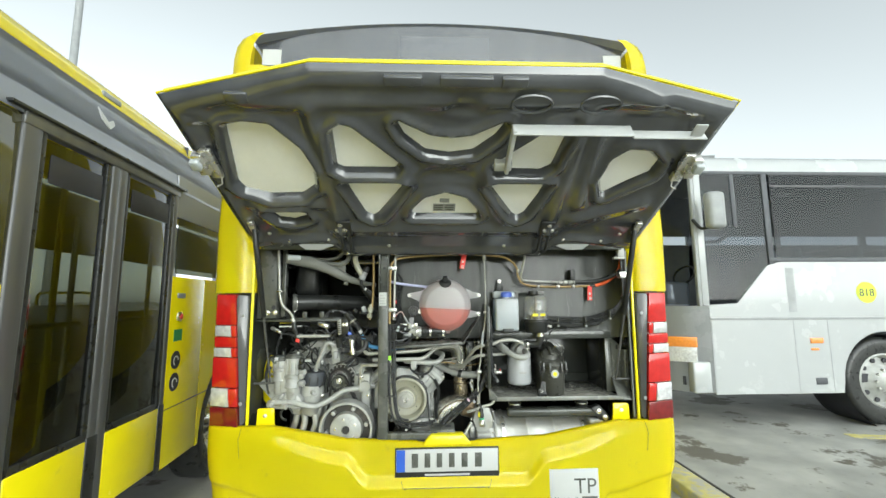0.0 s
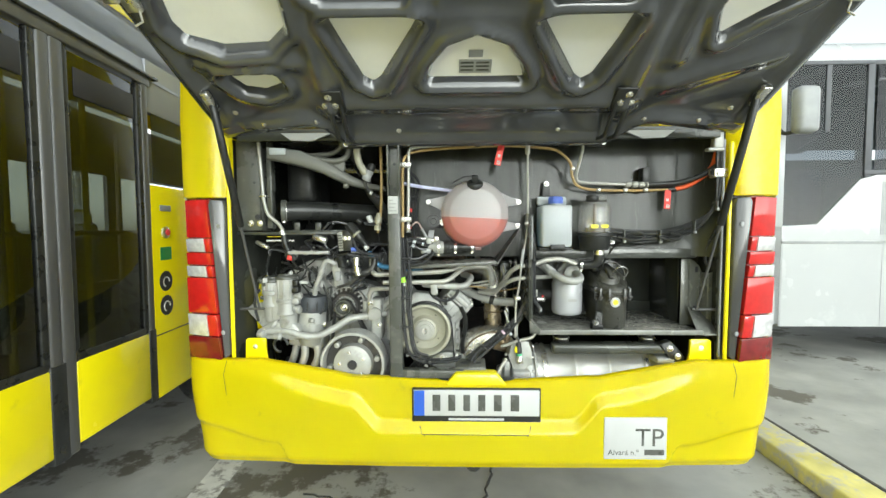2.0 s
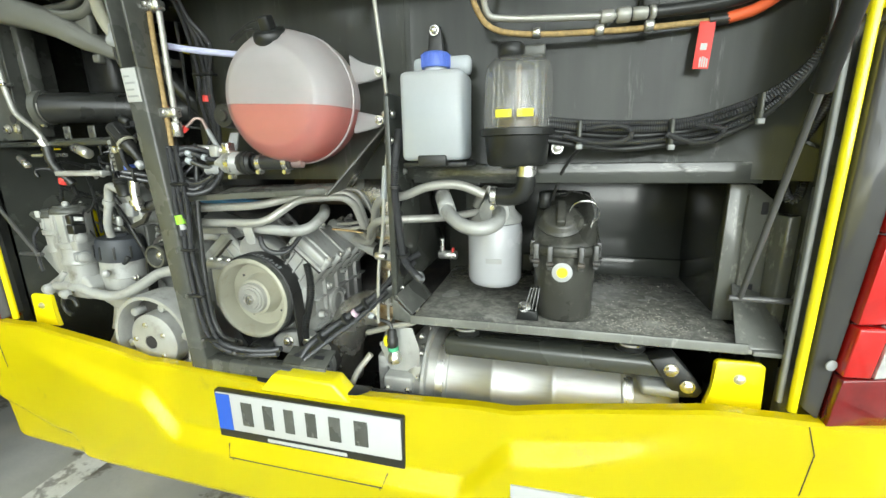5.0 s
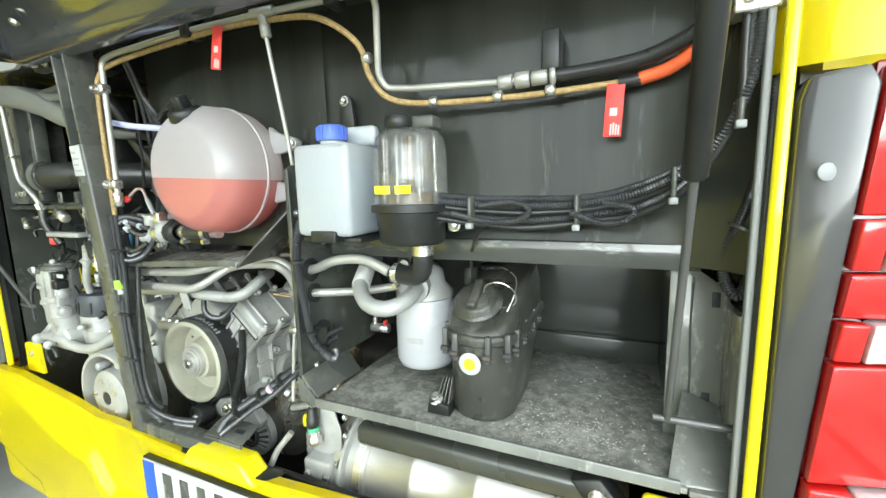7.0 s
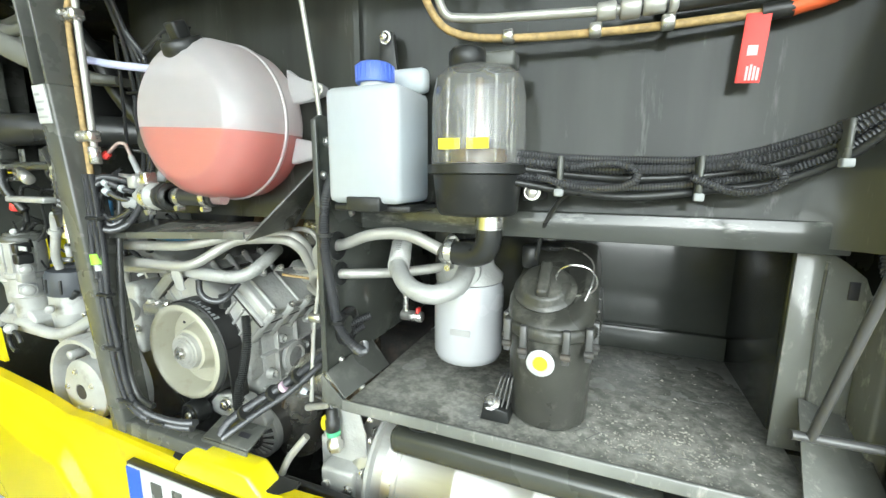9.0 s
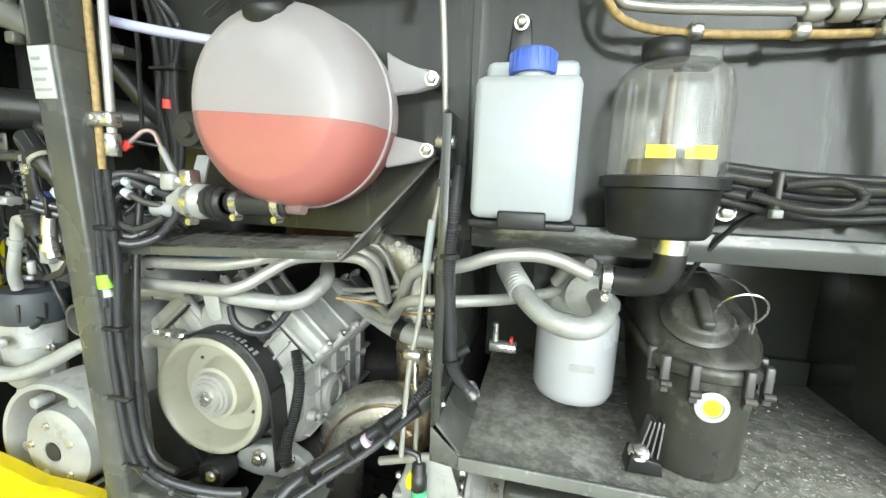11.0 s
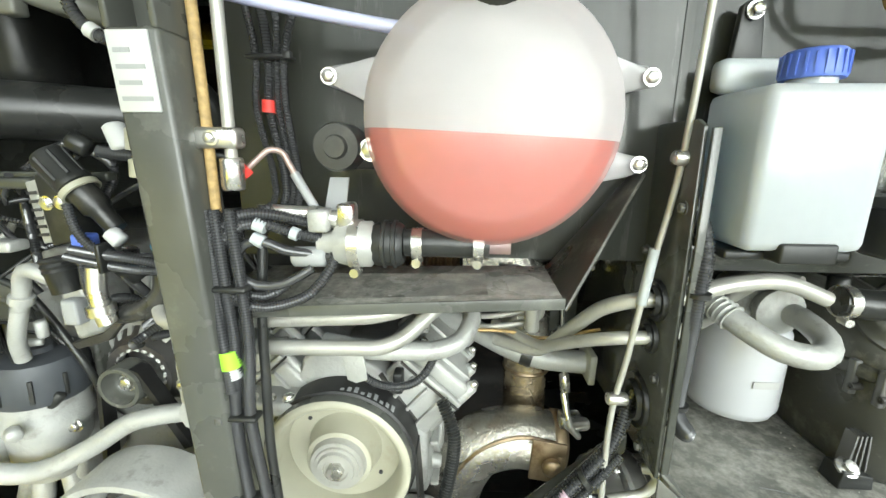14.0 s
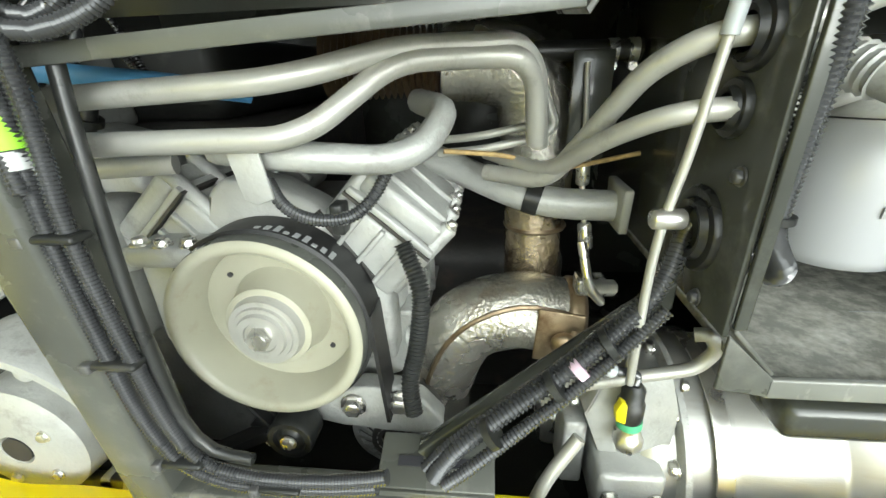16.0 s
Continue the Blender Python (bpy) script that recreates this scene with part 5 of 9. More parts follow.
for p, turn in (((0.105, -0.222, 1.775), 12), ((0.852, -0.108, 1.598), 3)):
    tg = thing("warning_tag", p, "small red tag with white print hanging from a line", "tag", "red tags")
    m = Matrix.Translation(p) @ Matrix.Rotation(radians(turn), 4, "Y")
    part("tag_sheet", box(B(), (-0.0135, -0.001, -0.078), (0.0135, 0.001, 0.005), 0.0005, m), TAG_RED, tg)
    b = B()
    box(b, (-0.006, -0.0016, -0.045), (0.005, -0.001, -0.033), 0, m)
    for k in range(4):
        box(b, (-0.004 + 0.004 * k, -0.0016, -0.075), (-0.0015 + 0.004 * k, -0.001, -0.056 - 0.002 * abs(k - 1)), 0, m)
    part("tag_print", b, WHITE_LABEL, tg)

# wiring along the right side
loom = thing("wiring_loom", (0.75, -0.15, 1.4), "bundle of black corrugated conduits strapped to the panel", "wiring")
random.seed(11)
for k, (r, rib) in enumerate(((0.0052, 0.0), (0.0068, 0.006), (0.0058, 0.0), (0.0085, 0.0072), (0.0062, 0.0055))):
    dz, dy = (k - 2) * 0.0125, random.uniform(-0.014, 0.002)
    pts = [(0.57, -0.185 + dy, 1.412 + dz * 0.8), (0.64, -0.165 + dy, 1.403 + dz * 0.9), (0.72, -0.14 + dy, 1.398 + dz), (0.82, -0.125 + dy, 1.404 + dz * 0.8), (0.9, -0.135 + dy, 1.422 + dz * 0.9), (0.96, -0.165 + dy, 1.46 + dz * 0.6), (1.0, -0.19 + dy, 1.53), (1.012 + 0.005 * (k - 2), -0.195 + dy, 1.62), (1.015 + 0.006 * (k - 2), -0.19 + dy, 1.8)]
    part("conduit", tube(B(), smooth_path(pts, 0.02), r, 9, rib), CONDUIT if rib else RUBBER, loom)
for pts in ([(0.6, -0.195, 1.4), (0.66, -0.19, 1.386), (0.71, -0.178, 1.388), (0.727, -0.17, 1.404), (0.7, -0.172, 1.418), (0.64, -0.18, 1.412)], [(0.79, -0.158, 1.4), (0.84, -0.158, 1.382), (0.875, -0.16, 1.388), (0.884, -0.16, 1.406), (0.84, -0.155, 1.415)]):
    part("spare_loop", tube(B(), smooth_path(pts, 0.012), 0.0062, 9, 0.0055), CONDUIT, loom)
for x, y, z, h in ((0.63, -0.192, 1.404, 0.024), (0.8, -0.155, 1.402, 0.026), (0.935, -0.172, 1.442, 0.024), (1.0, -0.215, 1.53, 0.016)):
    tie = part("cable_tie", box(B(), (x - 0.0035, y - 0.004, z - h), (x + 0.0035, y + 0.03, z + h), 0.003), GREY_STEEL, loom)
    part("tie_head", box(B(), (x - 0.006, y - 0.008, z - h - 0.006), (x + 0.006, y + 0.004, z - h + 0.004), 0.002), GREY_TRIM, tie)
part("hanging_loop", tube(B(), smooth_path([(1.03, -0.185, 1.8), (1.035, -0.185, 1.5), (1.03, -0.15, 1.41), (1.018, -0.13, 1.36), (1.012, -0.12, 1.31), (1.022, -0.12, 1.277), (1.036, -0.12, 1.274), (1.044, -0.12, 1.3), (1.044, -0.125, 1.38)], 0.015), 0.0095, 10, 0.007), CONDUIT, loom)
part("loop_tie", cyl(B(), (1.028, -0.14, 1.372), (1.03, -0.14, 1.376), 0.021, seg=14), GREY_STEEL, loom)
run("thin_cable", [(0.67, -0.15, 1.39), (0.63, -0.13, 1.37), (0.6, -0.1, 1.32), (0.585, -0.06, 1.26)], 0.0035, RUBBER, "thin black cable dropping to the separator", "cable", smooth=True)
brk = thing("side_bracket", (1.02, -0.19, 1.66), "zinc bracket fixed to the bay side", "bracket")
part("bracket_plate", box(B(), (0.985, -0.215, 1.645), (1.05, -0.17, 1.68), 0.003), ZINC, brk)
part("bracket_bolt", cyl(B(), (1.0, -0.225, 1.662), (1.0, -0.2, 1.662), 0.009, seg=6), ZINC, brk)
act = thing("lid_switch", (1.01, -0.19, 1.74), "small silver switch housing under the lid", "switch")
part("switch_body", prism(B(), [(0.98, -0.215, 1.765), (1.02, -0.215, 1.765), (1.02, -0.215, 1.83), (0.985, -0.215, 1.83)], (0, 0.03, 0), 0.004), CAST, act)
part("switch_foot", box(B(), (0.955, -0.22, 1.752), (1.02, -0.19, 1.765), 0.004), CAST, act)

# conduit by the post and behind the tank
pl = thing("post_wiring", (-0.3, -0.24, 1.1), "black corrugated conduits running down the post", "wiring")
for pts, r, rib in (([(-0.303, 1.4), (-0.299, 1.3), (-0.297, 1.236), (-0.306, 1.14), (-0.302, 1.05), (-0.293, 0.958), (-0.275, 0.905), (-0.245, 0.882), (-0.2, 0.872), (-0.12, 0.876), (-0.07, 0.885)], 0.0076, 0.0052),
                    ([(-0.286, 1.4), (-0.281, 1.3), (-0.28, 1.236), (-0.288, 1.145), (-0.28, 1.05), (-0.268, 0.95), (-0.25, 0.905), (-0.215, 0.888), (-0.16, 0.884), (-0.1, 0.89), (-0.06, 0.9)], 0.0076, 0.0052),
                    ([(-0.312, 1.4), (-0.31, 1.32), (-0.306, 1.24), (-0.303, 1.22)], 0.0066, 0.005)):
    part("conduit", tube(B(), smooth_path([(x, -0.245, z) for x, z in pts], 0.02), r, 10, rib), CONDUIT, pl)
part("black_cable", tube(B(), smooth_path([(-0.27, -0.2, 1.4), (-0.277, -0.215, 1.26), (-0.276, -0.222, 1.19), (-0.276, -0.228, 1.1), (-0.27, -0.234, 1.03), (-0.262, -0.236, 0.95), (-0.24, -0.236, 0.91), (-0.2, -0.236, 0.9)], 0.02), 0.0062, 9), RUBBER, pl, "smooth black cable")
for x, z in ((-0.294, 1.31), (-0.298, 1.145), (-0.292, 1.025), (-0.265, 0.905), (-0.17, 0.878)):
    tie = part("cable_tie", box(B(), (x - 0.022, -0.2555, z - 0.0035), (x + 0.022, -0.235, z + 0.0035), 0.003), BLACK_PLASTIC, pl)
    part("tie_head", box(B(), (x - 0.029, -0.258, z - 0.006), (x - 0.019, -0.248, z + 0.004), 0.002), GREY_FRAME, tie)
part("tie_band", cyl(B(), (-0.3035, -0.246, 1.212), (-0.3055, -0.246, 1.234), 0.0122), GREEN, pl, "bright green tape")
part("white_band", cyl(B(), (-0.3025, -0.246, 1.198), (-0.3035, -0.246, 1.211), 0.01), WHITE_LABEL, pl)
for pts, r, rib in (
        ([(-0.19, -0.215, 1.362), (-0.225, -0.228, 1.372), (-0.26, -0.236, 1.384), (-0.29, -0.24, 1.374), (-0.306, -0.243, 1.34), (-0.298, -0.243, 1.305), (-0.275, -0.24, 1.286), (-0.24, -0.238, 1.288), (-0.205, -0.234, 1.303), (-0.184, -0.226, 1.33), (-0.178, -0.222, 1.35)], 0.0068, 0.0055),
        ([(-0.2, -0.222, 1.345), (-0.235, -0.23, 1.352), (-0.262, -0.234, 1.364), (-0.286, -0.236, 1.352), (-0.29, -0.236, 1.326), (-0.268, -0.234, 1.31), (-0.235, -0.232, 1.313), (-0.205, -0.226, 1.33)], 0.0058, 0.0),
        ([(-0.185, -0.21, 1.372), (-0.235, -0.226, 1.39), (-0.28, -0.236, 1.392), (-0.31, -0.242, 1.362), (-0.313, -0.246, 1.31), (-0.308, -0.25, 1.25), (-0.303, -0.252, 1.18)], 0.0072, 0.0055),
        ([(-0.25, -0.22, 1.4), (-0.285, -0.226, 1.378), (-0.296, -0.23, 1.33), (-0.28, -0.23, 1.296), (-0.25, -0.228, 1.3), (-0.225, -0.222, 1.32)], 0.0062, 0.0055)):
    part("coiled_conduit", tube(B(), smooth_path(pts, 0.012), r, 9, rib), CONDUIT, pl)
for p, d in (((-0.257, -0.236, 1.381), (0.012, 0, -0.005)), ((-0.262, -0.234, 1.364), (0.012, 0, -0.006)), ((-0.222, -0.228, 1.371), (0.008, 0, -0.003))):
    part("white_collar", cyl(B(), V(p) - V(d) * 0.5, V(p) + V(d) * 0.5, 0.0074), WHITE_PLASTIC, pl)
bl = thing("back_wiring", (-0.26, -0.12, 1.5), "black conduits and wires clipped behind the tank", "wiring")
for side, r, bow in ((-0.016, 0.0052, 0.0), (-0.003, 0.0068, 0.004), (0.009, 0.0052, 0.012), (0.02, 0.0062, 0.026)):
    xs = (-0.365 + side * 0.5, -0.335 + side * 0.5, -0.307 + side * 0.6, -0.288 + side * 0.9 + bow, -0.277 + side, -0.281 + side * 1.1, -0.272 + side, -0.262 + side * 0.9, -0.27 + side)
    zs = (1.815, 1.76, 1.7, 1.64, 1.575, 1.515, 1.46, 1.41, 1.36)
    part("conduit", tube(B(), smooth_path([(x, -0.128 - 0.5 * abs(side) - 0.4 * max(0, 1.44 - z), z) for x, z in zip(xs, zs)], 0.02), r, 8, 0.0055), CONDUIT, bl)
part("red_band", cyl(B(), (-0.285, -0.13, 1.51), (-0.284, -0.13, 1.525), 0.0088), TAG_RED, bl, "red tape")
tie = part("cable_tie", box(B(), (-0.302, -0.149, 1.572), (-0.248, -0.12, 1.577), 0.002), BLACK_PLASTIC, bl)
part("tie_head", box(B(), (-0.252, -0.153, 1.57), (-0.243, -0.142, 1.579), 0.001), BLACK_PLASTIC, tie)
part("loose_lead", tube(B(), smooth_path([(-0.345, -0.13, 1.7), (-0.336, -0.135, 1.62), (-0.338, -0.135, 1.55), (-0.333, -0.14, 1.47)], 0.02), 0.0042, 8, 0.005), CONDUIT, bl)

dcn = run("divider_conduit", [(0.245, -0.15, 1.42), (0.25, -0.195, 1.36), (0.247, -0.2, 1.28), (0.25, -0.19, 1.2), (0.255, -0.18, 1.13), (0.28, -0.17, 1.09), (0.285, -0.15, 1.075), (0.275, -0.13, 1.08)], 0.0105, CONDUIT, "black corrugated conduit down the divider plate", "conduit", smooth=True, ribs=0.006)
for p in ((0.248, -0.201, 1.3), (0.254, -0.182, 1.14)):
    part("cable_tie", cyl(B(), V(p) - V((0, 0, 0.003)), V(p) + V((0, 0, 0.003)), 0.0135, seg=14), BLACK_PLASTIC, dcn)
# white filter with head
fil = thing("spin_on_filter", (0.444, 0.0, 1.03), "white spin-on filter below a cast aluminium head", "filter")
part("canister", lathe(B(), [(0, 0.0), (0.05, 0.0), (0.064, 0.006), (0.07, 0.02), (0.07, 0.15), (0.066, 0.158), (0.066, 0.165), (0, 0.165)], (0.444, 0, 1.03), (0, 0, 1), 36), FILTER_WHITE, fil, "white enamelled canister")
part("canister_print", box(B(), (0.43, -0.0712, 1.1), (0.47, -0.0697, 1.112)), GREY_INK, fil)
part("filter_head", lathe(B(), [(0, 0), (0.068, 0), (0.068, 0.012), (0.05, 0.03), (0.045, 0.06), (0.03, 0.075), (0, 0.075)], (0.444, 0.0, 1.197), (0, 0, 1), 24), CAST, fil)
part("head_flange", lathe(B(), [(0, -0.055), (0.02, -0.055), (0.036, -0.05), (0.036, -0.038), (0.028, -0.03), (0.028, 0.01), (0, 0.01)], (0.45, -0.02, 1.23), (0, 1, 0), 20), CAST, fil)
part("inlet_pipe", tube(B(), smooth_path([(0.3, 0.02, 1.275), (0.32, -0.06, 1.262), (0.35, -0.125, 1.235), (0.39, -0.16, 1.212), (0.435, -0.165, 1.206), (0.465, -0.135, 1.215), (0.465, -0.09, 1.228), (0.455, -0.04, 1.23)], 0.012), 0.0165, 14), CAST, fil)
part("ribbed_collar", tube(B(), [(0.318, -0.05, 1.264), (0.348, -0.122, 1.237)], 0.0205, 14, 0.012), CAST, fil)
part("upper_pipe", tube(B(), smooth_path([(0.4, -0.03, 1.24), (0.425, -0.06, 1.28), (0.445, -0.1, 1.285)], 0.012), 0.011, 12), PIPE, fil)
part("side_bracket", box(B(), (0.36, 0.02, 1.2), (0.4, 0.03, 1.34), 0.003), BLACK_SHEET, fil)
b = B()
cyl(b, (0.29, 0.0, 1.1), (0.34, 0.0, 1.1), 0.012, seg=8, bev=0.002)
cyl(b, (0.3, 0.0, 1.1), (0.3, 0.0, 1.145), 0.006, seg=8)
dv = thing("drain_valve", (0.31, 0.0, 1.1), "small brass and red drain valve on the divider", "valve")
part("valve_stem", b, ZINC, dv)
part("valve_handle", box(B(), (0.327, -0.008, 1.092), (0.333, 0.008, 1.12), 0.002), TAG_RED, dv)

# black separator box
sep = thing("oil_separator", (0.62, 0.0, 0.991), "black plastic oil separator box on the shelf", "separator")


def plan(cx, r, y0, y1, n=12):
    return [(cx + r * math.cos(a), y0 + r * math.sin(a)) for a in (math.pi + math.pi * k / n for k in range(n + 1))] + [(cx + r, y1), (cx - r, y1)]


def loft(bm, rings):
    rr = [[bm.verts.new(p) for p in ring] for ring in rings]
    n = len(rr[0])
    for a, b2 in zip(rr, rr[1:]):
        for i in range(n):
            bm.faces.new((a[i], a[(i + 1) % n], b2[(i + 1) % n], b2[i]))
    bm.faces.new(rr[0][::-1])
    bm.faces.new(rr[-1])
    return bm


def ring_at(r, z, grow=0.0, y0=-0.08, y1=0.13):
    return [(x, y, z) for x, y in plan(0.618, r + grow, y0, y1 + grow)]


part("separator_body", loft(B(), [ring_at(0.061, 0.991, 0, -0.08, 0.03), ring_at(0.065, 0.996, 0, -0.08, 0.032), ring_at(0.07, 1.14), ring_at(0.07, 1.148)]), DUSTY_PLASTIC, sep, "black moulded housing")
part("rim", loft(B(), [ring_at(0.07, 1.146, 0.006), ring_at(0.07, 1.150, 0.01), ring_at(0.07, 1.164, 0.01), ring_at(0.07, 1.168, 0.006)]), DUSTY_PLASTIC, sep)


def lid_ring(r, k):
    return [(x, y, 1.166 + k * (0.012 + 0.085 * ease(-0.15, 0.0, y))) for x, y in plan(0.618, r, -0.08, 0.13)]


part("separator_lid", loft(B(), [lid_ring(0.074, 0), lid_ring(0.072, 0.6), lid_ring(0.064, 0.95), lid_ring(0.05, 1.0)]), DUSTY_PLASTIC, sep, "sloping dusty lid")
ax = V((0, -0.55, 0.83)).normalized()
o = V((0.605, -0.085, 1.215))
scap = part("screw_cap", lathe(B(), [(0.05, -0.012), (0.052, 0), (0.044, 0.006), (0.042, 0.014), (0.036, 0.018), (0, 0.018)], o, ax, 26), DUSTY_PLASTIC, sep)
part("cap_bar", box(B(), (-0.01, -0.036, 0.014), (0.01, 0.036, 0.032), 0.005, Matrix.Translation(o) @ ax.to_track_quat("Z", "Y").to_matrix().to_4x4()), DUSTY_PLASTIC, scap)
part("wire_ring", tube(B(), [o + V((0.05, -0.01, 0.02)) + V((0.032 * math.cos(a), -0.02 * math.sin(a), 0.03 * math.sin(a))) for a in (2 * math.pi * k / 24 for k in range(25))], 0.0016, 6), ZINC, sep, "thin wire ring")
part("vent_plug", cyl(B(), (0.568, -0.02, 1.235), (0.568, -0.02, 1.275), 0.015, seg=12, bev=0.003), RUBBER, sep)
part("vent_disc", cyl(B(), (0.6, 0.03, 1.262), (0.6, 0.03, 1.272), 0.024, seg=18, bev=0.003), BLACK_PLASTIC, sep)
badge = part("badge", lathe(B(), [(0, 0), (0.021, 0), (0.022, 0.003), (0.014, 0.006), (0.014, 0.004), (0, 0.004)], (0.612, -0.152, 1.112), (0, -1, 0), 24), WHITE_LABEL, sep, "round white badge with yellow centre")
part("badge_centre", cyl(B(), (0.612, -0.155, 1.112), (0.612, -0.158, 1.112), 0.0115), YEL_LABEL, badge)
b2 = [(0.546, -0.1), (0.555, -0.135), (0.585, -0.158), (0.65, -0.158), (0.682, -0.135), (0.69, -0.1), (0.69, -0.03), (0.69, 0.05), (0.69, 0.12)]
for x, y in b2:
    c = part("clip", box(B(), (x - 0.006, y - 0.006, 1.118), (x + 0.005, y + 0.006, 1.172), 0.002), GREY_FRAME, sep)
    part("clip_loop", lathe(B(), [(0.003, -0.007), (0.0055, -0.007), (0.0055, 0.007), (0.003, 0.007)], (x, y - 0.007, 1.132), (1, 0, 0), 10, True), DARK_CAST, c)
ft = part("separator_foot", prism(B(), [(0.515, -0.15, 0.991), (0.565, -0.15, 0.991), (0.562, -0.15, 1.012), (0.52, -0.15, 1.02)], (0, 0.035, 0), 0.002), BLACK_PLASTIC, sep)
for k in range(4):
    part("foot_rib", prism(B(), [(0.53 + 0.009 * k, -0.14, 1.012), (0.5325 + 0.009 * k, -0.14, 1.012), (0.548 + 0.006 * k, -0.13, 1.065), (0.5455 + 0.006 * k, -0.13, 1.065)], (0, 0.02, 0)), GREY_FRAME, ft)
part("foot_bolt", lathe(B(), [(0, 0), (0.015, 0), (0.015, 0.004), (0.009, 0.006), (0.008, 0.012), (0, 0.014)], (0.532, -0.138, 1.018), (0, -0.6, 0.8), 14), ZINC, ft)
part("wire_lead", tube(B(), smooth_path([(0.6, 0.0, 1.268), (0.64, -0.02, 1.275), (0.675, -0.05, 1.262), (0.68, -0.08, 1.235), (0.67, -0.1, 1.205)]), 0.0014, 6), ZINC, sep, "thin steel wire")

# lines under the shelf: muffler, rail
muf = thing("muffler", (0.55, 0.03, 0.58), "stainless steel muffler drum below the shelf", "muffler")
mc = (0.2, 0.0, 0.735)
part("drum", lathe(B(), [(0, 0.0), (0.06, 0.0), (0.11, 0.01), (0.135, 0.03), (0.142, 0.05), (0.142, 0.12), (0.148, 0.122), (0.148, 0.138), (0.142, 0.14), (0.145, 0.25), (0.147, 0.252), (0.147, 0.262), (0.145, 0.264), (0.145, 0.4), (0.147, 0.402), (0.147, 0.412), (0.145, 0.414), (0.145, 0.56), (0.149, 0.562), (0.149, 0.578), (0.142, 0.58), (0.142, 0.66), (0.13, 0.68), (0.08, 0.7), (0, 0.7)], mc, (1, 0, 0), 48), MUFFLER, muf, "bright ribbed steel drum")
for x in (0.31, 0.765):
    part("clamp_band", lathe(B(), [(0.149, 0), (0.152, 0), (0.152, 0.02), (0.149, 0.02)], (x, 0.0, 0.735), (1, 0, 0), 48, True), ZINC, muf)
part("end_stub", cyl(B(), (0.12, 0.03, 0.72), (0.21, 0.03, 0.72), 0.05, seg=20, bev=0.004), ZINC, muf)
part("end_bracket", box(B(), (0.79, -0.17, 0.845), (0.87, -0.08, 0.87), 0.008), CAST, muf)
part("end_flange", lathe(B(), [(0.06, 0), (0.15, 0), (0.157, 0.004), (0.157, 0.012), (0.15, 0.015), (0.06, 0.015)], (0.268, 0.0, 0.735), (1, 0, 0), 48, True), CAST, muf, "pale steel end flange")
for k in range(5):
    a = 2.0 + 0.55 * k
    part("flange_bolt", bolt(B(), (0.266, -0.1 * math.sin(a) * 1.45, 0.735 - 0.148 * math.cos(a)), (-1, 0, 0), 0.008, 0.008), ZINC, muf)
rail = thing("mounting_rail", (0.6, -0.1, 0.87), "black channel rail between shelf and muffler", "rail")
part("channel", box(B(), (0.34, -0.16, 0.882), (0.86, -0.09, 0.928), 0.012), BLACK_SHEET, rail)
for x in (0.39, 0.77):
    part("rubber_mount", lathe(B(), [(0, 0), (0.03, 0), (0.034, 0.006), (0.026, 0.012), (0.034, 0.02), (0.03, 0.03), (0.024, 0.034), (0.024, 0.056), (0, 0.056)], (x, -0.11, 0.926), (0, 0, 1), 20), RUBBER, rail)
    part("mount_washer", cyl(B(), (x, -0.11, 0.945), (x, -0.11, 0.949), 0.036, seg=20), ZINC, rail)
strap = part("strap", prism(B(), [(0.8, -0.165, 0.93), (0.85, -0.165, 0.945), (0.885, -0.17, 0.905), (0.91, -0.17, 0.872), (0.9, -0.17, 0.855), (0.86, -0.17, 0.85), (0.845, -0.165, 0.875)], (0, 0.045, 0), 0.004), BLACK_PLASTIC, rail, "black strap bracket with bolts")
for p in ((0.845, -0.166, 0.912), (0.878, -0.171, 0.88)):
    part("strap_bolt", bolt(B(), p, (0, -1, 0), 0.011, 0.009), ZINC, strap)

sensor = thing("sensor_block", (0.2, -0.115, 0.8), "pale zinc sensor bracket with black plug and green ring", "sensor")
part("bracket_plate", prism(B(), [(0.174, -0.115, 0.927), (0.244, -0.115, 0.927), (0.262, -0.115, 0.87), (0.261, -0.115, 0.8), (0.176, -0.115, 0.8), (0.153, -0.115, 0.862)], (0, 0.005, 0), 0.0015), CAST, sensor, "bent pale steel plate")
part("bracket_side", prism(B(), [(0.153, -0.115, 0.862), (0.174, -0.115, 0.927), (0.172, -0.05, 0.93), (0.15, -0.05, 0.865)], (0.004, 0, 0), 0.001), CAST, sensor)
part("lower_block", box(B(), (0.17, -0.15, 0.72), (0.25, -0.06, 0.8), 0.008), CAST, sensor, "pale cast block")
part("cable_box", box(B(), (0.135, -0.1, 0.72), (0.165, -0.04, 0.83), 0.005), CAST, sensor)
part("sensor_nut", lathe(B(), [(0, 0), (0.015, 0), (0.017, 0.004), (0.017, 0.02), (0.012, 0.024), (0.012, 0.036), (0, 0.036)], (0.2, -0.135, 0.835), (0, 0, 1), 6), ZINC, sensor)
part("green_ring", cyl(B(), (0.198, -0.135, 0.87), (0.197, -0.135, 0.88), 0.0145, seg=18), mat("teal_green_plastic", (0.1, 0.42, 0.22), 0.45, var=0.1, scale=30), sensor)
part("plug", lathe(B(), [(0, 0), (0.014, 0), (0.015, 0.004), (0.015, 0.024), (0.0125, 0.026), (0.0125, 0.044), (0.008, 0.05), (0, 0.05)], (0.196, -0.135, 0.88), (0, 0, 1), 16), BLACK_PLASTIC, sensor)
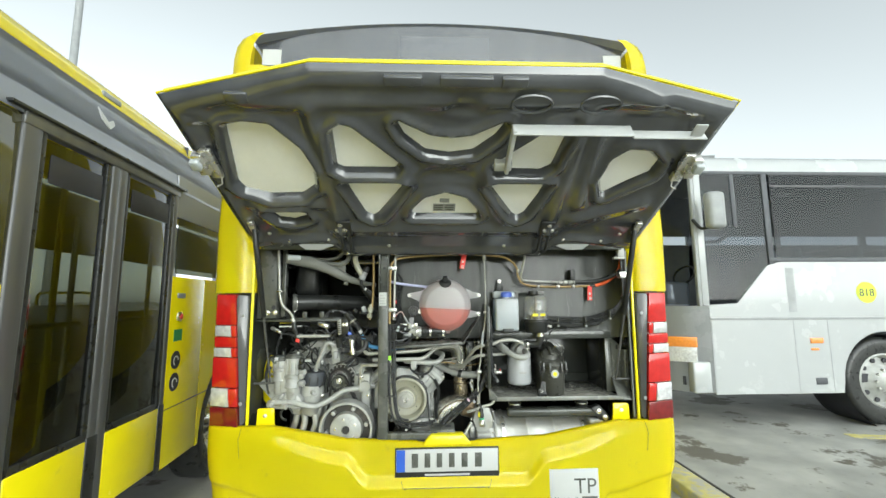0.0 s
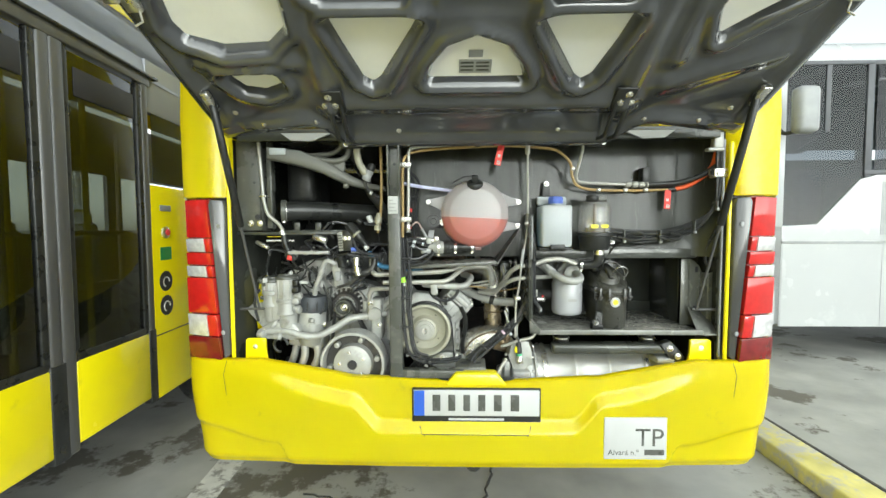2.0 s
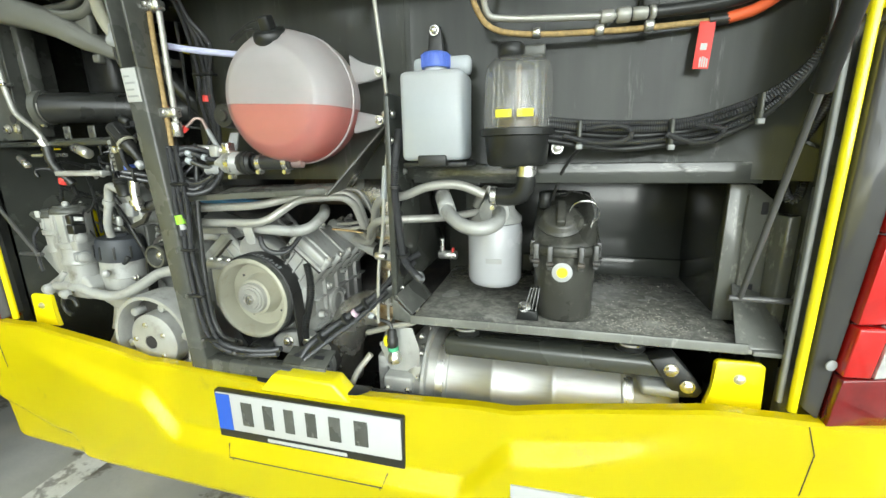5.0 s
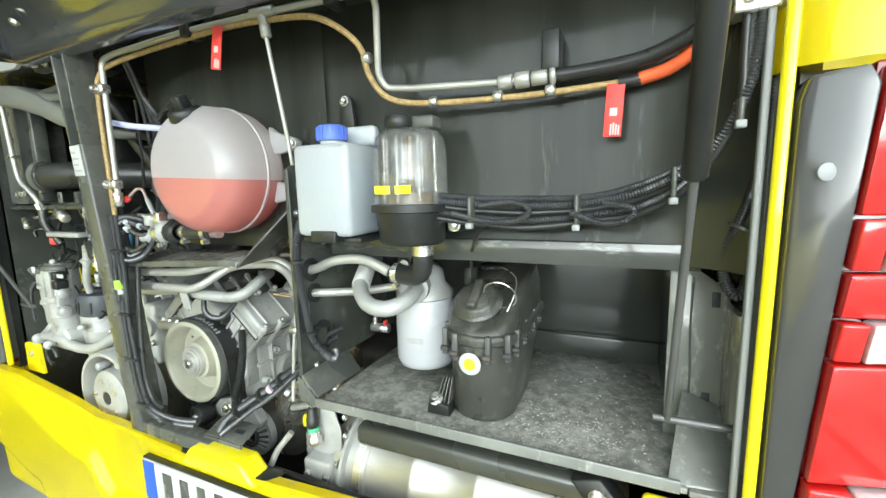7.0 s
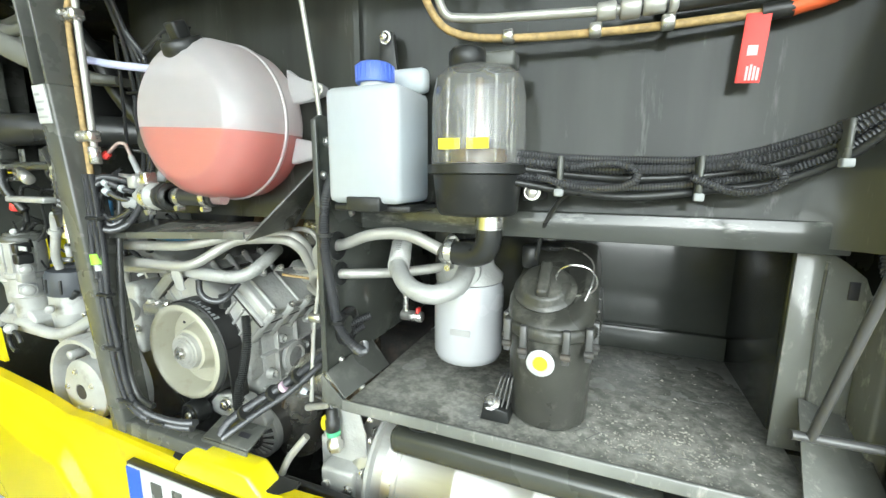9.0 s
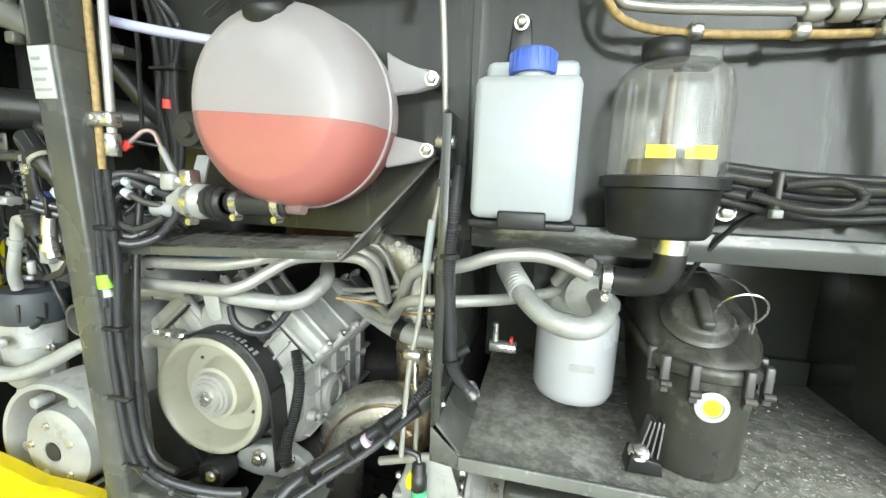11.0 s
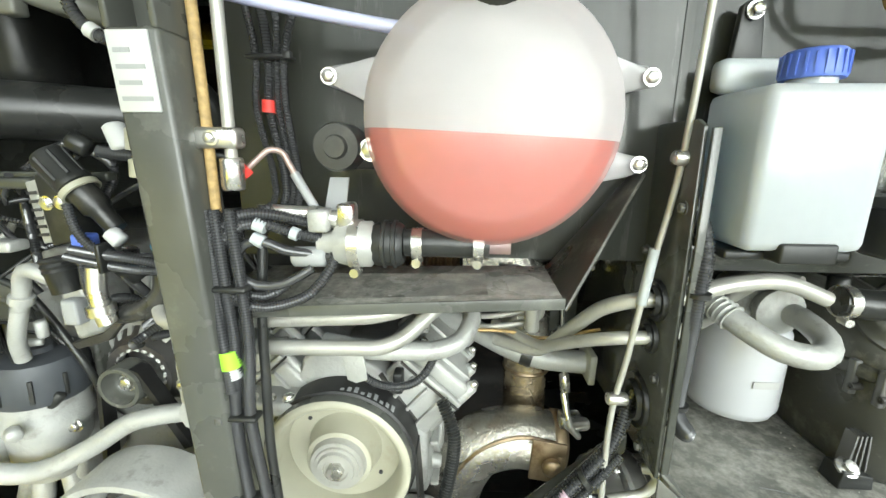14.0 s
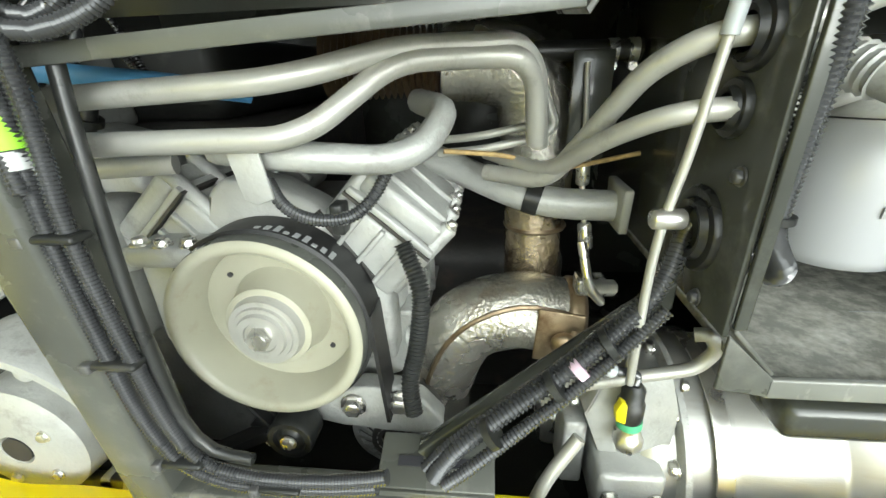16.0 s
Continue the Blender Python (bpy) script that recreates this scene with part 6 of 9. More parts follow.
part("yellow_clip", prism(B(), [(0.178, -0.148, 0.886), (0.187, -0.152, 0.886), (0.186, -0.152, 0.912), (0.181, -0.148, 0.914), (0.176, -0.148, 0.9)], (0, 0.01, 0), 0.001), YEL_LABEL, sensor)
part("plug_lead", tube(B(), smooth_path([(0.196, -0.135, 0.93), (0.194, -0.14, 0.945), (0.182, -0.15, 0.957), (0.166, -0.16, 0.967), (0.15, -0.168, 0.978)]), 0.0052, 9, 0.0045), CONDUIT, sensor)
part("lead_collar", cyl(B(), (0.158, -0.164, 0.971), (0.15, -0.168, 0.978), 0.0075), WHITE_PLASTIC, sensor)
part("return_pipe", tube(B(), bent_path([(0.12, -0.12, 0.905), (0.2, -0.13, 0.936), (0.258, -0.13, 0.95), (0.274, -0.13, 0.976), (0.262, -0.13, 0.994), (0.25, -0.125, 0.99)], 0.02), 0.0075, 10), PIPE, sensor)
part("tee_pipe", cyl(B(), (0.186, -0.13, 0.93), (0.19, -0.135, 1.02), 0.004, seg=8), PIPE, sensor)
part("lower_hose", tube(B(), smooth_path([(0.14, -0.15, 0.86), (0.1, -0.17, 0.8), (0.08, -0.18, 0.72), (0.11, -0.16, 0.65)]), 0.008, 10), PIPE, sensor)
for x, z in ((0.24, 0.765), (0.185, 0.765)):
    part("bolt", bolt(B(), (x, -0.151, z), (0, -1, 0), 0.008, 0.007), ZINC, sensor)
for p in ((0.264, -0.1, 0.9), (0.262, -0.1, 0.85), (0.148, -0.09, 0.86)):
    part("bolt", bolt(B(), p, (1 if p[0] > 0.2 else -1, -0.3, 0), 0.006, 0.007), ZINC, sensor)

dl = thing("diagonal_loom", (0.1, -0.16, 0.98), "black corrugated looms strapped along a diagonal bar", "wiring")
part("support_bar", prism(B(), [(0.215, -0.14, 1.06), (0.215, -0.14, 1.03), (-0.02, -0.2, 0.865), (-0.04, -0.2, 0.88)], (0, 0.02, 0), 0.002), BLACK_SHEET, dl)
part("conduit", tube(B(), smooth_path([(0.26, -0.08, 1.12), (0.225, -0.11, 1.1), (0.19, -0.15, 1.05), (0.12, -0.18, 0.99), (0.05, -0.2, 0.94), (0.0, -0.215, 0.9), (-0.02, -0.22, 0.87)], 0.015), 0.0095, 10, 0.0075), CONDUIT, dl)
part("conduit", tube(B(), smooth_path([(0.25, -0.09, 1.1), (0.2, -0.14, 1.06), (0.13, -0.165, 1.0), (0.06, -0.19, 0.95), (0.0, -0.205, 0.905), (-0.03, -0.21, 0.87)], 0.015), 0.0075, 10, 0.007), CONDUIT, dl)
part("conduit", tube(B(), smooth_path([(0.2, -0.16, 1.04), (0.13, -0.185, 0.975), (0.07, -0.205, 0.93), (0.02, -0.22, 0.89), (-0.01, -0.225, 0.865)], 0.015), 0.0075, 10, 0.0065), CONDUIT, dl)
for p in ((0.1, -0.19, 0.972), (0.04, -0.208, 0.925), (0.15, -0.172, 1.01)):
    part("cable_tie", cyl(B(), V(p) - V((0.004, 0, 0.003)), V(p) + V((0.002, 0, 0.0015)), 0.0165, seg=12), BLACK_PLASTIC, dl)
part("pink_tape", cyl(B(), (0.117, -0.184, 0.983), (0.124, -0.182, 0.989), 0.0112), mat("pale_pink_tape", (0.6, 0.45, 0.55), 0.6), dl)
fb = thing("foot_bracket", (-0.02, -0.22, 0.88), "dark slotted steel bracket above the bumper", "bracket")
part("bracket_plate", prism(B(), [(-0.085, -0.215, 0.838), (0.043, -0.215, 0.838), (0.043, -0.16, 0.858), (-0.085, -0.16, 0.858)], (0, 0, 0.006), 0.001), GREY_STEEL, fb)
part("bracket_skirt", box(B(), (-0.085, -0.219, 0.79), (0.043, -0.214, 0.842), 0.001), GREY_STEEL, fb)
for x in (-0.05, 0.01):
    part("slot", box(B(), (x - 0.016, -0.221, 0.812), (x + 0.016, -0.217, 0.82), 0.002), INK, fb)
    part("slot", prism(B(), [(x - 0.014, -0.195, 0.8525), (x + 0.014, -0.195, 0.8525), (x + 0.014, -0.185, 0.856), (x - 0.014, -0.185, 0.856)], (0, 0, 0.001)), INK, fb)

# ---- air-conditioning compressor ----
comp = thing("compressor", (-0.2, 0.05, 0.8), "cast aluminium V compressor with cream belt pulley", "compressor")
pcx = V((-0.222, -0.145, 0.982))
part("pulley", lathe(B(), [(0.117, 0.004), (0.113, 0.0), (0.106, 0.0), (0.101, 0.006), (0.094, 0.05), (0.062, 0.056), (0.058, 0.05), (0.052, 0.018), (0.048, 0.016), (0.0, 0.016)], pcx, (0, 1, 0), 56), CREAM, comp, "cream dished pulley")
part("pulley_back", lathe(B(), [(0.117, 0.004), (0.119, 0.012), (0.119, 0.02), (0.116, 0.075), (0.09, 0.08), (0.05, 0.09), (0, 0.09)], pcx, (0, 1, 0), 56), GREY_STEEL, comp)
part("hub", lathe(B(), [(0.045, 0.016), (0.042, 0.006), (0.036, 0.006), (0.035, 0.002), (0.03, 0.002), (0.028, -0.003), (0.02, -0.003), (0.019, 0.0), (0, 0.0)], pcx, (0, 1, 0), 36), PIPE, comp, "bright steel hub")
part("hub_bolt", lathe(B(), [(0, -0.012), (0.012, -0.012), (0.014, -0.009), (0.014, 0.002)], pcx, (0, 1, 0), 6), ZINC, comp)
part("belt", lathe(B(), [(0.1195, 0.018), (0.1235, 0.02), (0.1235, 0.064), (0.1195, 0.066)], pcx, (0, 1, 0), 56, True), STAIN_BELT, comp, "black ribbed belt")
for k in range(9):
    m = Matrix.Translation(pcx) @ Matrix.Rotation(radians(4 + 5 * k), 4, "Y")
    part("belt_print", box(B(), (-0.003, 0.024, 0.1233), (0.003, 0.024 + 0.006 + 0.004 * (k % 3), 0.1239), 0, m), GREY_TRIM, comp)
for a in (0.9, 2.4, 4.2, 5.6):
    part("pulley_hole", cyl(B(), pcx + V((0.076 * math.cos(a), 0.0515, 0.076 * math.sin(a))), pcx + V((0.076 * math.cos(a), 0.056, 0.076 * math.sin(a))), 0.0035, seg=10), INK, comp)
part("belt_run", prism(B(), [(-0.103, -0.125, 1.0), (-0.098, -0.125, 1.0), (-0.088, -0.125, 0.84), (-0.093, -0.125, 0.84)], (0, 0.044, 0)), STAIN_BELT, comp)
part("belt_run", prism(B(), [(-0.33, -0.125, 0.93), (-0.325, -0.125, 0.925), (-0.24, -0.125, 0.80), (-0.245, -0.125, 0.795)], (0, 0.044, 0)), STAIN_BELT, comp)
ip = part("idler_pulley", lathe(B(), [(0, -0.012), (0.012, -0.012), (0.014, -0.004), (0.026, -0.004), (0.028, 0.0), (0.028, 0.03), (0, 0.03)], (-0.262, -0.105, 0.79), (0, 1, 0), 26), BLACK_PLASTIC, comp, "small black idler pulley")
part("idler_bolt", bolt(B(), (-0.262, -0.117, 0.79), (0, -1, 0), 0.009, 0.007), ZINC, ip)
part("housing", box(B(), (-0.34, -0.05, 0.84), (-0.08, 0.28, 1.06), 0.025), CAST, comp, "rough cast housing")
part("front_cover", prism(B(), [(-0.33, -0.078, 0.9), (-0.335, -0.078, 1.03), (-0.3, -0.078, 1.07), (-0.292, -0.078, 1.13), (-0.27, -0.078, 1.148), (-0.21, -0.078, 1.142), (-0.165, -0.078, 1.118), (-0.12, -0.078, 1.08), (-0.085, -0.078, 1.04), (-0.085, -0.078, 0.9)], (0, 0.05, 0), 0.007), CAST, comp, "pale cast front cover")
part("cover_seam", box(B(), (-0.0035, -0.082, -0.075), (0.0035, -0.07, 0.03), 0.001, Matrix.Translation((-0.145, 0, 1.085)) @ Matrix.Rotation(radians(-35), 4, "Y")), DARK_CAST, comp)
for side, cx, rot in ((-1, -0.34, 42), (1, -0.105, 42)):
    m = Matrix.Translation((cx, 0.07, 1.065)) @ Matrix.Rotation(radians(side * rot), 4, "Y")
    hd = part("cylinder_head", box(B(), (-0.058, -0.15, -0.04), (0.058, 0.18, 0.034), 0.008, m), CAST, comp, "cast cylinder bank with bolted cover")
    part("gasket", box(B(), (-0.062, -0.153, 0.034), (0.062, 0.183, 0.0375), 0.0, m), DARK_CAST, hd)
    part("valve_plate", box(B(), (-0.061, -0.152, 0.0375), (0.061, 0.182, 0.046), 0.002, m), CAST, hd)
    part("head_cover", box(B(), (-0.055, -0.146, 0.046), (0.055, 0.176, 0.074), 0.007, m), CAST, hd)
    for k in range(4):
        part("cover_rib", box(B(), (-0.05, -0.125 + 0.08 * k, 0.072), (0.05, -0.117 + 0.08 * k, 0.08), 0.002, m), CAST, hd)
    for px in (-0.056, 0.056):
        for k in range(6):
            q = V((px, -0.135 + 0.06 * k, 0.0))
            part("bolt_column", cyl(B(), m @ (q + V((0, 0, -0.03))), m @ (q + V((0, 0, 0.079))), 0.0105, seg=10, bev=0.002), CAST, hd)
            part("head_bolt", bolt(B(), m @ (q + V((0, 0, 0.079))), m.to_3x3() @ V((0, 0, 1)), 0.006, 0.007), ZINC, hd)
    for px in (-0.03, 0.0, 0.03):
        part("front_rib", box(B(), (px - 0.003, -0.157, -0.03), (px + 0.003, -0.148, 0.03), 0.0015, m), CAST, hd)
part("front_bracket", prism(B(), [(-0.205, -0.1, 0.835), (-0.18, -0.1, 0.862), (-0.13, -0.1, 0.872), (-0.085, -0.1, 0.874), (-0.05, -0.1, 0.856), (-0.022, -0.1, 0.82), (-0.03, -0.1, 0.8), (-0.06, -0.1, 0.793), (-0.1, -0.1, 0.805), (-0.16, -0.1, 0.8), (-0.2, -0.1, 0.81)], (0, 0.03, 0), 0.006), CAST, comp, "rounded cast mounting arm")
for p in ((-0.143, -0.102, 0.845), (-0.08, -0.102, 0.855)):
    part("bracket_bolt", bolt(B(), p, (0, -1, 0), 0.013, 0.012), ZINC, comp)
part("side_foot", box(B(), (-0.4, -0.09, 0.92), (-0.33, 0.12, 1.055), 0.012), CAST, comp, "pale cast side block")
neck = part("oil_neck", box(B(), (-0.375, -0.13, 1.057), (-0.285, -0.04, 1.082), 0.008), CAST, comp)
for x, y in ((-0.36, -0.115), (-0.33, -0.118), (-0.3, -0.115)):
    part("neck_bolt", bolt(B(), (x, y, 1.082), (0, 0, 1), 0.008, 0.008), ZINC, neck)
for k, (y, z, r) in enumerate(((-0.02, 0.9, 0.013), (0.04, 0.87, 0.01), (0.1, 0.93, 0.016), (0.17, 0.88, 0.011), (0.22, 0.95, 0.012), (0.02, 0.98, 0.012), (0.12, 1.0, 0.01), (-0.03, 1.03, 0.01))):
    part("side_boss", lathe(B(), [(0, 0), (r * 1.15, 0), (r, 0.004), (r, 0.014), (r * 0.7, 0.017), (r * 0.45, 0.01), (0, 0.01)], (-0.081, y, z), (1, 0, 0), 14), CAST, comp)
for y0, z0, y1, z1 in ((-0.045, 0.95, 0.27, 0.958), (-0.045, 1.01, 0.2, 1.017), (-0.045, 0.865, 0.27, 0.872), (0.0, 0.87, 0.007, 1.02), (0.07, 0.87, 0.077, 1.05), (0.14, 0.87, 0.147, 1.05), (0.2, 0.87, 0.207, 1.02)):
    part("side_rib", box(B(), (-0.084, y0, z0), (-0.068, y1, z1), 0.003), CAST, comp)
part("side_cover", lathe(B(), [(0, 0), (0.04, 0), (0.044, 0.004), (0.042, 0.014), (0.03, 0.018), (0.026, 0.012), (0, 0.012)], (-0.08, 0.06, 0.915), (1, 0, 0), 24), CAST, comp)
part("head_lead", tube(B(), smooth_path([(-0.2, -0.1, 1.15), (-0.18, -0.115, 1.128), (-0.15, -0.12, 1.115), (-0.11, -0.12, 1.117), (-0.085, -0.115, 1.135), (-0.07, -0.1, 1.16)], 0.01), 0.0075, 10, 0.006), CONDUIT, comp)
part("lead_clip", box(B(), (-0.137, -0.105, 1.09), (-0.122, -0.08, 1.125), 0.003), BLACK_PLASTIC, comp)
gen = thing("auxiliary_generator", (-0.1, -0.05, 0.7), "vented cast generator below the compressor", "generator")
gc = V((-0.1, -0.075, 0.752))
part("generator_case", lathe(B(), [(0.02, 0), (0.034, -0.004), (0.036, 0.004), (0.062, 0.02), (0.066, 0.04), (0.066, 0.13), (0, 0.13)], gc, (0, 1, 0), 32), DARK_CAST, gen)
for k in range(18):
    m = Matrix.Translation(gc) @ Matrix.Rotation(2 * math.pi * k / 18, 4, "Y")
    part("vane", prism(B(), [m @ V((-0.003, -0.003, 0.026)), m @ V((0.003, -0.003, 0.026)), m @ V((0.004, 0.014, 0.066)), m @ V((-0.004, 0.014, 0.066))], m.to_3x3() @ V((0, 0.015, 0)), 0.001), CAST, gen)
part("front_ring", lathe(B(), [(0.06, 0.012), (0.069, 0.014), (0.069, 0.035), (0.06, 0.035)], gc, (0, 1, 0), 32, True), CAST, gen)
part("drive_belt", prism(B(), [(-0.386, -0.13, 0.744), (-0.38, -0.13, 0.735), (-0.236, -0.13, 0.812), (-0.242, -0.13, 0.824)], (0, 0.03, 0)), STAIN_BELT, gen, "flat black drive belt")
tens = thing("belt_tensioner", (-0.22, -0.13, 0.8), "small black belt tensioner roller", "tensioner")
part("roller", lathe(B(), [(0, 0.002), (0.012, 0.002), (0.014, 0.006), (0.02, 0.008), (0.022, 0.002), (0.029, 0.002), (0.031, 0.006), (0.031, 0.04), (0, 0.04)], (-0.218, -0.15, 0.822), (0, 1, 0), 26), BLACK_PLASTIC, tens)
part("roller_bolt", bolt(B(), (-0.218, -0.149, 0.822), (0, -1, 0), 0.008, 0.006), ZINC, tens)
part("tensioner_arm", prism(B(), [(-0.3, -0.11, 0.8), (-0.24, -0.11, 0.8), (-0.19, -0.11, 0.86), (-0.24, -0.11, 0.87)], (0, 0.02, 0), 0.003), BLACK_PLASTIC, tens)
run("side_lead", [(-0.06, -0.1, 1.08), (-0.04, -0.12, 1.03), (-0.045, -0.13, 0.97), (-0.055, -0.14, 0.92), (-0.05, -0.15, 0.88)], 0.011, RUBBER, "black ribbed lead beside the compressor", "cable", smooth=True, ribs=0.007)

# ---- exhaust ----
ex = thing("exhaust_elbow", (0.05, 0.05, 0.75), "heat-shielded exhaust elbow with flange clamp", "exhaust")
part("elbow_shield", tube(B(), smooth_path([(-0.06, 0.06, 0.66), (-0.045, 0.05, 0.78), (0.0, 0.05, 0.875), (0.08, 0.05, 0.905), (0.15, 0.05, 0.895)], 0.015), 0.06, 24), HEATSHIELD, ex, "embossed silver heat shield")
part("elbow_seam", tube(B(), smooth_path([(-0.08, -0.008, 0.7), (-0.05, -0.008, 0.83), (0.0, -0.004, 0.905), (0.08, 0.0, 0.94), (0.15, 0.0, 0.93)], 0.02), 0.004, 6), RUSTY, ex)
part("elbow_flange", lathe(B(), [(0, 0), (0.058, 0), (0.064, 0.006), (0.064, 0.02), (0.052, 0.03), (0, 0.03)], (0.145, 0.05, 0.896), (1, 0, -0.1), 28), RUSTY, ex)
part("flange_plate", prism(B(), [(0.1, -0.012, 0.86), (0.165, -0.012, 0.85), (0.17, -0.012, 0.935), (0.105, -0.012, 0.945)], (0, 0.005, 0), 0.002), RUSTY, ex)
part("flange_boss", cyl(B(), (0.14, -0.014, 0.895), (0.14, -0.03, 0.895), 0.018, seg=12, bev=0.004), RUSTY, ex)
dp = thing("exhaust_downpipe", (0.105, 0.13, 0.9), "stained steel downpipe with silver shield", "exhaust")
part("downpipe", cyl(B(), (0.108, 0.13, 0.85), (0.104, 0.13, 1.1), 0.045, seg=24), STAINED_SHIELD, dp)
part("pipe_seam", tube(B(), [(0.108 + 0.046 * math.cos(a), 0.13 + 0.046 * math.sin(a), 1.02) for a in (2 * math.pi * k / 24 for k in range(25))], 0.004, 6), RUSTY, dp)
part("upper_shield", tube(B(), smooth_path([(0.104, 0.13, 1.06), (0.103, 0.13, 1.17), (0.085, 0.13, 1.235), (0.03, 0.13, 1.26), (-0.03, 0.13, 1.265)], 0.015), 0.055, 24), HEATSHIELD, dp, "embossed silver heat shield")
part("bellows", tube(B(), [(-0.04, 0.13, 1.265), (-0.2, 0.12, 1.265)], 0.05, 22, 0.014), RUSTY, dp, "bronze flexible bellows")
fp = thing("flanged_pipe", (0.1, 0.05, 1.1), "grey pipe with black sleeve bolted to the divider", "pipe")
part("pipe_tube", tube(B(), smooth_path([(-0.1, 0.12, 1.15), (-0.03, 0.1, 1.125), (0.06, 0.06, 1.095), (0.12, 0.045, 1.082), (0.2, 0.04, 1.078)], 0.015), 0.021, 16), CAST, fp)
part("black_sleeve", cyl(B(), (0.085, 0.052, 1.089), (0.105, 0.047, 1.084), 0.0235), RUBBER, fp)
part("flange", prism(B(), [(0.2, 0.005, 1.05), (0.2, 0.075, 1.05), (0.2, 0.08, 1.11), (0.2, 0.0, 1.11)], (0.012, 0, 0), 0.003), CAST, fp)
bpipe = run("black_pipe", [(0.0, 0.1, 1.27), (0.1, 0.1, 1.271), (0.226, 0.1, 1.268)], 0.013, BLACK_PLASTIC, "black pipe with zinc clamps below the tray", seg=14)
for x in (0.19, 0.215):
    clamp_ring(bpipe, (x, 0.1, 1.268), (1, 0, 0), 0.0132)
for k in range(2):
    o = 0.014 * k
    run("thin_steel_tube", [(0.03, -0.03 + o, 1.279), (0.066, -0.02 + o, 1.279 - o * 0.5), (0.082, -0.01 + o, 1.255), (0.11 - o * 0.6, 0.0 + o, 1.19), (0.095, 0.0 + o, 1.176 + o), (0.02, 0.0 + o, 1.162 + o), (-0.03, 0.02 + o, 1.155 + o)], 0.0052, PIPE, "thin steel tube bent into a hairpin", bend=0.02, group="thin steel tubes")
lk = thing("control_linkage", (0.16, 0.05, 1.0), "thin jointed rod linkage beside the divider", "linkage")
part("link_rod", cyl(B(), (0.15, 0.05, 1.256), (0.158, 0.05, 1.14), 0.0035, seg=8), PIPE, lk)
part("link_rod", cyl(B(), (0.158, 0.05, 1.11), (0.172, 0.02, 0.985), 0.004, seg=8), PIPE, lk)
part("link_joint", cyl(B(), (0.157, 0.05, 1.145), (0.159, 0.05, 1.105), 0.009, seg=10, bev=0.002), ZINC, lk)
part("link_joint", cyl(B(), (0.164, 0.035, 1.055), (0.168, 0.03, 1.02), 0.01, seg=6, bev=0.002), ZINC, lk)
part("link_fork", box(B(), (0.155, 0.0, 0.96), (0.195, 0.03, 0.985), 0.004), ZINC, lk)
part("link_plate", box(B(), (0.135, 0.06, 1.13), (0.185, 0.064, 1.27), 0.002), BLACK_SHEET, lk)
run("capillary_line", [(-0.02, -0.02, 1.165), (0.05, 0.0, 1.155), (0.12, 0.02, 1.135), (0.22, 0.03, 1.15)], 0.003, TAN, "thin tan capillary line", smooth=True)
b = B()
tube(b, smooth_path([(0.15, -0.02, 1.05), (0.16, -0.04, 1.0), (0.18, -0.03, 0.97)]), 0.006, 8)
cyl(b, (0.165, -0.02, 0.985), (0.2, 0.0, 0.975), 0.012, seg=8)
pr = thing("probe_fitting", (0.16, -0.03, 1.0), "small zinc probe fitting on the exhaust", "fitting")
part("probe", b, ZINC, pr)

# ---- engine: damper, alternator, filters ----
eng = thing("engine_block", (-0.6, 0.4, 0.5), "dark iron engine block deep in the bay", "engine")
part("crankcase", box(B(), (-0.95, 0.16, 0.45), (-0.36, 0.85, 1.18), 0.03), DARK_CAST, eng)
part("timing_cover", prism(B(), [(-0.75, 0.02, 0.6), (-0.4, 0.02, 0.6), (-0.4, 0.02, 1.0), (-0.47, 0.02, 1.16), (-0.62, 0.02, 1.2), (-0.75, 0.02, 1.0)], (0, 0.15, 0), 0.02), CAST, eng, "grey cast timing cover")
part("rocker_cover", box(B(), (-0.9, 0.2, 1.18), (-0.42, 0.8, 1.32), 0.03), BLACK_PLASTIC, eng)
part("sump", box(B(), (-0.9, 0.1, 0.34), (0.1, 0.8, 0.5), 0.03), DARK_CAST, eng)
part("gearbox", box(B(), (-0.3, 0.3, 0.5), (0.2, 0.9, 0.9), 0.04), DARK_CAST, eng)
dc = V((-0.535, -0.2, 0.845))
damper = thing("crank_damper", (-0.535, -0.1, 0.7), "large grey crank pulley with drilled hub", "pulley")
part("outer_ring", lathe(B(), [(0.143, 0.006), (0.14, 0), (0.13, 0), (0.127, 0.01), (0.127, 0.085), (0.143, 0.085)], dc, (0, 1, 0), 56, True), CAST, damper, "bright grey ring")
part("back_web", lathe(B(), [(0.13, 0.05), (0.06, 0.045), (0, 0.045)], dc, (0, 1, 0), 40), DARK_CAST, damper)
part("hub_disc", lathe(B(), [(0.018, 0.01), (0.022, -0.004), (0.07, -0.002), (0.083, 0.006), (0.086, 0.05), (0, 0.05)], dc, (0, 1, 0), 40), CAST, damper, "dusty hub disc")
part("hub_hole", cyl(B(), dc + V((0, -0.004, 0)), dc + V((0, 0.02, 0)), 0.019, seg=16), INK, damper)
for k in range(5):
    a = 2 * math.pi * k / 5 + 0.5
    part("hub_bolt", bolt(B(), dc + V((0.055 * math.cos(a), -0.003, 0.055 * math.sin(a))), (0, -1, 0), 0.006, 0.005), ZINC, damper)
for k in range(6):
    a = 2 * math.pi * k / 6 + 0.2
    u = V((math.cos(a), 0, math.sin(a)))
    part("ring_boss", cyl(B(), dc + u * 0.107 + V((0, 0.015, 0)), dc + u * 0.107 + V((0, 0.05, 0)), 0.012, seg=12, bev=0.002), CAST, damper)
alt = thing("alternator", (-0.6, 0.02, 0.99), "finned cast alternator with black belt pulley", "alternator")
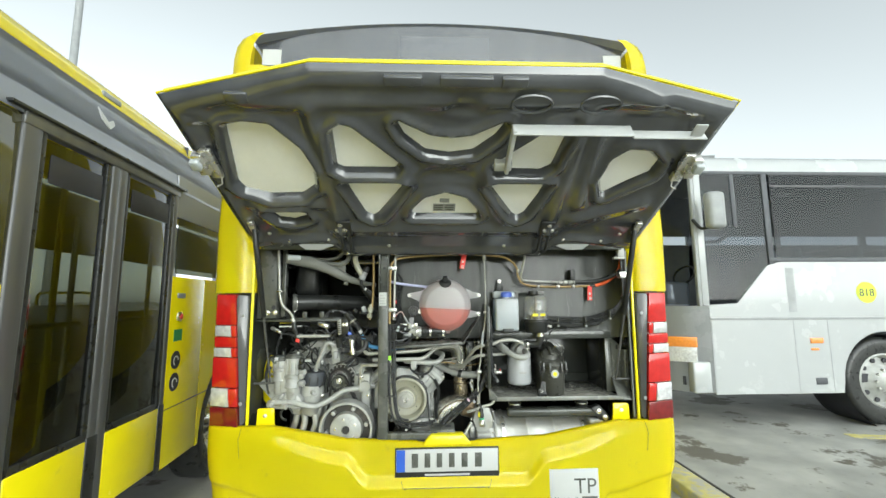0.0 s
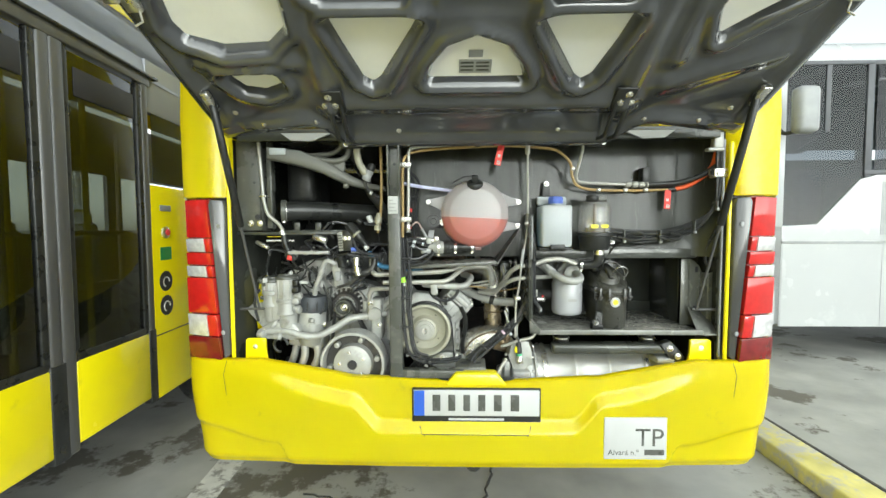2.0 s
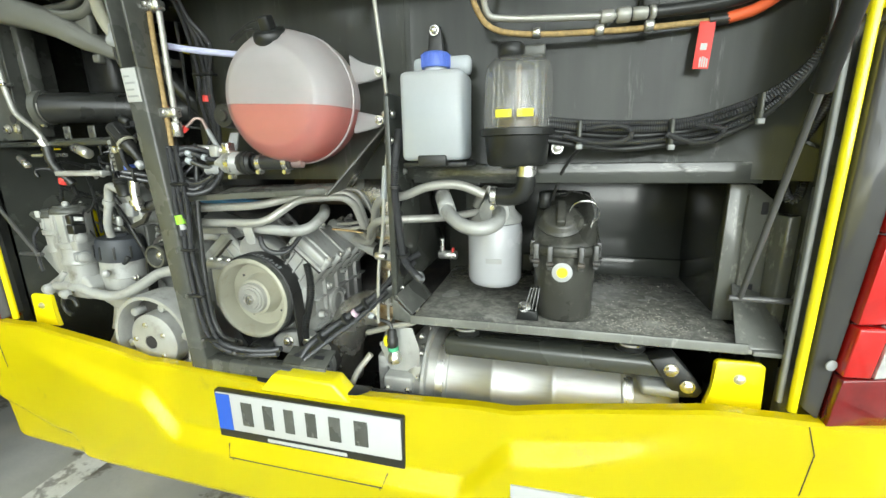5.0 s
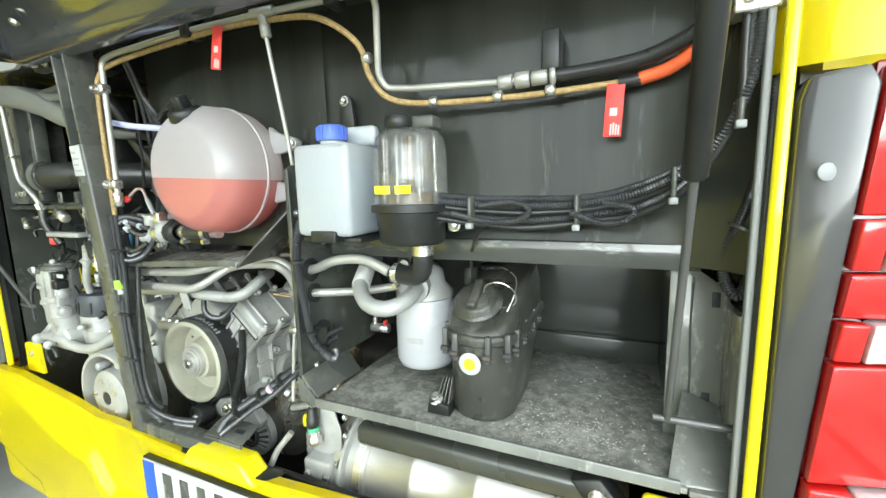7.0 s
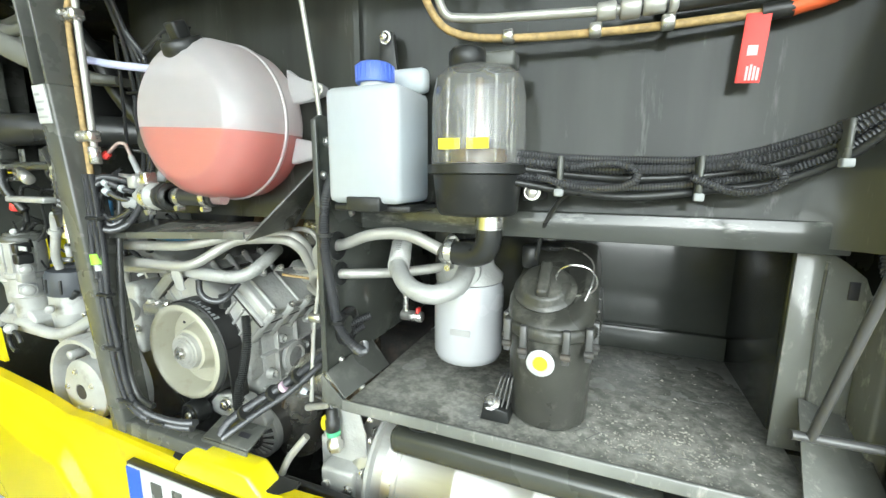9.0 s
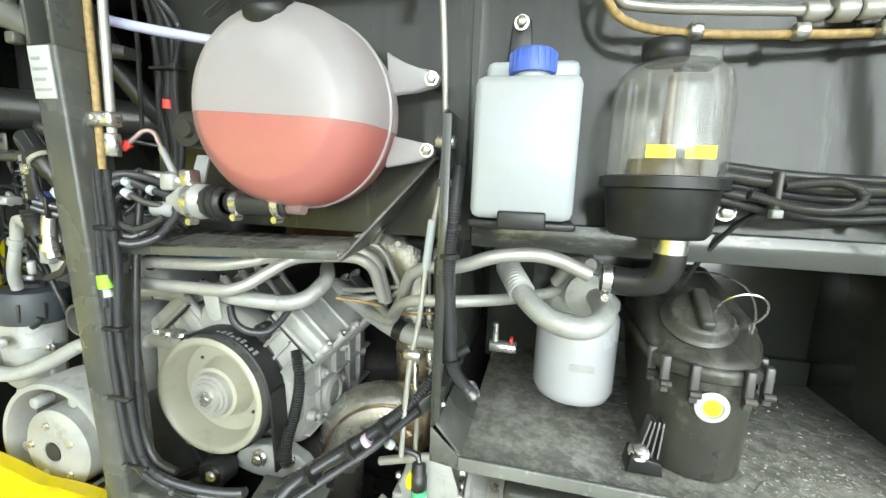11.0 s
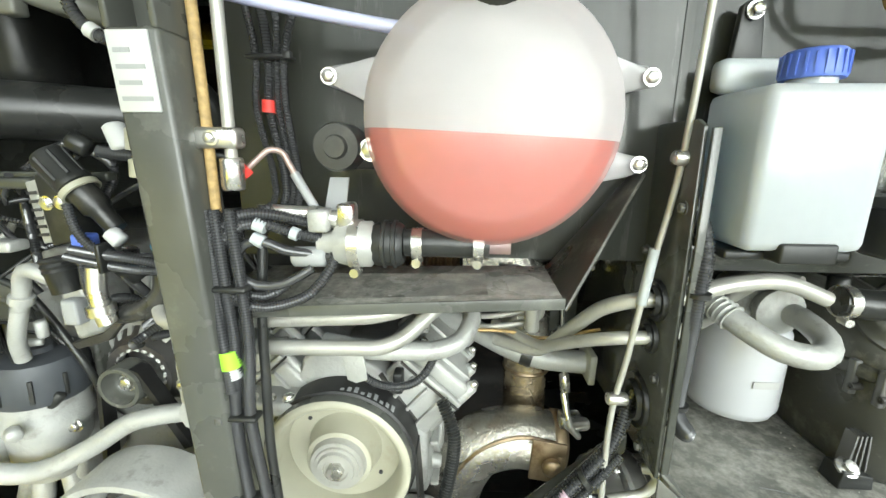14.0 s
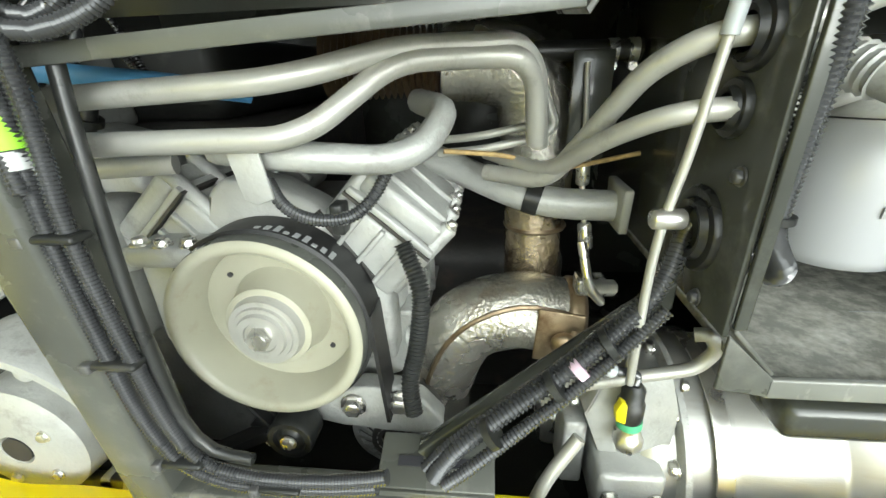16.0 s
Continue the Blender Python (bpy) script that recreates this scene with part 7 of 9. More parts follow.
ac = V((-0.603, -0.04, 1.072))
part("housing", lathe(B(), [(0.045, 0.0), (0.06, -0.004), (0.062, 0.004), (0.084, 0.03), (0.088, 0.05), (0.088, 0.14), (0, 0.14)], ac, (0, 1, 0), 36), DARK_CAST, alt)
for k in range(20):
    a = 2 * math.pi * k / 20
    m = Matrix.Translation(ac) @ Matrix.Rotation(a, 4, "Y")
    part("vane", prism(B(), [m @ V((-0.0042, -0.004, 0.044)), m @ V((0.0042, -0.004, 0.044)), m @ V((0.0052, 0.026, 0.088)), m @ V((-0.0052, 0.026, 0.088))], m.to_3x3() @ V((0, 0.018, 0)), 0.001), CAST, alt)
part("front_ring", lathe(B(), [(0.083, 0.024), (0.09, 0.026), (0.09, 0.055), (0.083, 0.055)], ac, (0, 1, 0), 36, True), CAST, alt)
part("alternator_pulley", lathe(B(), [(0, -0.022), (0.022, -0.024), (0.027, -0.03), (0.03, -0.05), (0.036, -0.05), (0.038, -0.046), (0.038, -0.01), (0, -0.01)], ac, (0, 1, 0), 30), GREY_STEEL, alt, "dark open belt pulley")
part("pulley_nut", bolt(B(), ac + V((0, -0.024, 0)), (0, -1, 0), 0.012, 0.012), ZINC, alt)
part("belt_run", prism(B(), [ac + V((-0.043, -0.045, 0.0)), ac + V((-0.036, -0.045, 0.0)), ac + V((-0.055, -0.045, -0.2)), ac + V((-0.065, -0.045, -0.2))], (0, 0.028, 0)), STAIN_BELT, alt)
part("belt_run", prism(B(), [ac + V((0.02, -0.045, 0.034)), ac + V((0.034, -0.045, 0.028)), ac + V((0.11, -0.045, -0.11)), ac + V((0.095, -0.045, -0.116))], (0, 0.028, 0)), STAIN_BELT, alt)
part("mount_lug", box(B(), (-0.69, -0.04, 1.0), (-0.675, 0.05, 1.16), 0.004), GREY_STEEL, alt)
part("mount_lug", box(B(), (-0.52, -0.05, 1.04), (-0.495, 0.05, 1.1), 0.006), CAST, alt)

oil = thing("oil_filter_module", (-0.77, -0.04, 0.9), "grey oil filter housing with dark grey cap", "oil filter")
oc = V((-0.757, -0.078, 0.905))
oaxis = V((0.06, 0, 1)).normalized()
part("filter_body", lathe(B(), [(0, 0), (0.045, 0), (0.052, 0.01), (0.06, 0.1), (0.064, 0.102), (0.064, 0.118), (0.062, 0.125), (0.063, 0.16), (0, 0.16)], oc, oaxis, 30), CAST, oil)
part("filter_cap", lathe(B(), [(0.066, 0.155), (0.068, 0.16), (0.066, 0.21), (0.06, 0.225), (0.024, 0.23), (0.02, 0.238), (0, 0.238)], oc, oaxis, 26), mat("slate_cap_plastic", (0.055, 0.06, 0.068), 0.45, var=0.15, scale=16), oil, "slate grey ribbed cap")
for k in range(10):
    a = 2 * math.pi * k / 10
    part("cap_rib", box(B(), (-0.003, 0.064, 0.165), (0.003, 0.07, 0.205), 0.001, Matrix.Translation(oc) @ Matrix.Rotation(0.06, 4, "Y") @ Matrix.Rotation(a, 4, "Z")), BLACK_PLASTIC, oil)
part("base_casting", prism(B(), [(-0.86, -0.09, 0.9), (-0.7, -0.09, 0.88), (-0.69, -0.09, 0.95), (-0.74, -0.09, 0.985), (-0.85, -0.09, 0.98)], (0, 0.1, 0), 0.01), CAST, oil)
for x, z in ((-0.815, 0.945), (-0.775, 0.955), (-0.73, 0.94)):
    part("port_ring", lathe(B(), [(0.011, 0), (0.019, 0), (0.021, 0.004), (0.021, 0.02), (0.011, 0.02)], (x, -0.112, z), (0, 1, 0), 18, True), CAST, oil)
for k, pts in enumerate(([(-0.79, -0.08, 0.92), (-0.78, -0.09, 0.86), (-0.8, -0.1, 0.8), (-0.84, -0.09, 0.76)], [(-0.73, -0.08, 0.91), (-0.72, -0.09, 0.85), (-0.74, -0.1, 0.8), (-0.79, -0.1, 0.755)], [(-0.83, -0.05, 0.92), (-0.84, -0.06, 0.85), (-0.86, -0.06, 0.8)])):
    part("lower_pipe", tube(B(), smooth_path(pts), 0.017, 14), CAST, oil)
fuel = thing("fuel_filter_unit", (-0.87, -0.12, 0.96), "pale grey fuel filter unit with black cap", "fuel filter")
for x, y, r, z0, z1 in ((-0.905, -0.13, 0.043, 1.02, 1.2), (-0.835, -0.14, 0.046, 0.985, 1.215)):
    tower = part("filter_tower", lathe(B(), [(0, 0), (r * 0.72, 0), (r * 0.85, 0.01), (r * 0.88, 0.07), (r * 1.06, 0.074), (r * 1.06, 0.084), (r * 0.96, 0.088), (r * 0.98, 0.125), (r * 1.1, 0.128), (r * 1.1, 0.14), (r, 0.143), (r, z1 - z0), (0, z1 - z0)], (x, y, z0), (0, 0, 1), 24), CAST, fuel, "pale grey banded filter tower")
    for k in range(7):
        a = math.pi * (0.95 + 0.18 * k)
        q = V((x + r * 1.0 * math.cos(a), y + r * 1.0 * math.sin(a), 0))
        part("tower_rib", box(B(), (q.x - 0.003, q.y - 0.004, z0 + 0.145), (q.x + 0.003, q.y + 0.004, z1 - 0.004), 0.0015), CAST, tower)
    part("tower_cap", lathe(B(), [(r * 1.08, 0), (r * 1.1, 0.006), (r * 1.02, 0.016), (r * 0.9, 0.018), (r * 0.86, 0.024), (r * 0.4, 0.026), (0, 0.026)], (x, y, z1), (0, 0, 1), 20), GREY_STEEL, tower, "dark grey cap")
part("tower_web", box(B(), (-0.9, -0.17, 1.03), (-0.84, -0.12, 1.19), 0.008), CAST, fuel)
part("unit_base", prism(B(), [(-0.97, -0.17, 0.985), (-0.93, -0.17, 0.95), (-0.79, -0.17, 0.945), (-0.775, -0.17, 0.99), (-0.8, -0.17, 1.02), (-0.9, -0.17, 1.025)], (0, 0.09, 0), 0.008), CAST, fuel)
part("unit_arm", prism(B(), [(-1.03, -0.13, 1.075), (-1.0, -0.13, 1.1), (-0.94, -0.13, 1.11), (-0.9, -0.13, 1.1), (-0.9, -0.13, 0.995), (-0.95, -0.13, 0.985)], (0, 0.012, 0), 0.003), CAST, fuel)
for p, r in (((-0.955, -0.18, 0.975), 0.014), ((-0.8, -0.165, 1.08), 0.015), ((-0.795, -0.165, 1.14), 0.013), ((-0.88, -0.185, 0.965), 0.012)):
    port = part("side_port", cyl(B(), p, V(p) + V((0.035, -0.01, 0.004)), r, seg=14, bev=0.003), CAST, fuel)
    part("port_collar", lathe(B(), [(r * 0.9, 0), (r * 1.25, 0), (r * 1.25, 0.008), (r * 0.9, 0.008)], V(p) + V((0.022, -0.006, 0.002)), (0.035, -0.01, 0.004), 12, True), CAST, port)
for k, (z, w, material) in enumerate(((1.2, 0.012, BLACK_PLASTIC), (1.17, 0.015, BLACK_PLASTIC), (1.12, 0.013, CAST), (1.085, 0.014, GREY_TRIM))):
    part("stacked_plug", box(B(), (-0.785 - w, -0.185, z - 0.014), (-0.785 + w, -0.15, z + 0.014), 0.004), material, fuel)
for p, d in (((-0.765, -0.18, 1.205), (0.034, 0.0, -0.004)), ((-0.93, -0.175, 1.21), (0.02, 0, 0.004))):
    part("white_tag", box(B(), V(p) - V((0, 0.002, 0.008)), V(p) + V(d) + V((0, 0.002, 0.008)), 0.001), WHITE_LABEL, fuel)
part("breather_hose", tube(B(), smooth_path([(-0.95, -0.16, 1.17), (-0.968, -0.17, 1.14), (-0.965, -0.175, 1.08), (-0.95, -0.18, 1.03)]), 0.007, 8, 0.006), CONDUIT, fuel)
part("red_cap", cyl(B(), (-0.82, -0.15, 1.3), (-0.815, -0.15, 1.32), 0.013, bev=0.002), TAG_RED, fuel)
part("small_loop", tube(B(), [V((-0.85, -0.19, 0.93)) + V((0.03 * math.cos(a), 0, 0.03 * math.sin(a))) for a in (2 * math.pi * k / 20 for k in range(16))], 0.006, 8), RUBBER, fuel)
part("side_hose", tube(B(), smooth_path([(-0.98, -0.1, 1.02), (-1.0, -0.1, 1.1), (-0.985, -0.1, 1.2), (-0.955, -0.1, 1.22)]), 0.008, 8), RUBBER, fuel)
wp = run("coolant_pipe", [(-0.92, -0.17, 0.985), (-0.83, -0.17, 0.985), (-0.76, -0.165, 0.965), (-0.7, -0.15, 0.96), (-0.63, -0.13, 0.99), (-0.56, -0.11, 1.03), (-0.46, -0.09, 1.04), (-0.4, -0.08, 1.05)], 0.0155, CAST, "light grey coolant pipe crossing above the crank pulley", smooth=True, seg=14)
b = B()
lathe(b, [(0, 0), (0.03, 0), (0.032, 0.01), (0.026, 0.02), (0.026, 0.05), (0, 0.05)], (-0.45, -0.12, 1.05), (0, 1, 0), 16)
box(b, (-0.47, -0.11, 0.93), (-0.42, -0.02, 1.12), 0.01)
part("pump_boss", b, CAST, wp)

# ---- upper left of the bay ----
lp_ = thing("channel_panel", (-0.98, -0.14, 1.43), "black pressed channel panel with drilled holes", "panel", kind="structure")
part("panel_face", box(B(), (-1.045, -0.155, 1.43), (-0.935, -0.145, 1.83), 0.003), GREY_STEEL, lp_)
part("panel_return", box(B(), (-0.945, -0.155, 1.43), (-0.935, -0.03, 1.83), 0.003), GREY_STEEL, lp_)
part("panel_channel", box(B(), (-0.925, -0.13, 1.44), (-0.9, -0.09, 1.83), 0.004), GREY_STEEL, lp_)
for x, z, r in ((-0.97, 1.72, 0.006), (-0.965, 1.64, 0.006), (-0.955, 1.49, 0.012)):
    part("hole", cyl(B(), (x, -0.157, z), (x, -0.154, z), r, seg=14), INK, lp_)
for x in (-0.985, -0.945):
    part("bolt", bolt(B(), (x, -0.156, 1.462), (0, -1, 0), 0.01, 0.008), ZINC, lp_)
part("lower_shelf", box(B(), (-1.05, -0.16, 1.41), (-0.6, -0.05, 1.425), 0.004), BLACK_SHEET, lp_)
lt = run("steel_line", [(-0.93, -0.185, 1.82), (-0.915, -0.18, 1.56), (-0.9, -0.18, 1.5), (-0.85, -0.17, 1.455), (-0.84, -0.16, 1.42)], 0.0075, PIPE, "grey steel line bent down the channel panel", bend=0.02)
part("line_clip", box(B(), (-0.93, -0.192, 1.575), (-0.9, -0.165, 1.583), 0.002), ZINC, lt)
part("line_nut", cyl(B(), (-0.846, -0.165, 1.43), (-0.838, -0.16, 1.405), 0.011, seg=6), ZINC, lt)
run("rubber_hose", [(-0.838, -0.16, 1.41), (-0.83, -0.16, 1.36), (-0.8, -0.14, 1.3)], 0.013, RUBBER, "short black rubber hose end", "hose", smooth=True)
ih = run("intake_hose", [(-0.85, -0.14, 1.515), (-0.75, -0.1, 1.518), (-0.62, -0.03, 1.515), (-0.5, 0.05, 1.51), (-0.4, 0.12, 1.5)], 0.042, RUBBER, "thick black intake hose with clamp", "hose", smooth=True, seg=22)
clamp_ring(ih, (-0.838, -0.136, 1.515), (1, 0.35, 0), 0.042)
part("hose_mouth", lathe(B(), [(0.044, 0), (0.05, 0.002), (0.05, 0.02), (0.044, 0.022)], (-0.855, -0.142, 1.515), (1, 0.35, 0), 22, True), GREY_STEEL, ih)
af = thing("air_filter_box", (-0.8, 0.1, 1.56), "black moulded plastic air filter box", "air filter")
part("filter_case", box(B(), (-0.9, 0.02, 1.56), (-0.76, 0.3, 1.8), 0.03), BLACK_PLASTIC, af)
part("case_seam", box(B(), (-0.905, 0.1, 1.555), (-0.755, 0.115, 1.805), 0.02), BLACK_PLASTIC, af)
duct = thing("intake_duct", (-0.7, -0.15, 1.7), "pale grey moulded intake duct under the lid", "duct")
duct_plastic = mat("pale_duct_plastic", (0.13, 0.132, 0.115), 0.4, var=0.15, scale=8, bump=0.05, dirt=((0.14, 0.135, 0.11), 0.56, 0.8, 12))
sections = [(-0.87, -0.205, 1.755, 0.035, 0.026), (-0.74, -0.18, 1.735, 0.05, 0.034), (-0.66, -0.16, 1.707, 0.052, 0.032), (-0.6, -0.15, 1.676, 0.048, 0.03), (-0.53, -0.14, 1.642, 0.034, 0.021), (-0.47, -0.12, 1.624, 0.026, 0.015), (-0.4, -0.09, 1.616, 0.018, 0.01)]
part("duct_arm", loft(B(), [[(x, y + ry * math.copysign(abs(math.cos(t)) ** 0.45, math.cos(t)), z + rz * math.copysign(abs(math.sin(t)) ** 0.45, math.sin(t))) for t in (2 * math.pi * k / 16 for k in range(16))] for x, y, z, ry, rz in sections]), duct_plastic, duct)
for pts, r in (([(-0.72, -0.18, 1.742), (-0.675, -0.185, 1.737), (-0.636, -0.185, 1.728), (-0.591, -0.18, 1.728), (-0.559, -0.175, 1.741), (-0.544, -0.17, 1.768), (-0.544, -0.165, 1.795)], 0.0125), ([(-0.76, -0.17, 1.752), (-0.701, -0.16, 1.756), (-0.655, -0.16, 1.758), (-0.613, -0.16, 1.766), (-0.584, -0.16, 1.788), (-0.565, -0.16, 1.803)], 0.011)):
    part("duct_web", tube(B(), smooth_path(pts, 0.01), r, 8), duct_plastic, duct)
part("duct_plate", prism(B(), [(-0.85, -0.178, 1.757), (-0.74, -0.178, 1.735), (-0.66, -0.178, 1.707), (-0.6, -0.178, 1.676), (-0.565, -0.178, 1.672), (-0.56, -0.178, 1.7), (-0.563, -0.178, 1.738), (-0.591, -0.178, 1.726), (-0.636, -0.178, 1.727), (-0.675, -0.178, 1.737), (-0.72, -0.178, 1.748)], (0, 0.018, 0), 0.004), duct_plastic, duct, "pale web joining the arms")
part("duct_head", box(B(), (-0.585, -0.185, 1.786), (-0.53, -0.14, 1.816), 0.008), duct_plastic, duct)
part("duct_lug", box(B(), (-0.568, -0.185, 1.612), (-0.545, -0.165, 1.632), 0.004), duct_plastic, duct)
part("duct_pocket", box(B(), (-0.86, -0.246, 1.745), (-0.79, -0.235, 1.772), 0.006), WHITE_PLASTIC, duct)
run("heater_hose", [(-0.56, -0.1, 1.82), (-0.54, -0.12, 1.77), (-0.5, -0.08, 1.68), (-0.47, -0.06, 1.6), (-0.42, -0.04, 1.53), (-0.4, 0.0, 1.48)], 0.021, RUBBER, "black heater hose behind the post", "hose", smooth=True, seg=14)
ff = thing("level_sensor", (-0.46, -0.2, 1.66), "grey sensor plug with black cap on a pale tube", "sensor")
part("pale_tube", tube(B(), smooth_path([(-0.5, -0.19, 1.82), (-0.503, -0.195, 1.765), (-0.494, -0.2, 1.72), (-0.475, -0.2, 1.683), (-0.462, -0.2, 1.665)]), 0.015, 14), CREAM, ff)
part("grey_body", lathe(B(), [(0, -0.005), (0.016, -0.005), (0.019, 0), (0.019, 0.012), (0.0165, 0.014), (0.0165, 0.03), (0.018, 0.032), (0.018, 0.04), (0, 0.042)], (-0.464, -0.2, 1.645), (0.45, 0, 1), 16), GREY_TRIM, ff)
part("black_cap", lathe(B(), [(0, 0), (0.0155, 0), (0.0165, 0.004), (0.0165, 0.02), (0.012, 0.024), (0.012, 0.03), (0, 0.03)], (-0.446, -0.2, 1.684), (0.45, 0, 1), 12), BLACK_PLASTIC, ff)
part("sensor_lead", tube(B(), smooth_path([(-0.466, -0.2, 1.64), (-0.465, -0.2, 1.615), (-0.452, -0.2, 1.595), (-0.432, -0.2, 1.582), (-0.41, -0.19, 1.57)], 0.012), 0.0075, 10, 0.006), CONDUIT, ff)
part("lead_collar", cyl(B(), (-0.447, -0.2, 1.591), (-0.438, -0.2, 1.585), 0.009, seg=12), WHITE_LABEL, ff)

# wiring and fittings over the engine
bar = thing("tabbed_bar", (-0.7, -0.12, 1.42), "black bar with two drilled tabs and a pale rail", "bracket")
part("bar", box(B(), (-0.86, -0.13, 1.42), (-0.52, -0.11, 1.432), 0.003), BLACK_SHEET, bar)
for x in (-0.79, -0.695):
    part("tab", box(B(), (x - 0.013, -0.133, 1.43), (x + 0.013, -0.127, 1.465), 0.003), GREY_STEEL, bar)
    part("tab_hole", cyl(B(), (x, -0.1345, 1.45), (x, -0.132, 1.45), 0.005), INK, bar)
part("pale_rail", box(B(), (-0.82, -0.17, 1.325), (-0.64, -0.14, 1.34), 0.004), CAST, bar)
part("silver_pin", cyl(B(), (-0.96, -0.16, 1.38), (-0.9, -0.18, 1.355), 0.009, bev=0.002), ZINC, bar)
part("thin_rod", cyl(B(), (-0.92, -0.15, 1.385), (-0.8, -0.14, 1.385), 0.005), ZINC, bar)
part("yellow_strip", box(B(), (-0.93, -0.12, 1.4), (-0.85, -0.118, 1.405)), YEL_LABEL, bar)
random.seed(21)
ew = thing("engine_wiring", (-0.55, -0.1, 1.3), "tangle of black conduits and plugs over the engine", "wiring")
for k in range(15):
    x0 = random.uniform(-0.78, -0.42)
    z0 = random.uniform(1.22, 1.45)
    y0 = random.uniform(-0.12, -0.02)
    pts = [(x0, y0, z0)]
    for _ in range(4):
        pts.append((min(-0.4, max(-0.85, pts[-1][0] + random.uniform(-0.09, 0.12))), min(0.05, max(-0.15, pts[-1][1] + random.uniform(-0.05, 0.05))), min(1.47, max(1.15, pts[-1][2] + random.uniform(-0.08, 0.07)))))
    part("conduit", tube(B(), smooth_path(pts, 0.018), random.choice((0.005, 0.0065, 0.008)), 8, random.choice((0.0, 0.006))), CONDUIT, ew)
for k in range(6):
    p = V((random.uniform(-0.7, -0.42), random.uniform(-0.14, -0.05), random.uniform(1.2, 1.4)))
    d = V((random.uniform(-1, 1), random.uniform(-0.4, 0.2), random.uniform(-1, 1))).normalized()
    part("plug", cyl(B(), p, p + d * random.uniform(0.03, 0.055), random.uniform(0.009, 0.014), seg=10, bev=0.003), random.choice((BLACK_PLASTIC, ZINC, CAST, GREY_STEEL, BLACK_PLASTIC)), ew)
    part("collar", lathe(B(), [(0.012, 0), (0.0165, 0), (0.0165, 0.008), (0.012, 0.008)], p + d * 0.02, d, 12, True), BLACK_PLASTIC, ew)
# large round plug with its conduits
PA, PB = V((-0.548, -0.18, 1.456)), V((-0.468, -0.182, 1.36))
PD = (PB - PA).normalized()
bp = part("big_plug", lathe(B(), [(0, 0), (0.018, 0), (0.02, 0.004), (0.02, 0.04), (0.0215, 0.042), (0.0215, 0.05), (0.017, 0.052), (0.017, 0.085), (0.013, 0.09), (0.012, 0.12), (0, 0.125)], PA, PD, 18), BLACK_PLASTIC, ew, "large black round plug")
part("plug_ring", lathe(B(), [(0.0205, 0.052), (0.023, 0.053), (0.023, 0.06), (0.0205, 0.061)], PA, PD, 20, True), CREAM, bp)
for k in range(7):
    a = 2 * math.pi * k / 7
    u1, w1, d1 = frame_of(PD)
    q = PA + (u1 * math.cos(a) + w1 * math.sin(a)) * 0.019
    part("plug_rib", cyl(B(), q + PD * 0.006, q + PD * 0.04, 0.0025, seg=6), BLACK_PLASTIC, bp)
part("side_cap", cyl(B(), (-0.51, -0.185, 1.475), (-0.49, -0.18, 1.462), 0.012, seg=12, bev=0.003), BLACK_PLASTIC, ew)
for pts, r in (([(-0.525, -0.19, 1.395), (-0.515, -0.195, 1.365), (-0.495, -0.195, 1.34), (-0.46, -0.19, 1.33), (-0.4, -0.18, 1.325)], 0.0065), ([(-0.535, -0.185, 1.336), (-0.49, -0.195, 1.333), (-0.45, -0.195, 1.328), (-0.4, -0.19, 1.318)], 0.0065), ([(-0.55, -0.18, 1.325), (-0.5, -0.19, 1.32), (-0.45, -0.195, 1.314), (-0.4, -0.19, 1.31)], 0.006), ([(-0.54, -0.17, 1.32), (-0.53, -0.18, 1.28), (-0.51, -0.185, 1.245)], 0.0062), ([(-0.475, -0.185, 1.46), (-0.44, -0.18, 1.455), (-0.4, -0.17, 1.46)], 0.008)):
    part("conduit", tube(B(), smooth_path(pts, 0.012), r, 9, 0.0055), CONDUIT, ew)
part("elbow_hose", tube(B(), smooth_path([(-0.44, -0.15, 1.31), (-0.445, -0.155, 1.27), (-0.468, -0.16, 1.248), (-0.505, -0.16, 1.24), (-0.53, -0.15, 1.235)], 0.012), 0.015, 14), RUBBER, ew)
part("cable_tie", box(B(), (-0.487, -0.205, 1.31), (-0.481, -0.18, 1.348), 0.002), BLACK_PLASTIC, ew)
part("white_tip", cyl(B(), (-0.475, -0.19, 1.362), (-0.462, -0.19, 1.348), 0.0105, seg=12, bev=0.002), WHITE_LABEL, ew)
part("blue_plug", box(B(), (-0.537, -0.185, 1.336), (-0.512, -0.165, 1.356), 0.004), BLUE_CAP, ew, "small blue plug")
part("ribbed_plug", lathe(B(), [(0, 0), (0.02, 0), (0.022, 0.003), (0.02, 0.007), (0.022, 0.011), (0.02, 0.015), (0.022, 0.019), (0.02, 0.023), (0.019, 0.05), (0, 0.052)], (-0.59, -0.155, 1.318), (0.15, 0, -1), 16), BLACK_PLASTIC, ew, "black ribbed plug")
part("silver_elbow", tube(B(), smooth_path([(-0.512, -0.18, 1.312), (-0.514, -0.183, 1.285), (-0.51, -0.185, 1.255), (-0.505, -0.185, 1.235)], 0.01), 0.012, 12), ZINC, ew)
part("elbow_nut", lathe(B(), [(0.011, 0), (0.017, 0.001), (0.017, 0.014), (0.011, 0.015)], (-0.512, -0.185, 1.262), (0.1, 0, -1), 8, True), ZINC, ew)
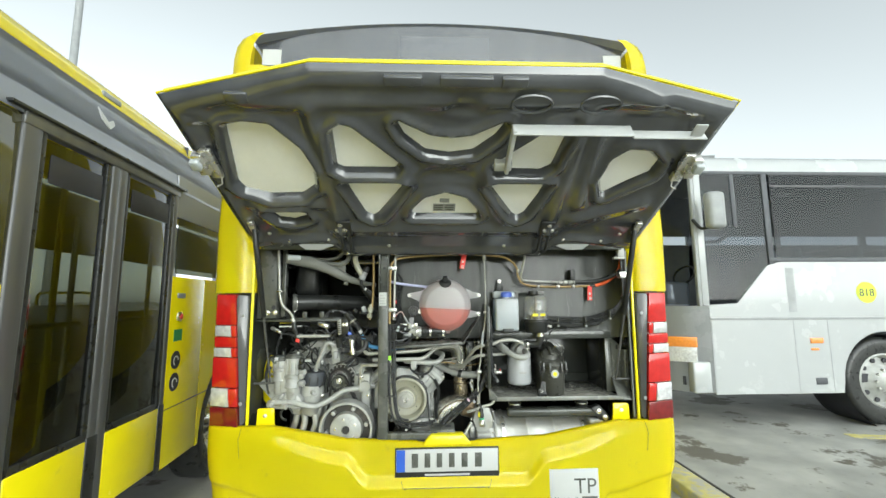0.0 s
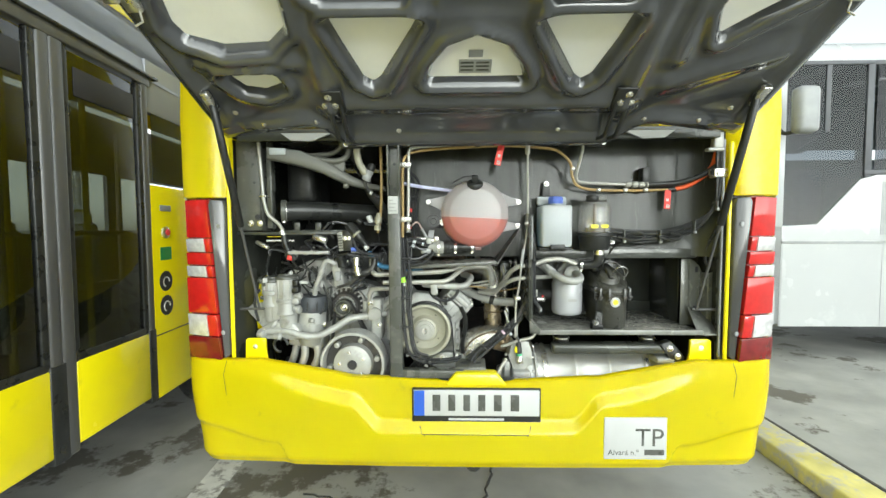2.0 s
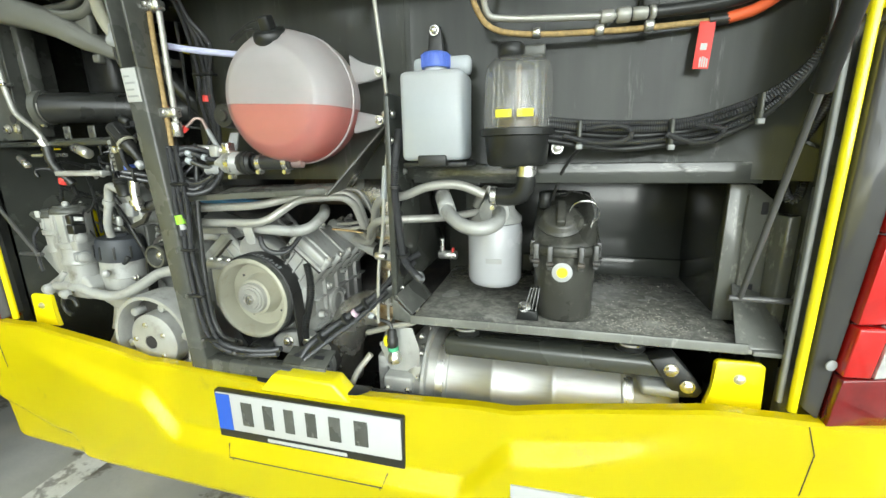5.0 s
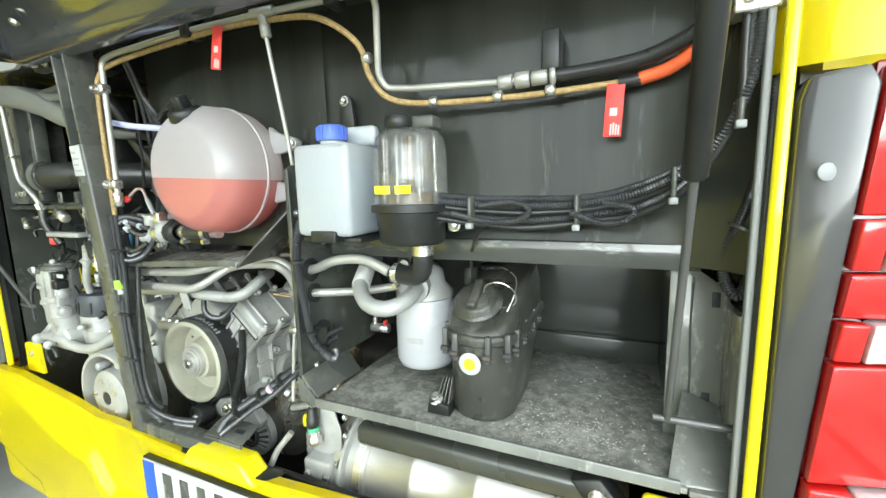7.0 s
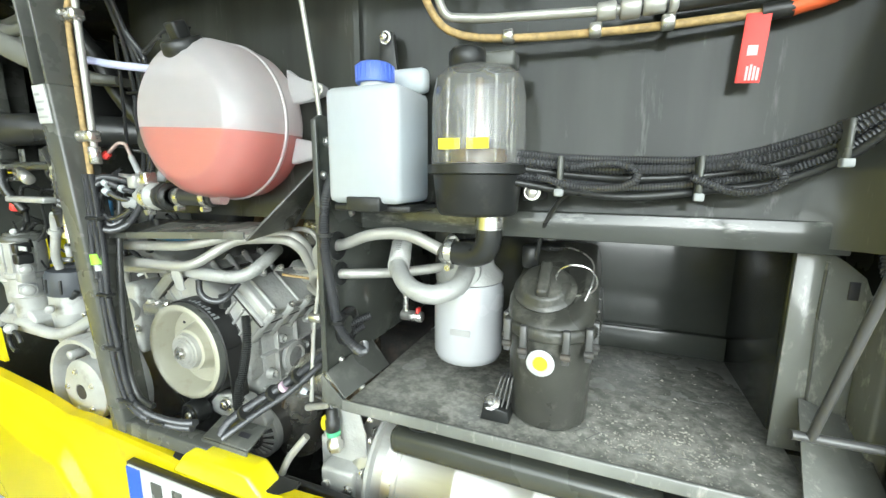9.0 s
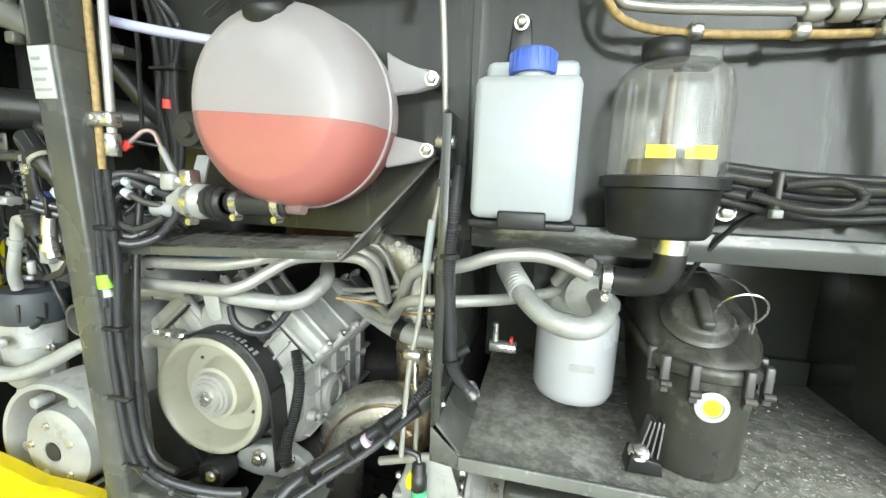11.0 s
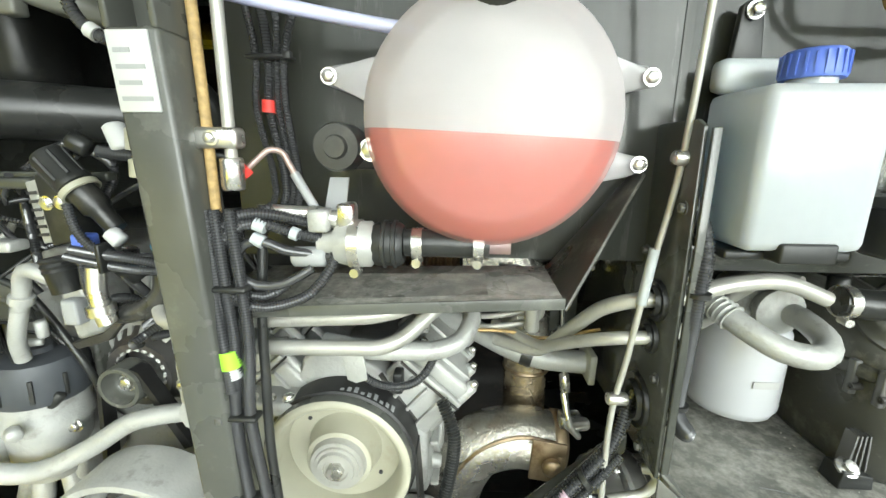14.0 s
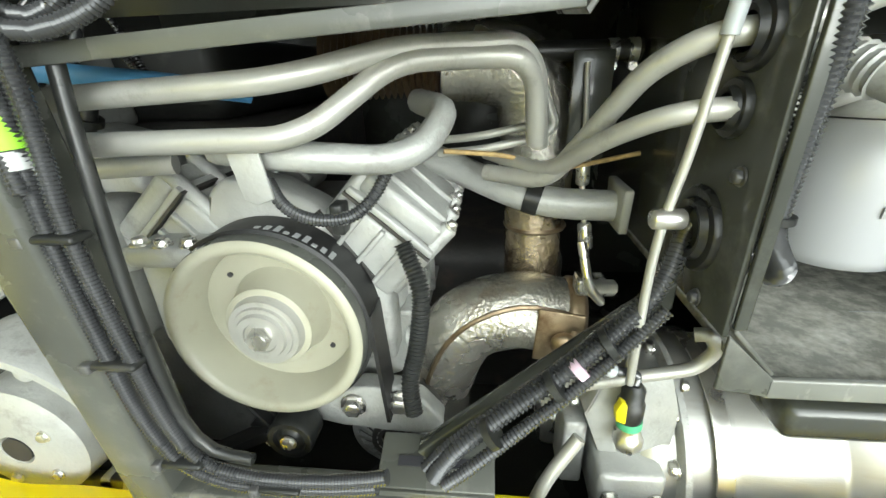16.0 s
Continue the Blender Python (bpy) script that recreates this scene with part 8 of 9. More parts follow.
# relay module
rm = thing("relay_module", (-0.56, -0.17, 1.33), "black relay module with a silver printed edge", "module")
mt = part("module_case", prism(B(), [(-0.578, -0.175, 1.43), (-0.535, -0.178, 1.432), (-0.53, -0.178, 1.345), (-0.572, -0.175, 1.338)], (0, 0.04, 0), 0.003), BLACK_PLASTIC, rm)
for x, z in ((-0.565, 1.395), (-0.546, 1.396)):
    part("module_bolt", bolt(B(), (x, -0.176, z), (0, -1, 0), 0.007, 0.005), ZINC, mt)
ms = part("module_side", prism(B(), [(-0.602, -0.165, 1.42), (-0.579, -0.17, 1.425), (-0.573, -0.17, 1.342), (-0.594, -0.165, 1.338)], (0, 0.03, 0), 0.002), CAST, rm, "silver printed side")
bm = B()
for k in range(6):
    prism(bm, [(-0.598 + 0.001 * k, -0.1685, 1.408 - 0.011 * k), (-0.58 + 0.001 * k, -0.1725, 1.41 - 0.011 * k), (-0.58 + 0.001 * k, -0.1725, 1.406 - 0.011 * k), (-0.598 + 0.001 * k, -0.1685, 1.404 - 0.011 * k)], (0, -0.0008, 0))
part("module_print", bm, INK, ms)
# pale castings behind the wiring
ec = thing("thermostat_housing", (-0.64, -0.12, 1.2), "pale cast thermostat housing with bent outlet pipe", "housing")
part("housing_block", prism(B(), [(-0.65, -0.115, 1.285), (-0.61, -0.115, 1.29), (-0.585, -0.115, 1.185), (-0.63, -0.115, 1.17)], (0, 0.08, 0), 0.008), CAST, ec)
part("outlet_pipe", tube(B(), smooth_path([(-0.62, -0.14, 1.28), (-0.645, -0.145, 1.295), (-0.665, -0.14, 1.285), (-0.68, -0.135, 1.25), (-0.71, -0.13, 1.18), (-0.72, -0.12, 1.14)], 0.012), 0.011, 12), CAST, ec)
part("pipe_nut", lathe(B(), [(0.01, 0), (0.0155, 0.001), (0.0155, 0.014), (0.01, 0.015)], (-0.678, -0.135, 1.253), (-0.4, 0, -1), 8, True), CAST, ec)
part("gear_case", prism(B(), [(-0.93, 0.02, 1.02), (-0.93, 0.02, 1.21), (-0.78, 0.0, 1.29), (-0.6, 0.0, 1.3), (-0.58, 0.0, 1.18), (-0.68, 0.0, 1.16), (-0.7, 0.0, 1.02)], (0, 0.2, 0), 0.015), CAST, ec, "pale cast gear case")
part("grey_plug", box(B(), (-0.625, -0.135, 1.205), (-0.6, -0.113, 1.245), 0.004), GREY_TRIM, ec)
part("slim_bracket", prism(B(), [(-0.615, -0.14, 1.18), (-0.55, -0.15, 1.2), (-0.5, -0.16, 1.245), (-0.497, -0.16, 1.238), (-0.545, -0.15, 1.19), (-0.605, -0.14, 1.17)], (0, 0.012, 0), 0.002), DARK_CAST, ec)
part("silver_connector", cyl(B(), (-0.7, -0.18, 1.405), (-0.64, -0.19, 1.385), 0.014, seg=10, bev=0.003), ZINC, ew)
part("brass_fitting", lathe(B(), [(0, 0), (0.014, 0), (0.014, 0.02), (0.009, 0.022), (0.009, 0.03), (0.016, 0.032), (0.016, 0.055), (0.01, 0.06), (0.01, 0.075), (0, 0.075)], (-0.42, -0.19, 1.43), (0.1, 0, 1), 12), CREAM, ew)
part("white_plug", cyl(B(), (-0.46, -0.175, 1.492), (-0.448, -0.178, 1.462), 0.013, seg=10, bev=0.003), WHITE_LABEL, ew)
part("tan_wires", tube(B(), smooth_path([(-0.405, -0.18, 1.8), (-0.4, -0.19, 1.65), (-0.405, -0.19, 1.5), (-0.42, -0.18, 1.42)]), 0.006, 8), TAN, ew)

random.seed(33)
lw_ = thing("engine_leads", (-0.85, -0.1, 1.3), "thin leads and small plugs beside the fuel filters", "wiring")
for k in range(16):
    x0, z0 = random.uniform(-0.98, -0.7), random.uniform(1.2, 1.38)
    pts = [(x0, random.uniform(-0.17, -0.03), z0)]
    for _ in range(3):
        pts.append((min(-0.66, max(-1.0, pts[-1][0] + random.uniform(-0.08, 0.1))), min(0.05, max(-0.18, pts[-1][1] + random.uniform(-0.05, 0.05))), min(1.4, max(1.0, pts[-1][2] + random.uniform(-0.12, 0.04)))))
    part("lead", tube(B(), smooth_path(pts, 0.018), random.choice((0.003, 0.004, 0.006)), 8, random.choice((0.0, 0.0045))), random.choice((RUBBER, RUBBER, BLACK_PLASTIC, PIPE)), lw_)
for k in range(12):
    p = V((random.uniform(-0.98, -0.68), random.uniform(-0.18, -0.06), random.uniform(1.02, 1.36)))
    d = V((random.uniform(-1, 1), random.uniform(-0.5, 0.2), random.uniform(-1, 1))).normalized()
    part("small_plug", cyl(B(), p, p + d * random.uniform(0.02, 0.04), random.uniform(0.007, 0.012), seg=8, bev=0.002), random.choice((BLACK_PLASTIC, ZINC, CAST, GREY_STEEL)), lw_)
for p, d in (((-0.69, -0.09, 1.0), (0, -1, 0)), ((-0.47, -0.11, 0.95), (0, -1, 0)), ((-0.47, -0.11, 1.1), (0, -1, 0)), ((-0.43, -0.11, 1.0), (0, -1, 0)), ((-0.86, -0.17, 0.975), (0, -1, 0)), ((-0.93, -0.17, 0.985), (0, -1, 0)), ((-0.7, 0.018, 0.75), (0, -1, 0)), ((-0.43, 0.018, 0.75), (0, -1, 0)), ((-0.45, 0.018, 0.98), (0, -1, 0)), ((-0.55, 0.018, 1.15), (0, -1, 0))):
    part("flange_bolt", bolt(B(), p, d, 0.009, 0.009), ZINC, lw_)


# ---- yellow bus parked alongside ----
nb = thing("parked_bus", (-1.85, 0.3, 0), "yellow and slate city bus with closed glazed doors", "bus")
NB = Matrix.Translation((-1.85, 0.3, 0)) @ Matrix.Rotation(math.atan2(0.08, 1.0), 4, "Z")


def nbox(name, s0, s1, z0, z1, material, depth=0.05, out=0.0, bev=0.004, parent=None, label=""):
    """A slab on the flank: s along the bus, out proud of its skin."""
    return part(name, box(B(), (-depth, s0, z0), (out, s1, z1), bev, NB @ lean_of(z0)), material, parent or nb, label)


def lean_of(z):
    return Matrix.Identity(4)


# skin pieces along the flank
nbox("skirt", -9.0, -1.12, 0.42, 1.6, YELLOW, 0.05, 0.0, 0.01, None, "yellow lower flank")
nbox("skirt", 0.12, 0.62, 0.42, 1.7, YELLOW, 0.05, 0.0, 0.01, None, "yellow lower flank")
bm = B()
arch = [(0.62, 0.42), (0.66, 0.42)] + [(1.2 - 0.53 * math.cos(a), 0.5 + 0.53 * math.sin(a)) for a in (math.pi * k / 14 for k in range(15))] + [(1.8, 0.42), (8.0, 0.42), (8.0, 1.7), (0.62, 1.7)]
prism(bm, [NB @ V((0.0, s, z)) for s, z in arch], NB.to_3x3() @ V((-0.05, 0, 0)))
part("wheel_arch_panel", bm, YELLOW, nb)
nbox("waist_band", -9.0, -1.12, 1.6, 2.3, OLIVE_GLASS, 0.04, -0.006, 0.004, None, "olive tinted side window")
nbox("side_window", 0.16, 1.5, 1.72, 2.12, DOOR_GLASS, 0.008, -0.01, 0.002, None, "dark side window")
nbox("window_band", 0.12, 8.0, 2.12, 2.42, GREY_PAINT, 0.05, -0.004, 0.004)
nbox("window_pillar", 1.5, 1.6, 1.7, 2.12, GREY_PAINT, 0.05, -0.004)
nbox("side_window", 1.6, 8.0, 1.72, 2.12, TINTED, 0.02, -0.01, 0.002)
bm = B()
sec = [(0.0, 2.3), (-0.022, 2.42), (-0.058, 2.55), (-0.09, 2.64)]
a = [bm.verts.new(NB @ V((x, -9.0, z))) for x, z in sec]
b = [bm.verts.new(NB @ V((x, 8.0, z + 0.0))) for x, z in sec]
for i in range(len(sec) - 1):
    bm.faces.new((a[i], a[i + 1], b[i + 1], b[i]))
bmesh.ops.solidify(bm, geom=bm.faces[:], thickness=0.02)
part("cantrail", bm, GREY_PAINT, nb, "slate grey panel above the doors")
bm = B()
sec = [(-0.089, 2.635), (-0.115, 2.7), (-0.155, 2.76), (-0.22, 2.81), (-0.5, 2.84), (-2.2, 2.84)]
a = [bm.verts.new(NB @ V((x, -9.0, z))) for x, z in sec]
b = [bm.verts.new(NB @ V((x, 8.0, z))) for x, z in sec]
for i in range(len(sec) - 1):
    bm.faces.new((a[i], a[i + 1], b[i + 1], b[i]))
bmesh.ops.solidify(bm, geom=bm.faces[:], thickness=0.02)
part("roof_edge", bm, YELLOW, nb, "yellow roof edge")
for s in (-1.4, 0.4):
    part("roof_seam", box(B(), (-0.15, s, 2.64), (-0.098, s + 0.006, 2.73), 0.001, NB), INK, nb)
part("side_marker", box(B(), (-0.13, -0.55, 2.67), (-0.098, -0.4, 2.7), 0.004, NB), GREY_TRIM, nb)
part("arrow_mark", prism(B(), [NB @ V((-0.045 - 0.3 * (z - 2.5), s, z)) for s, z in ((-0.64, 2.56), (-0.58, 2.5), (-0.53, 2.53), (-0.53, 2.5), (-0.58, 2.46), (-0.63, 2.5))], NB.to_3x3() @ V((0.008, 0, 0))), WHITE_LABEL, nb, "small white arrow mark")
# door pair
nbox("door_head", -1.12, 0.14, 2.26, 2.32, GREY_FRAME, 0.05, 0.006, 0.006)
part("door_gutter", box(B(), (-0.01, -1.2, 2.315), (0.02, 0.2, 2.33), 0.003, NB), RUBBER, nb)
for s0, s1, mat_ in ((-1.12, -1.02, GREY_FRAME), (-0.57, -0.51, GREY_FRAME), (-0.51, -0.44, GREY_FRAME), (0.07, 0.12, GREY_FRAME)):
    nbox("door_post", s0, s1, 0.42, 2.27, mat_, 0.05, 0.004, 0.012, None, "brushed grey door post")
for s0, s1 in ((-1.02, -0.57), (-0.44, 0.07)):
    leaf = nbox("door_leaf", s0, s1, 0.45, 0.84, YELLOW, 0.04, 0.0, 0.01, None, "bus door with yellow foot panel and dark glass")
    nbox("door_pane", s0 + 0.01, s1 - 0.01, 0.86, 2.24, DOOR_GLASS, 0.01, -0.014, 0.002, leaf)
    nbox("door_edge", s0, s0 + 0.025, 0.84, 2.26, RUBBER, 0.03, -0.002, 0.004, leaf)
    nbox("door_edge", s1 - 0.035, s1, 0.84, 2.26, RUBBER, 0.03, -0.002, 0.004, leaf)
    nbox("door_sill", s0, s1, 0.83, 0.87, RUBBER, 0.03, -0.002, 0.004, leaf)
    nbox("vent_window", s0 + 0.06, s1 - 0.06, 2.05, 2.18, INK, 0.006, -0.008, 0.002, leaf)
    part("grab_bar", cyl(B(), NB @ V((-0.06, s0 + 0.05, 1.42)), NB @ V((-0.06, s1 - 0.05, 1.42)), 0.012), PIPE, leaf)
    part("grab_post", cyl(B(), NB @ V((-0.06, s1 - 0.12, 0.95)), NB @ V((-0.06, s1 - 0.12, 1.95)), 0.013), PIPE, leaf)
nbox("door_rubber", -0.58, -0.5, 0.42, 0.85, RUBBER, 0.04, 0.006)
nbox("door_rubber", 0.06, 0.12, 0.42, 0.85, RUBBER, 0.04, 0.006)
# fittings on the flank
nbox("flank_seam", 0.12, 3.0, 0.8, 0.806, INK, 0.01, 0.002, 0)
part("door_button", lathe(B(), [(0, 0), (0.035, 0), (0.035, 0.012), (0.02, 0.018), (0, 0.018)], NB @ V((0, 0.24, 1.42)), NB.to_3x3() @ V((1, 0, 0)), 20), ZINC, nb)
part("button_face", cyl(B(), NB @ V((0.012, 0.24, 1.42)), NB @ V((0.022, 0.24, 1.42)), 0.02), TAG_RED, nb)
nbox("marker_lamp", 0.2, 0.3, 1.55, 1.585, GREY_TRIM, 0.01, 0.008, 0.003)
nbox("green_sign", 0.19, 0.3, 1.25, 1.33, mat("green_print", (0.03, 0.3, 0.1), 0.4), 0.01, 0.002, 0)
for z in (1.12, 0.97):
    part("round_sign", cyl(B(), NB @ V((0, 0.235, z)), NB @ V((0.003, 0.235, z)), 0.062, seg=28), INK, nb, "round black pictogram sign")
    part("pictogram", tube(B(), [NB @ V((0.004, 0.235 + 0.03 * math.cos(t), z + 0.03 * math.sin(t) - 0.005)) for t in (2 * math.pi * k / 16 for k in range(12))], 0.004, 6), WHITE_LABEL, nb)
nbox("side_reflector", -1.5, -1.36, 1.37, 1.42, GREY_TRIM, 0.01, 0.008, 0.003)
wc = NB @ V((-0.16, 1.2, 0.5))
wheel = part("wheel", lathe(B(), [(0.3, -0.12), (0.46, -0.13), (0.49, -0.1), (0.5, 0.0), (0.5, 0.08), (0.48, 0.12), (0.45, 0.13), (0.3, 0.1)], wc, NB.to_3x3() @ V((1, 0, 0)), 40), RUBBER, nb)
part("rim", lathe(B(), [(0.3, 0.1), (0.27, 0.09), (0.2, 0.02), (0.12, 0.03), (0.1, 0.07), (0, 0.07)], wc, NB.to_3x3() @ V((1, 0, 0)), 30), ZINC, wheel)
# inside: far side, floor, poles, seats
part("far_side", box(B(), (-2.3, -9, 0.45), (-2.25, 8, 1.4), 0, NB), GREY_PAINT, nb)
part("far_cantrail", box(B(), (-2.3, -9, 2.1), (-2.25, 8, 2.8), 0, NB), GREY_TRIM, nb)
part("floor_plate", box(B(), (-2.25, -9, 0.42), (-0.06, 8, 0.46), 0, NB), RUBBER, nb)
for k in range(10):
    part("far_pillar", box(B(), (-2.3, -9 + k * 1.7, 1.4), (-2.25, -8.85 + k * 1.7, 2.1), 0, NB), GREY_PAINT, nb)
for s, x in ((-0.9, -0.5), (-0.2, -0.5), (0.3, -0.5), (-0.6, -1.4)):
    part("grab_pole", cyl(B(), NB @ V((x, s, 0.46)), NB @ V((x, s, 2.6)), 0.017), YEL_LABEL, nb)
for k in range(4):
    s = -0.7 + 0.8 * k
    seat = part("passenger_seat", box(B(), (-2.1, s, 0.85), (-1.5, s + 0.45, 0.93), 0.03, NB), GREY_PAINT, nb)
    part("seat_back", box(B(), (-2.1, s - 0.02, 0.93), (-1.5, s + 0.05, 1.5), 0.03, NB), GREY_PAINT, seat)
    part("seat_rail", tube(B(), bent_path([NB @ V((-2.05, s, 1.5)), NB @ V((-2.05, s, 1.62)), NB @ V((-1.55, s, 1.62)), NB @ V((-1.55, s, 1.5))], 0.08), 0.014, 8), YEL_LABEL, seat)

# ---- white bus parked across ----
wb = thing("parked_bus", (5, 2.4, 0), "white coach parked side-on with tinted windows", "bus")
WY = 2.4


def wbox(name, x0, x1, z0, z1, material, depth=0.05, out=0.0, bev=0.004, parent=None, label=""):
    return part(name, box(B(), (x0, WY - out, z0), (x1, WY + depth, z1), bev), material, parent or wb, label)


bm = B()
side_outline = [(3.32, 0.4), (4.9, 0.4), (4.9, 0.42)] + [(5.5 - 0.58 * math.cos(t), 0.52 + 0.60 * math.sin(t)) for t in (math.pi * k / 16 for k in range(17))] + [(6.05, 0.4), (13, 0.4), (13, 1.98), (4.28, 1.98), (4.1, 1.93), (3.68, 1.47), (3.32, 1.45)]
prism(bm, [(x, WY, z) for x, z in side_outline], (0, 0.05, 0))
part("flank", bm, WHITE_PAINT, wb, "white lower flank")
bm = B()
prism(bm, [(3.2, WY + y, z) for y, z in ((-0.002, 3.125), (-0.002, 3.2), (0.03, 3.28), (0.1, 3.34), (0.4, 3.4), (2.4, 3.4), (2.4, 3.36), (0.4, 3.36), (0.06, 3.125))], (9.8, 0, 0))
part("roof_side", bm, WHITE_PAINT, wb, "white roof side")
# front: rounded nose with windscreen
bm = B()
nose = [(3.34, 0.0), (3.1, 0.04), (2.92, 0.16), (2.8, 0.36), (2.76, 0.8), (2.76, 2.3)]
for z0, z1 in ((0.42, 1.44),):
    a = [bm.verts.new((x + 0.02, WY + y, z0)) for x, y in nose]
    b = [bm.verts.new((x, WY + y, z1)) for x, y in nose]
    for i in range(len(nose) - 1):
        bm.faces.new((a[i], a[i + 1], b[i + 1], b[i]))
bmesh.ops.solidify(bm, geom=bm.faces[:], thickness=0.02)
part("nose", bm, WHITE_PAINT, wb, "white rounded nose")
bm = B()
a = [bm.verts.new((x + 0.0, WY + y, 1.46)) for x, y in nose[1:]]
b = [bm.verts.new((x + 0.14, WY + y + 0.02, 3.1)) for x, y in nose[1:]]
for i in range(len(nose) - 2):
    bm.faces.new((a[i], a[i + 1], b[i + 1], b[i]))
bmesh.ops.solidify(bm, geom=bm.faces[:], thickness=0.008)
part("windscreen", bm, BUS_GLASS, wb, "curved windscreen")
bm = B()
a = [bm.verts.new((x + 0.14, WY + y + 0.02, 3.08)) for x, y in nose]
b = [bm.verts.new((x + 0.3, WY + y + 0.1, 3.38)) for x, y in nose]
for i in range(len(nose) - 1):
    bm.faces.new((a[i], a[i + 1], b[i + 1], b[i]))
bmesh.ops.solidify(bm, geom=bm.faces[:], thickness=0.02)
part("front_dome", bm, WHITE_PAINT, wb)
wbox("front_pillar", 3.24, 3.33, 1.44, 3.12, WHITE_PAINT, 0.06, 0.004, 0.01)
wbox("pillar_edge", 3.2, 3.24, 1.44, 3.1, GREY_TRIM, 0.05, 0.002, 0.006)
dw = wbox("driver_window", 3.33, 4.16, 1.46, 3.1, BUS_GLASS, 0.008, -0.012, 0.0, None, "large driver's side window")
wbox("window_frame", 3.31, 4.2, 3.09, 3.13, SLATE_FRAME, 0.04, 0.003, 0.003, dw)
wbox("window_frame", 4.13, 4.2, 1.95, 3.1, SLATE_FRAME, 0.04, 0.003, 0.003, dw)
wbox("slider_frame", 3.72, 3.77, 2.42, 3.09, SLATE_FRAME, 0.02, 0.0, 0.002, dw)
part("dash_line", prism(B(), [(3.5, WY + 0.25, 2.28), (3.66, WY + 0.25, 2.28), (4.12, WY + 0.25, 2.58), (4.12, WY + 0.25, 2.53), (3.7, WY + 0.25, 2.24), (3.5, WY + 0.25, 2.24)], (0, 0.03, 0)), GREY_TRIM, dw)
for x0, x1 in ((4.24, 5.9), (5.98, 7.6), (7.68, 9.3), (9.38, 11.0)):
    sw = wbox("saloon_window", x0, x1, 2.02, 3.09, BUS_GLASS, 0.008, -0.012, 0.0, None, "tinted saloon window")
    wbox("window_bar", x0, x1, 2.93, 2.955, SLATE_FRAME, 0.02, -0.002, 0.002, sw)
    wbox("window_post", x1, x1 + 0.08, 2.0, 3.1, SLATE_FRAME, 0.04, 0.003, 0.003, sw)
wbox("window_sill", 4.13, 11.1, 1.975, 2.025, SLATE_FRAME, 0.04, 0.006, 0.004)
wbox("window_head", 4.2, 11.1, 3.085, 3.13, SLATE_FRAME, 0.04, 0.003, 0.003)
wbox("rub_strip", 3.32, 11.1, 1.27, 1.3, GREY_TRIM, 0.02, 0.01, 0.004)
wbox("side_panel_mark", 4.32, 4.42, 1.36, 1.9, GREY_TRIM, 0.01, 0.002, 0.0)
for x in (3.33, 4.35, 4.78):
    wbox("hatch_seam", x, x + 0.008, 0.41, 1.26, GREY_TRIM, 0.01, 0.002, 0)
wbox("amber_marker", 4.54, 4.7, 0.985, 1.05, AMBER, 0.02, 0.012, 0.004)
wbox("amber_marker", 4.54, 4.64, 0.9, 0.93, AMBER, 0.02, 0.008, 0.004)
wbox("flap_handle", 4.56, 4.7, 0.5, 0.58, SLATE_FRAME, 0.02, 0.006, 0.004)
num = part("fleet_number", cyl(B(), (5.33, WY, 1.595), (5.33, WY - 0.004, 1.595), 0.13, seg=30), mat("lime_print", (0.55, 0.65, 0.05), 0.5), wb, "lime green disc with fleet number")
lettering("number", "818", 0.13, Matrix.Translation((5.33, WY - 0.006, 1.55)) @ RX, SLATE_FRAME, num)
mir = part("wing_mirror", box(B(), (3.22, WY - 0.3, 2.35), (3.43, WY - 0.16, 2.8), 0.05), GREY_TRIM, wb, "grey wing mirror")
part("mirror_arm", tube(B(), bent_path([(3.3, WY - 0.2, 2.4), (3.22, WY - 0.12, 2.36), (3.2, WY, 2.5)], 0.05), 0.02, 10), BLACK_PLASTIC, mir)
hl = part("headlamp", prism(B(), [(2.87, WY + 0.2, 0.77), (3.14, WY + 0.012, 0.77), (3.14, WY + 0.012, 1.06), (2.87, WY + 0.2, 1.06)], (-0.02, -0.02, 0), 0.006), CLEAR_LENS, wb, "clear and amber headlamp")
part("indicator", prism(B(), [(2.86, WY + 0.19, 0.95), (3.14, WY - 0.002, 0.95), (3.14, WY - 0.002, 1.07), (2.86, WY + 0.19, 1.07)], (-0.02, -0.02, 0), 0.004), AMBER, hl)
wbox("bumper_edge", 3.05, 3.27, 0.42, 0.78, WHITE_PAINT, 0.1, 0.02, 0.02)
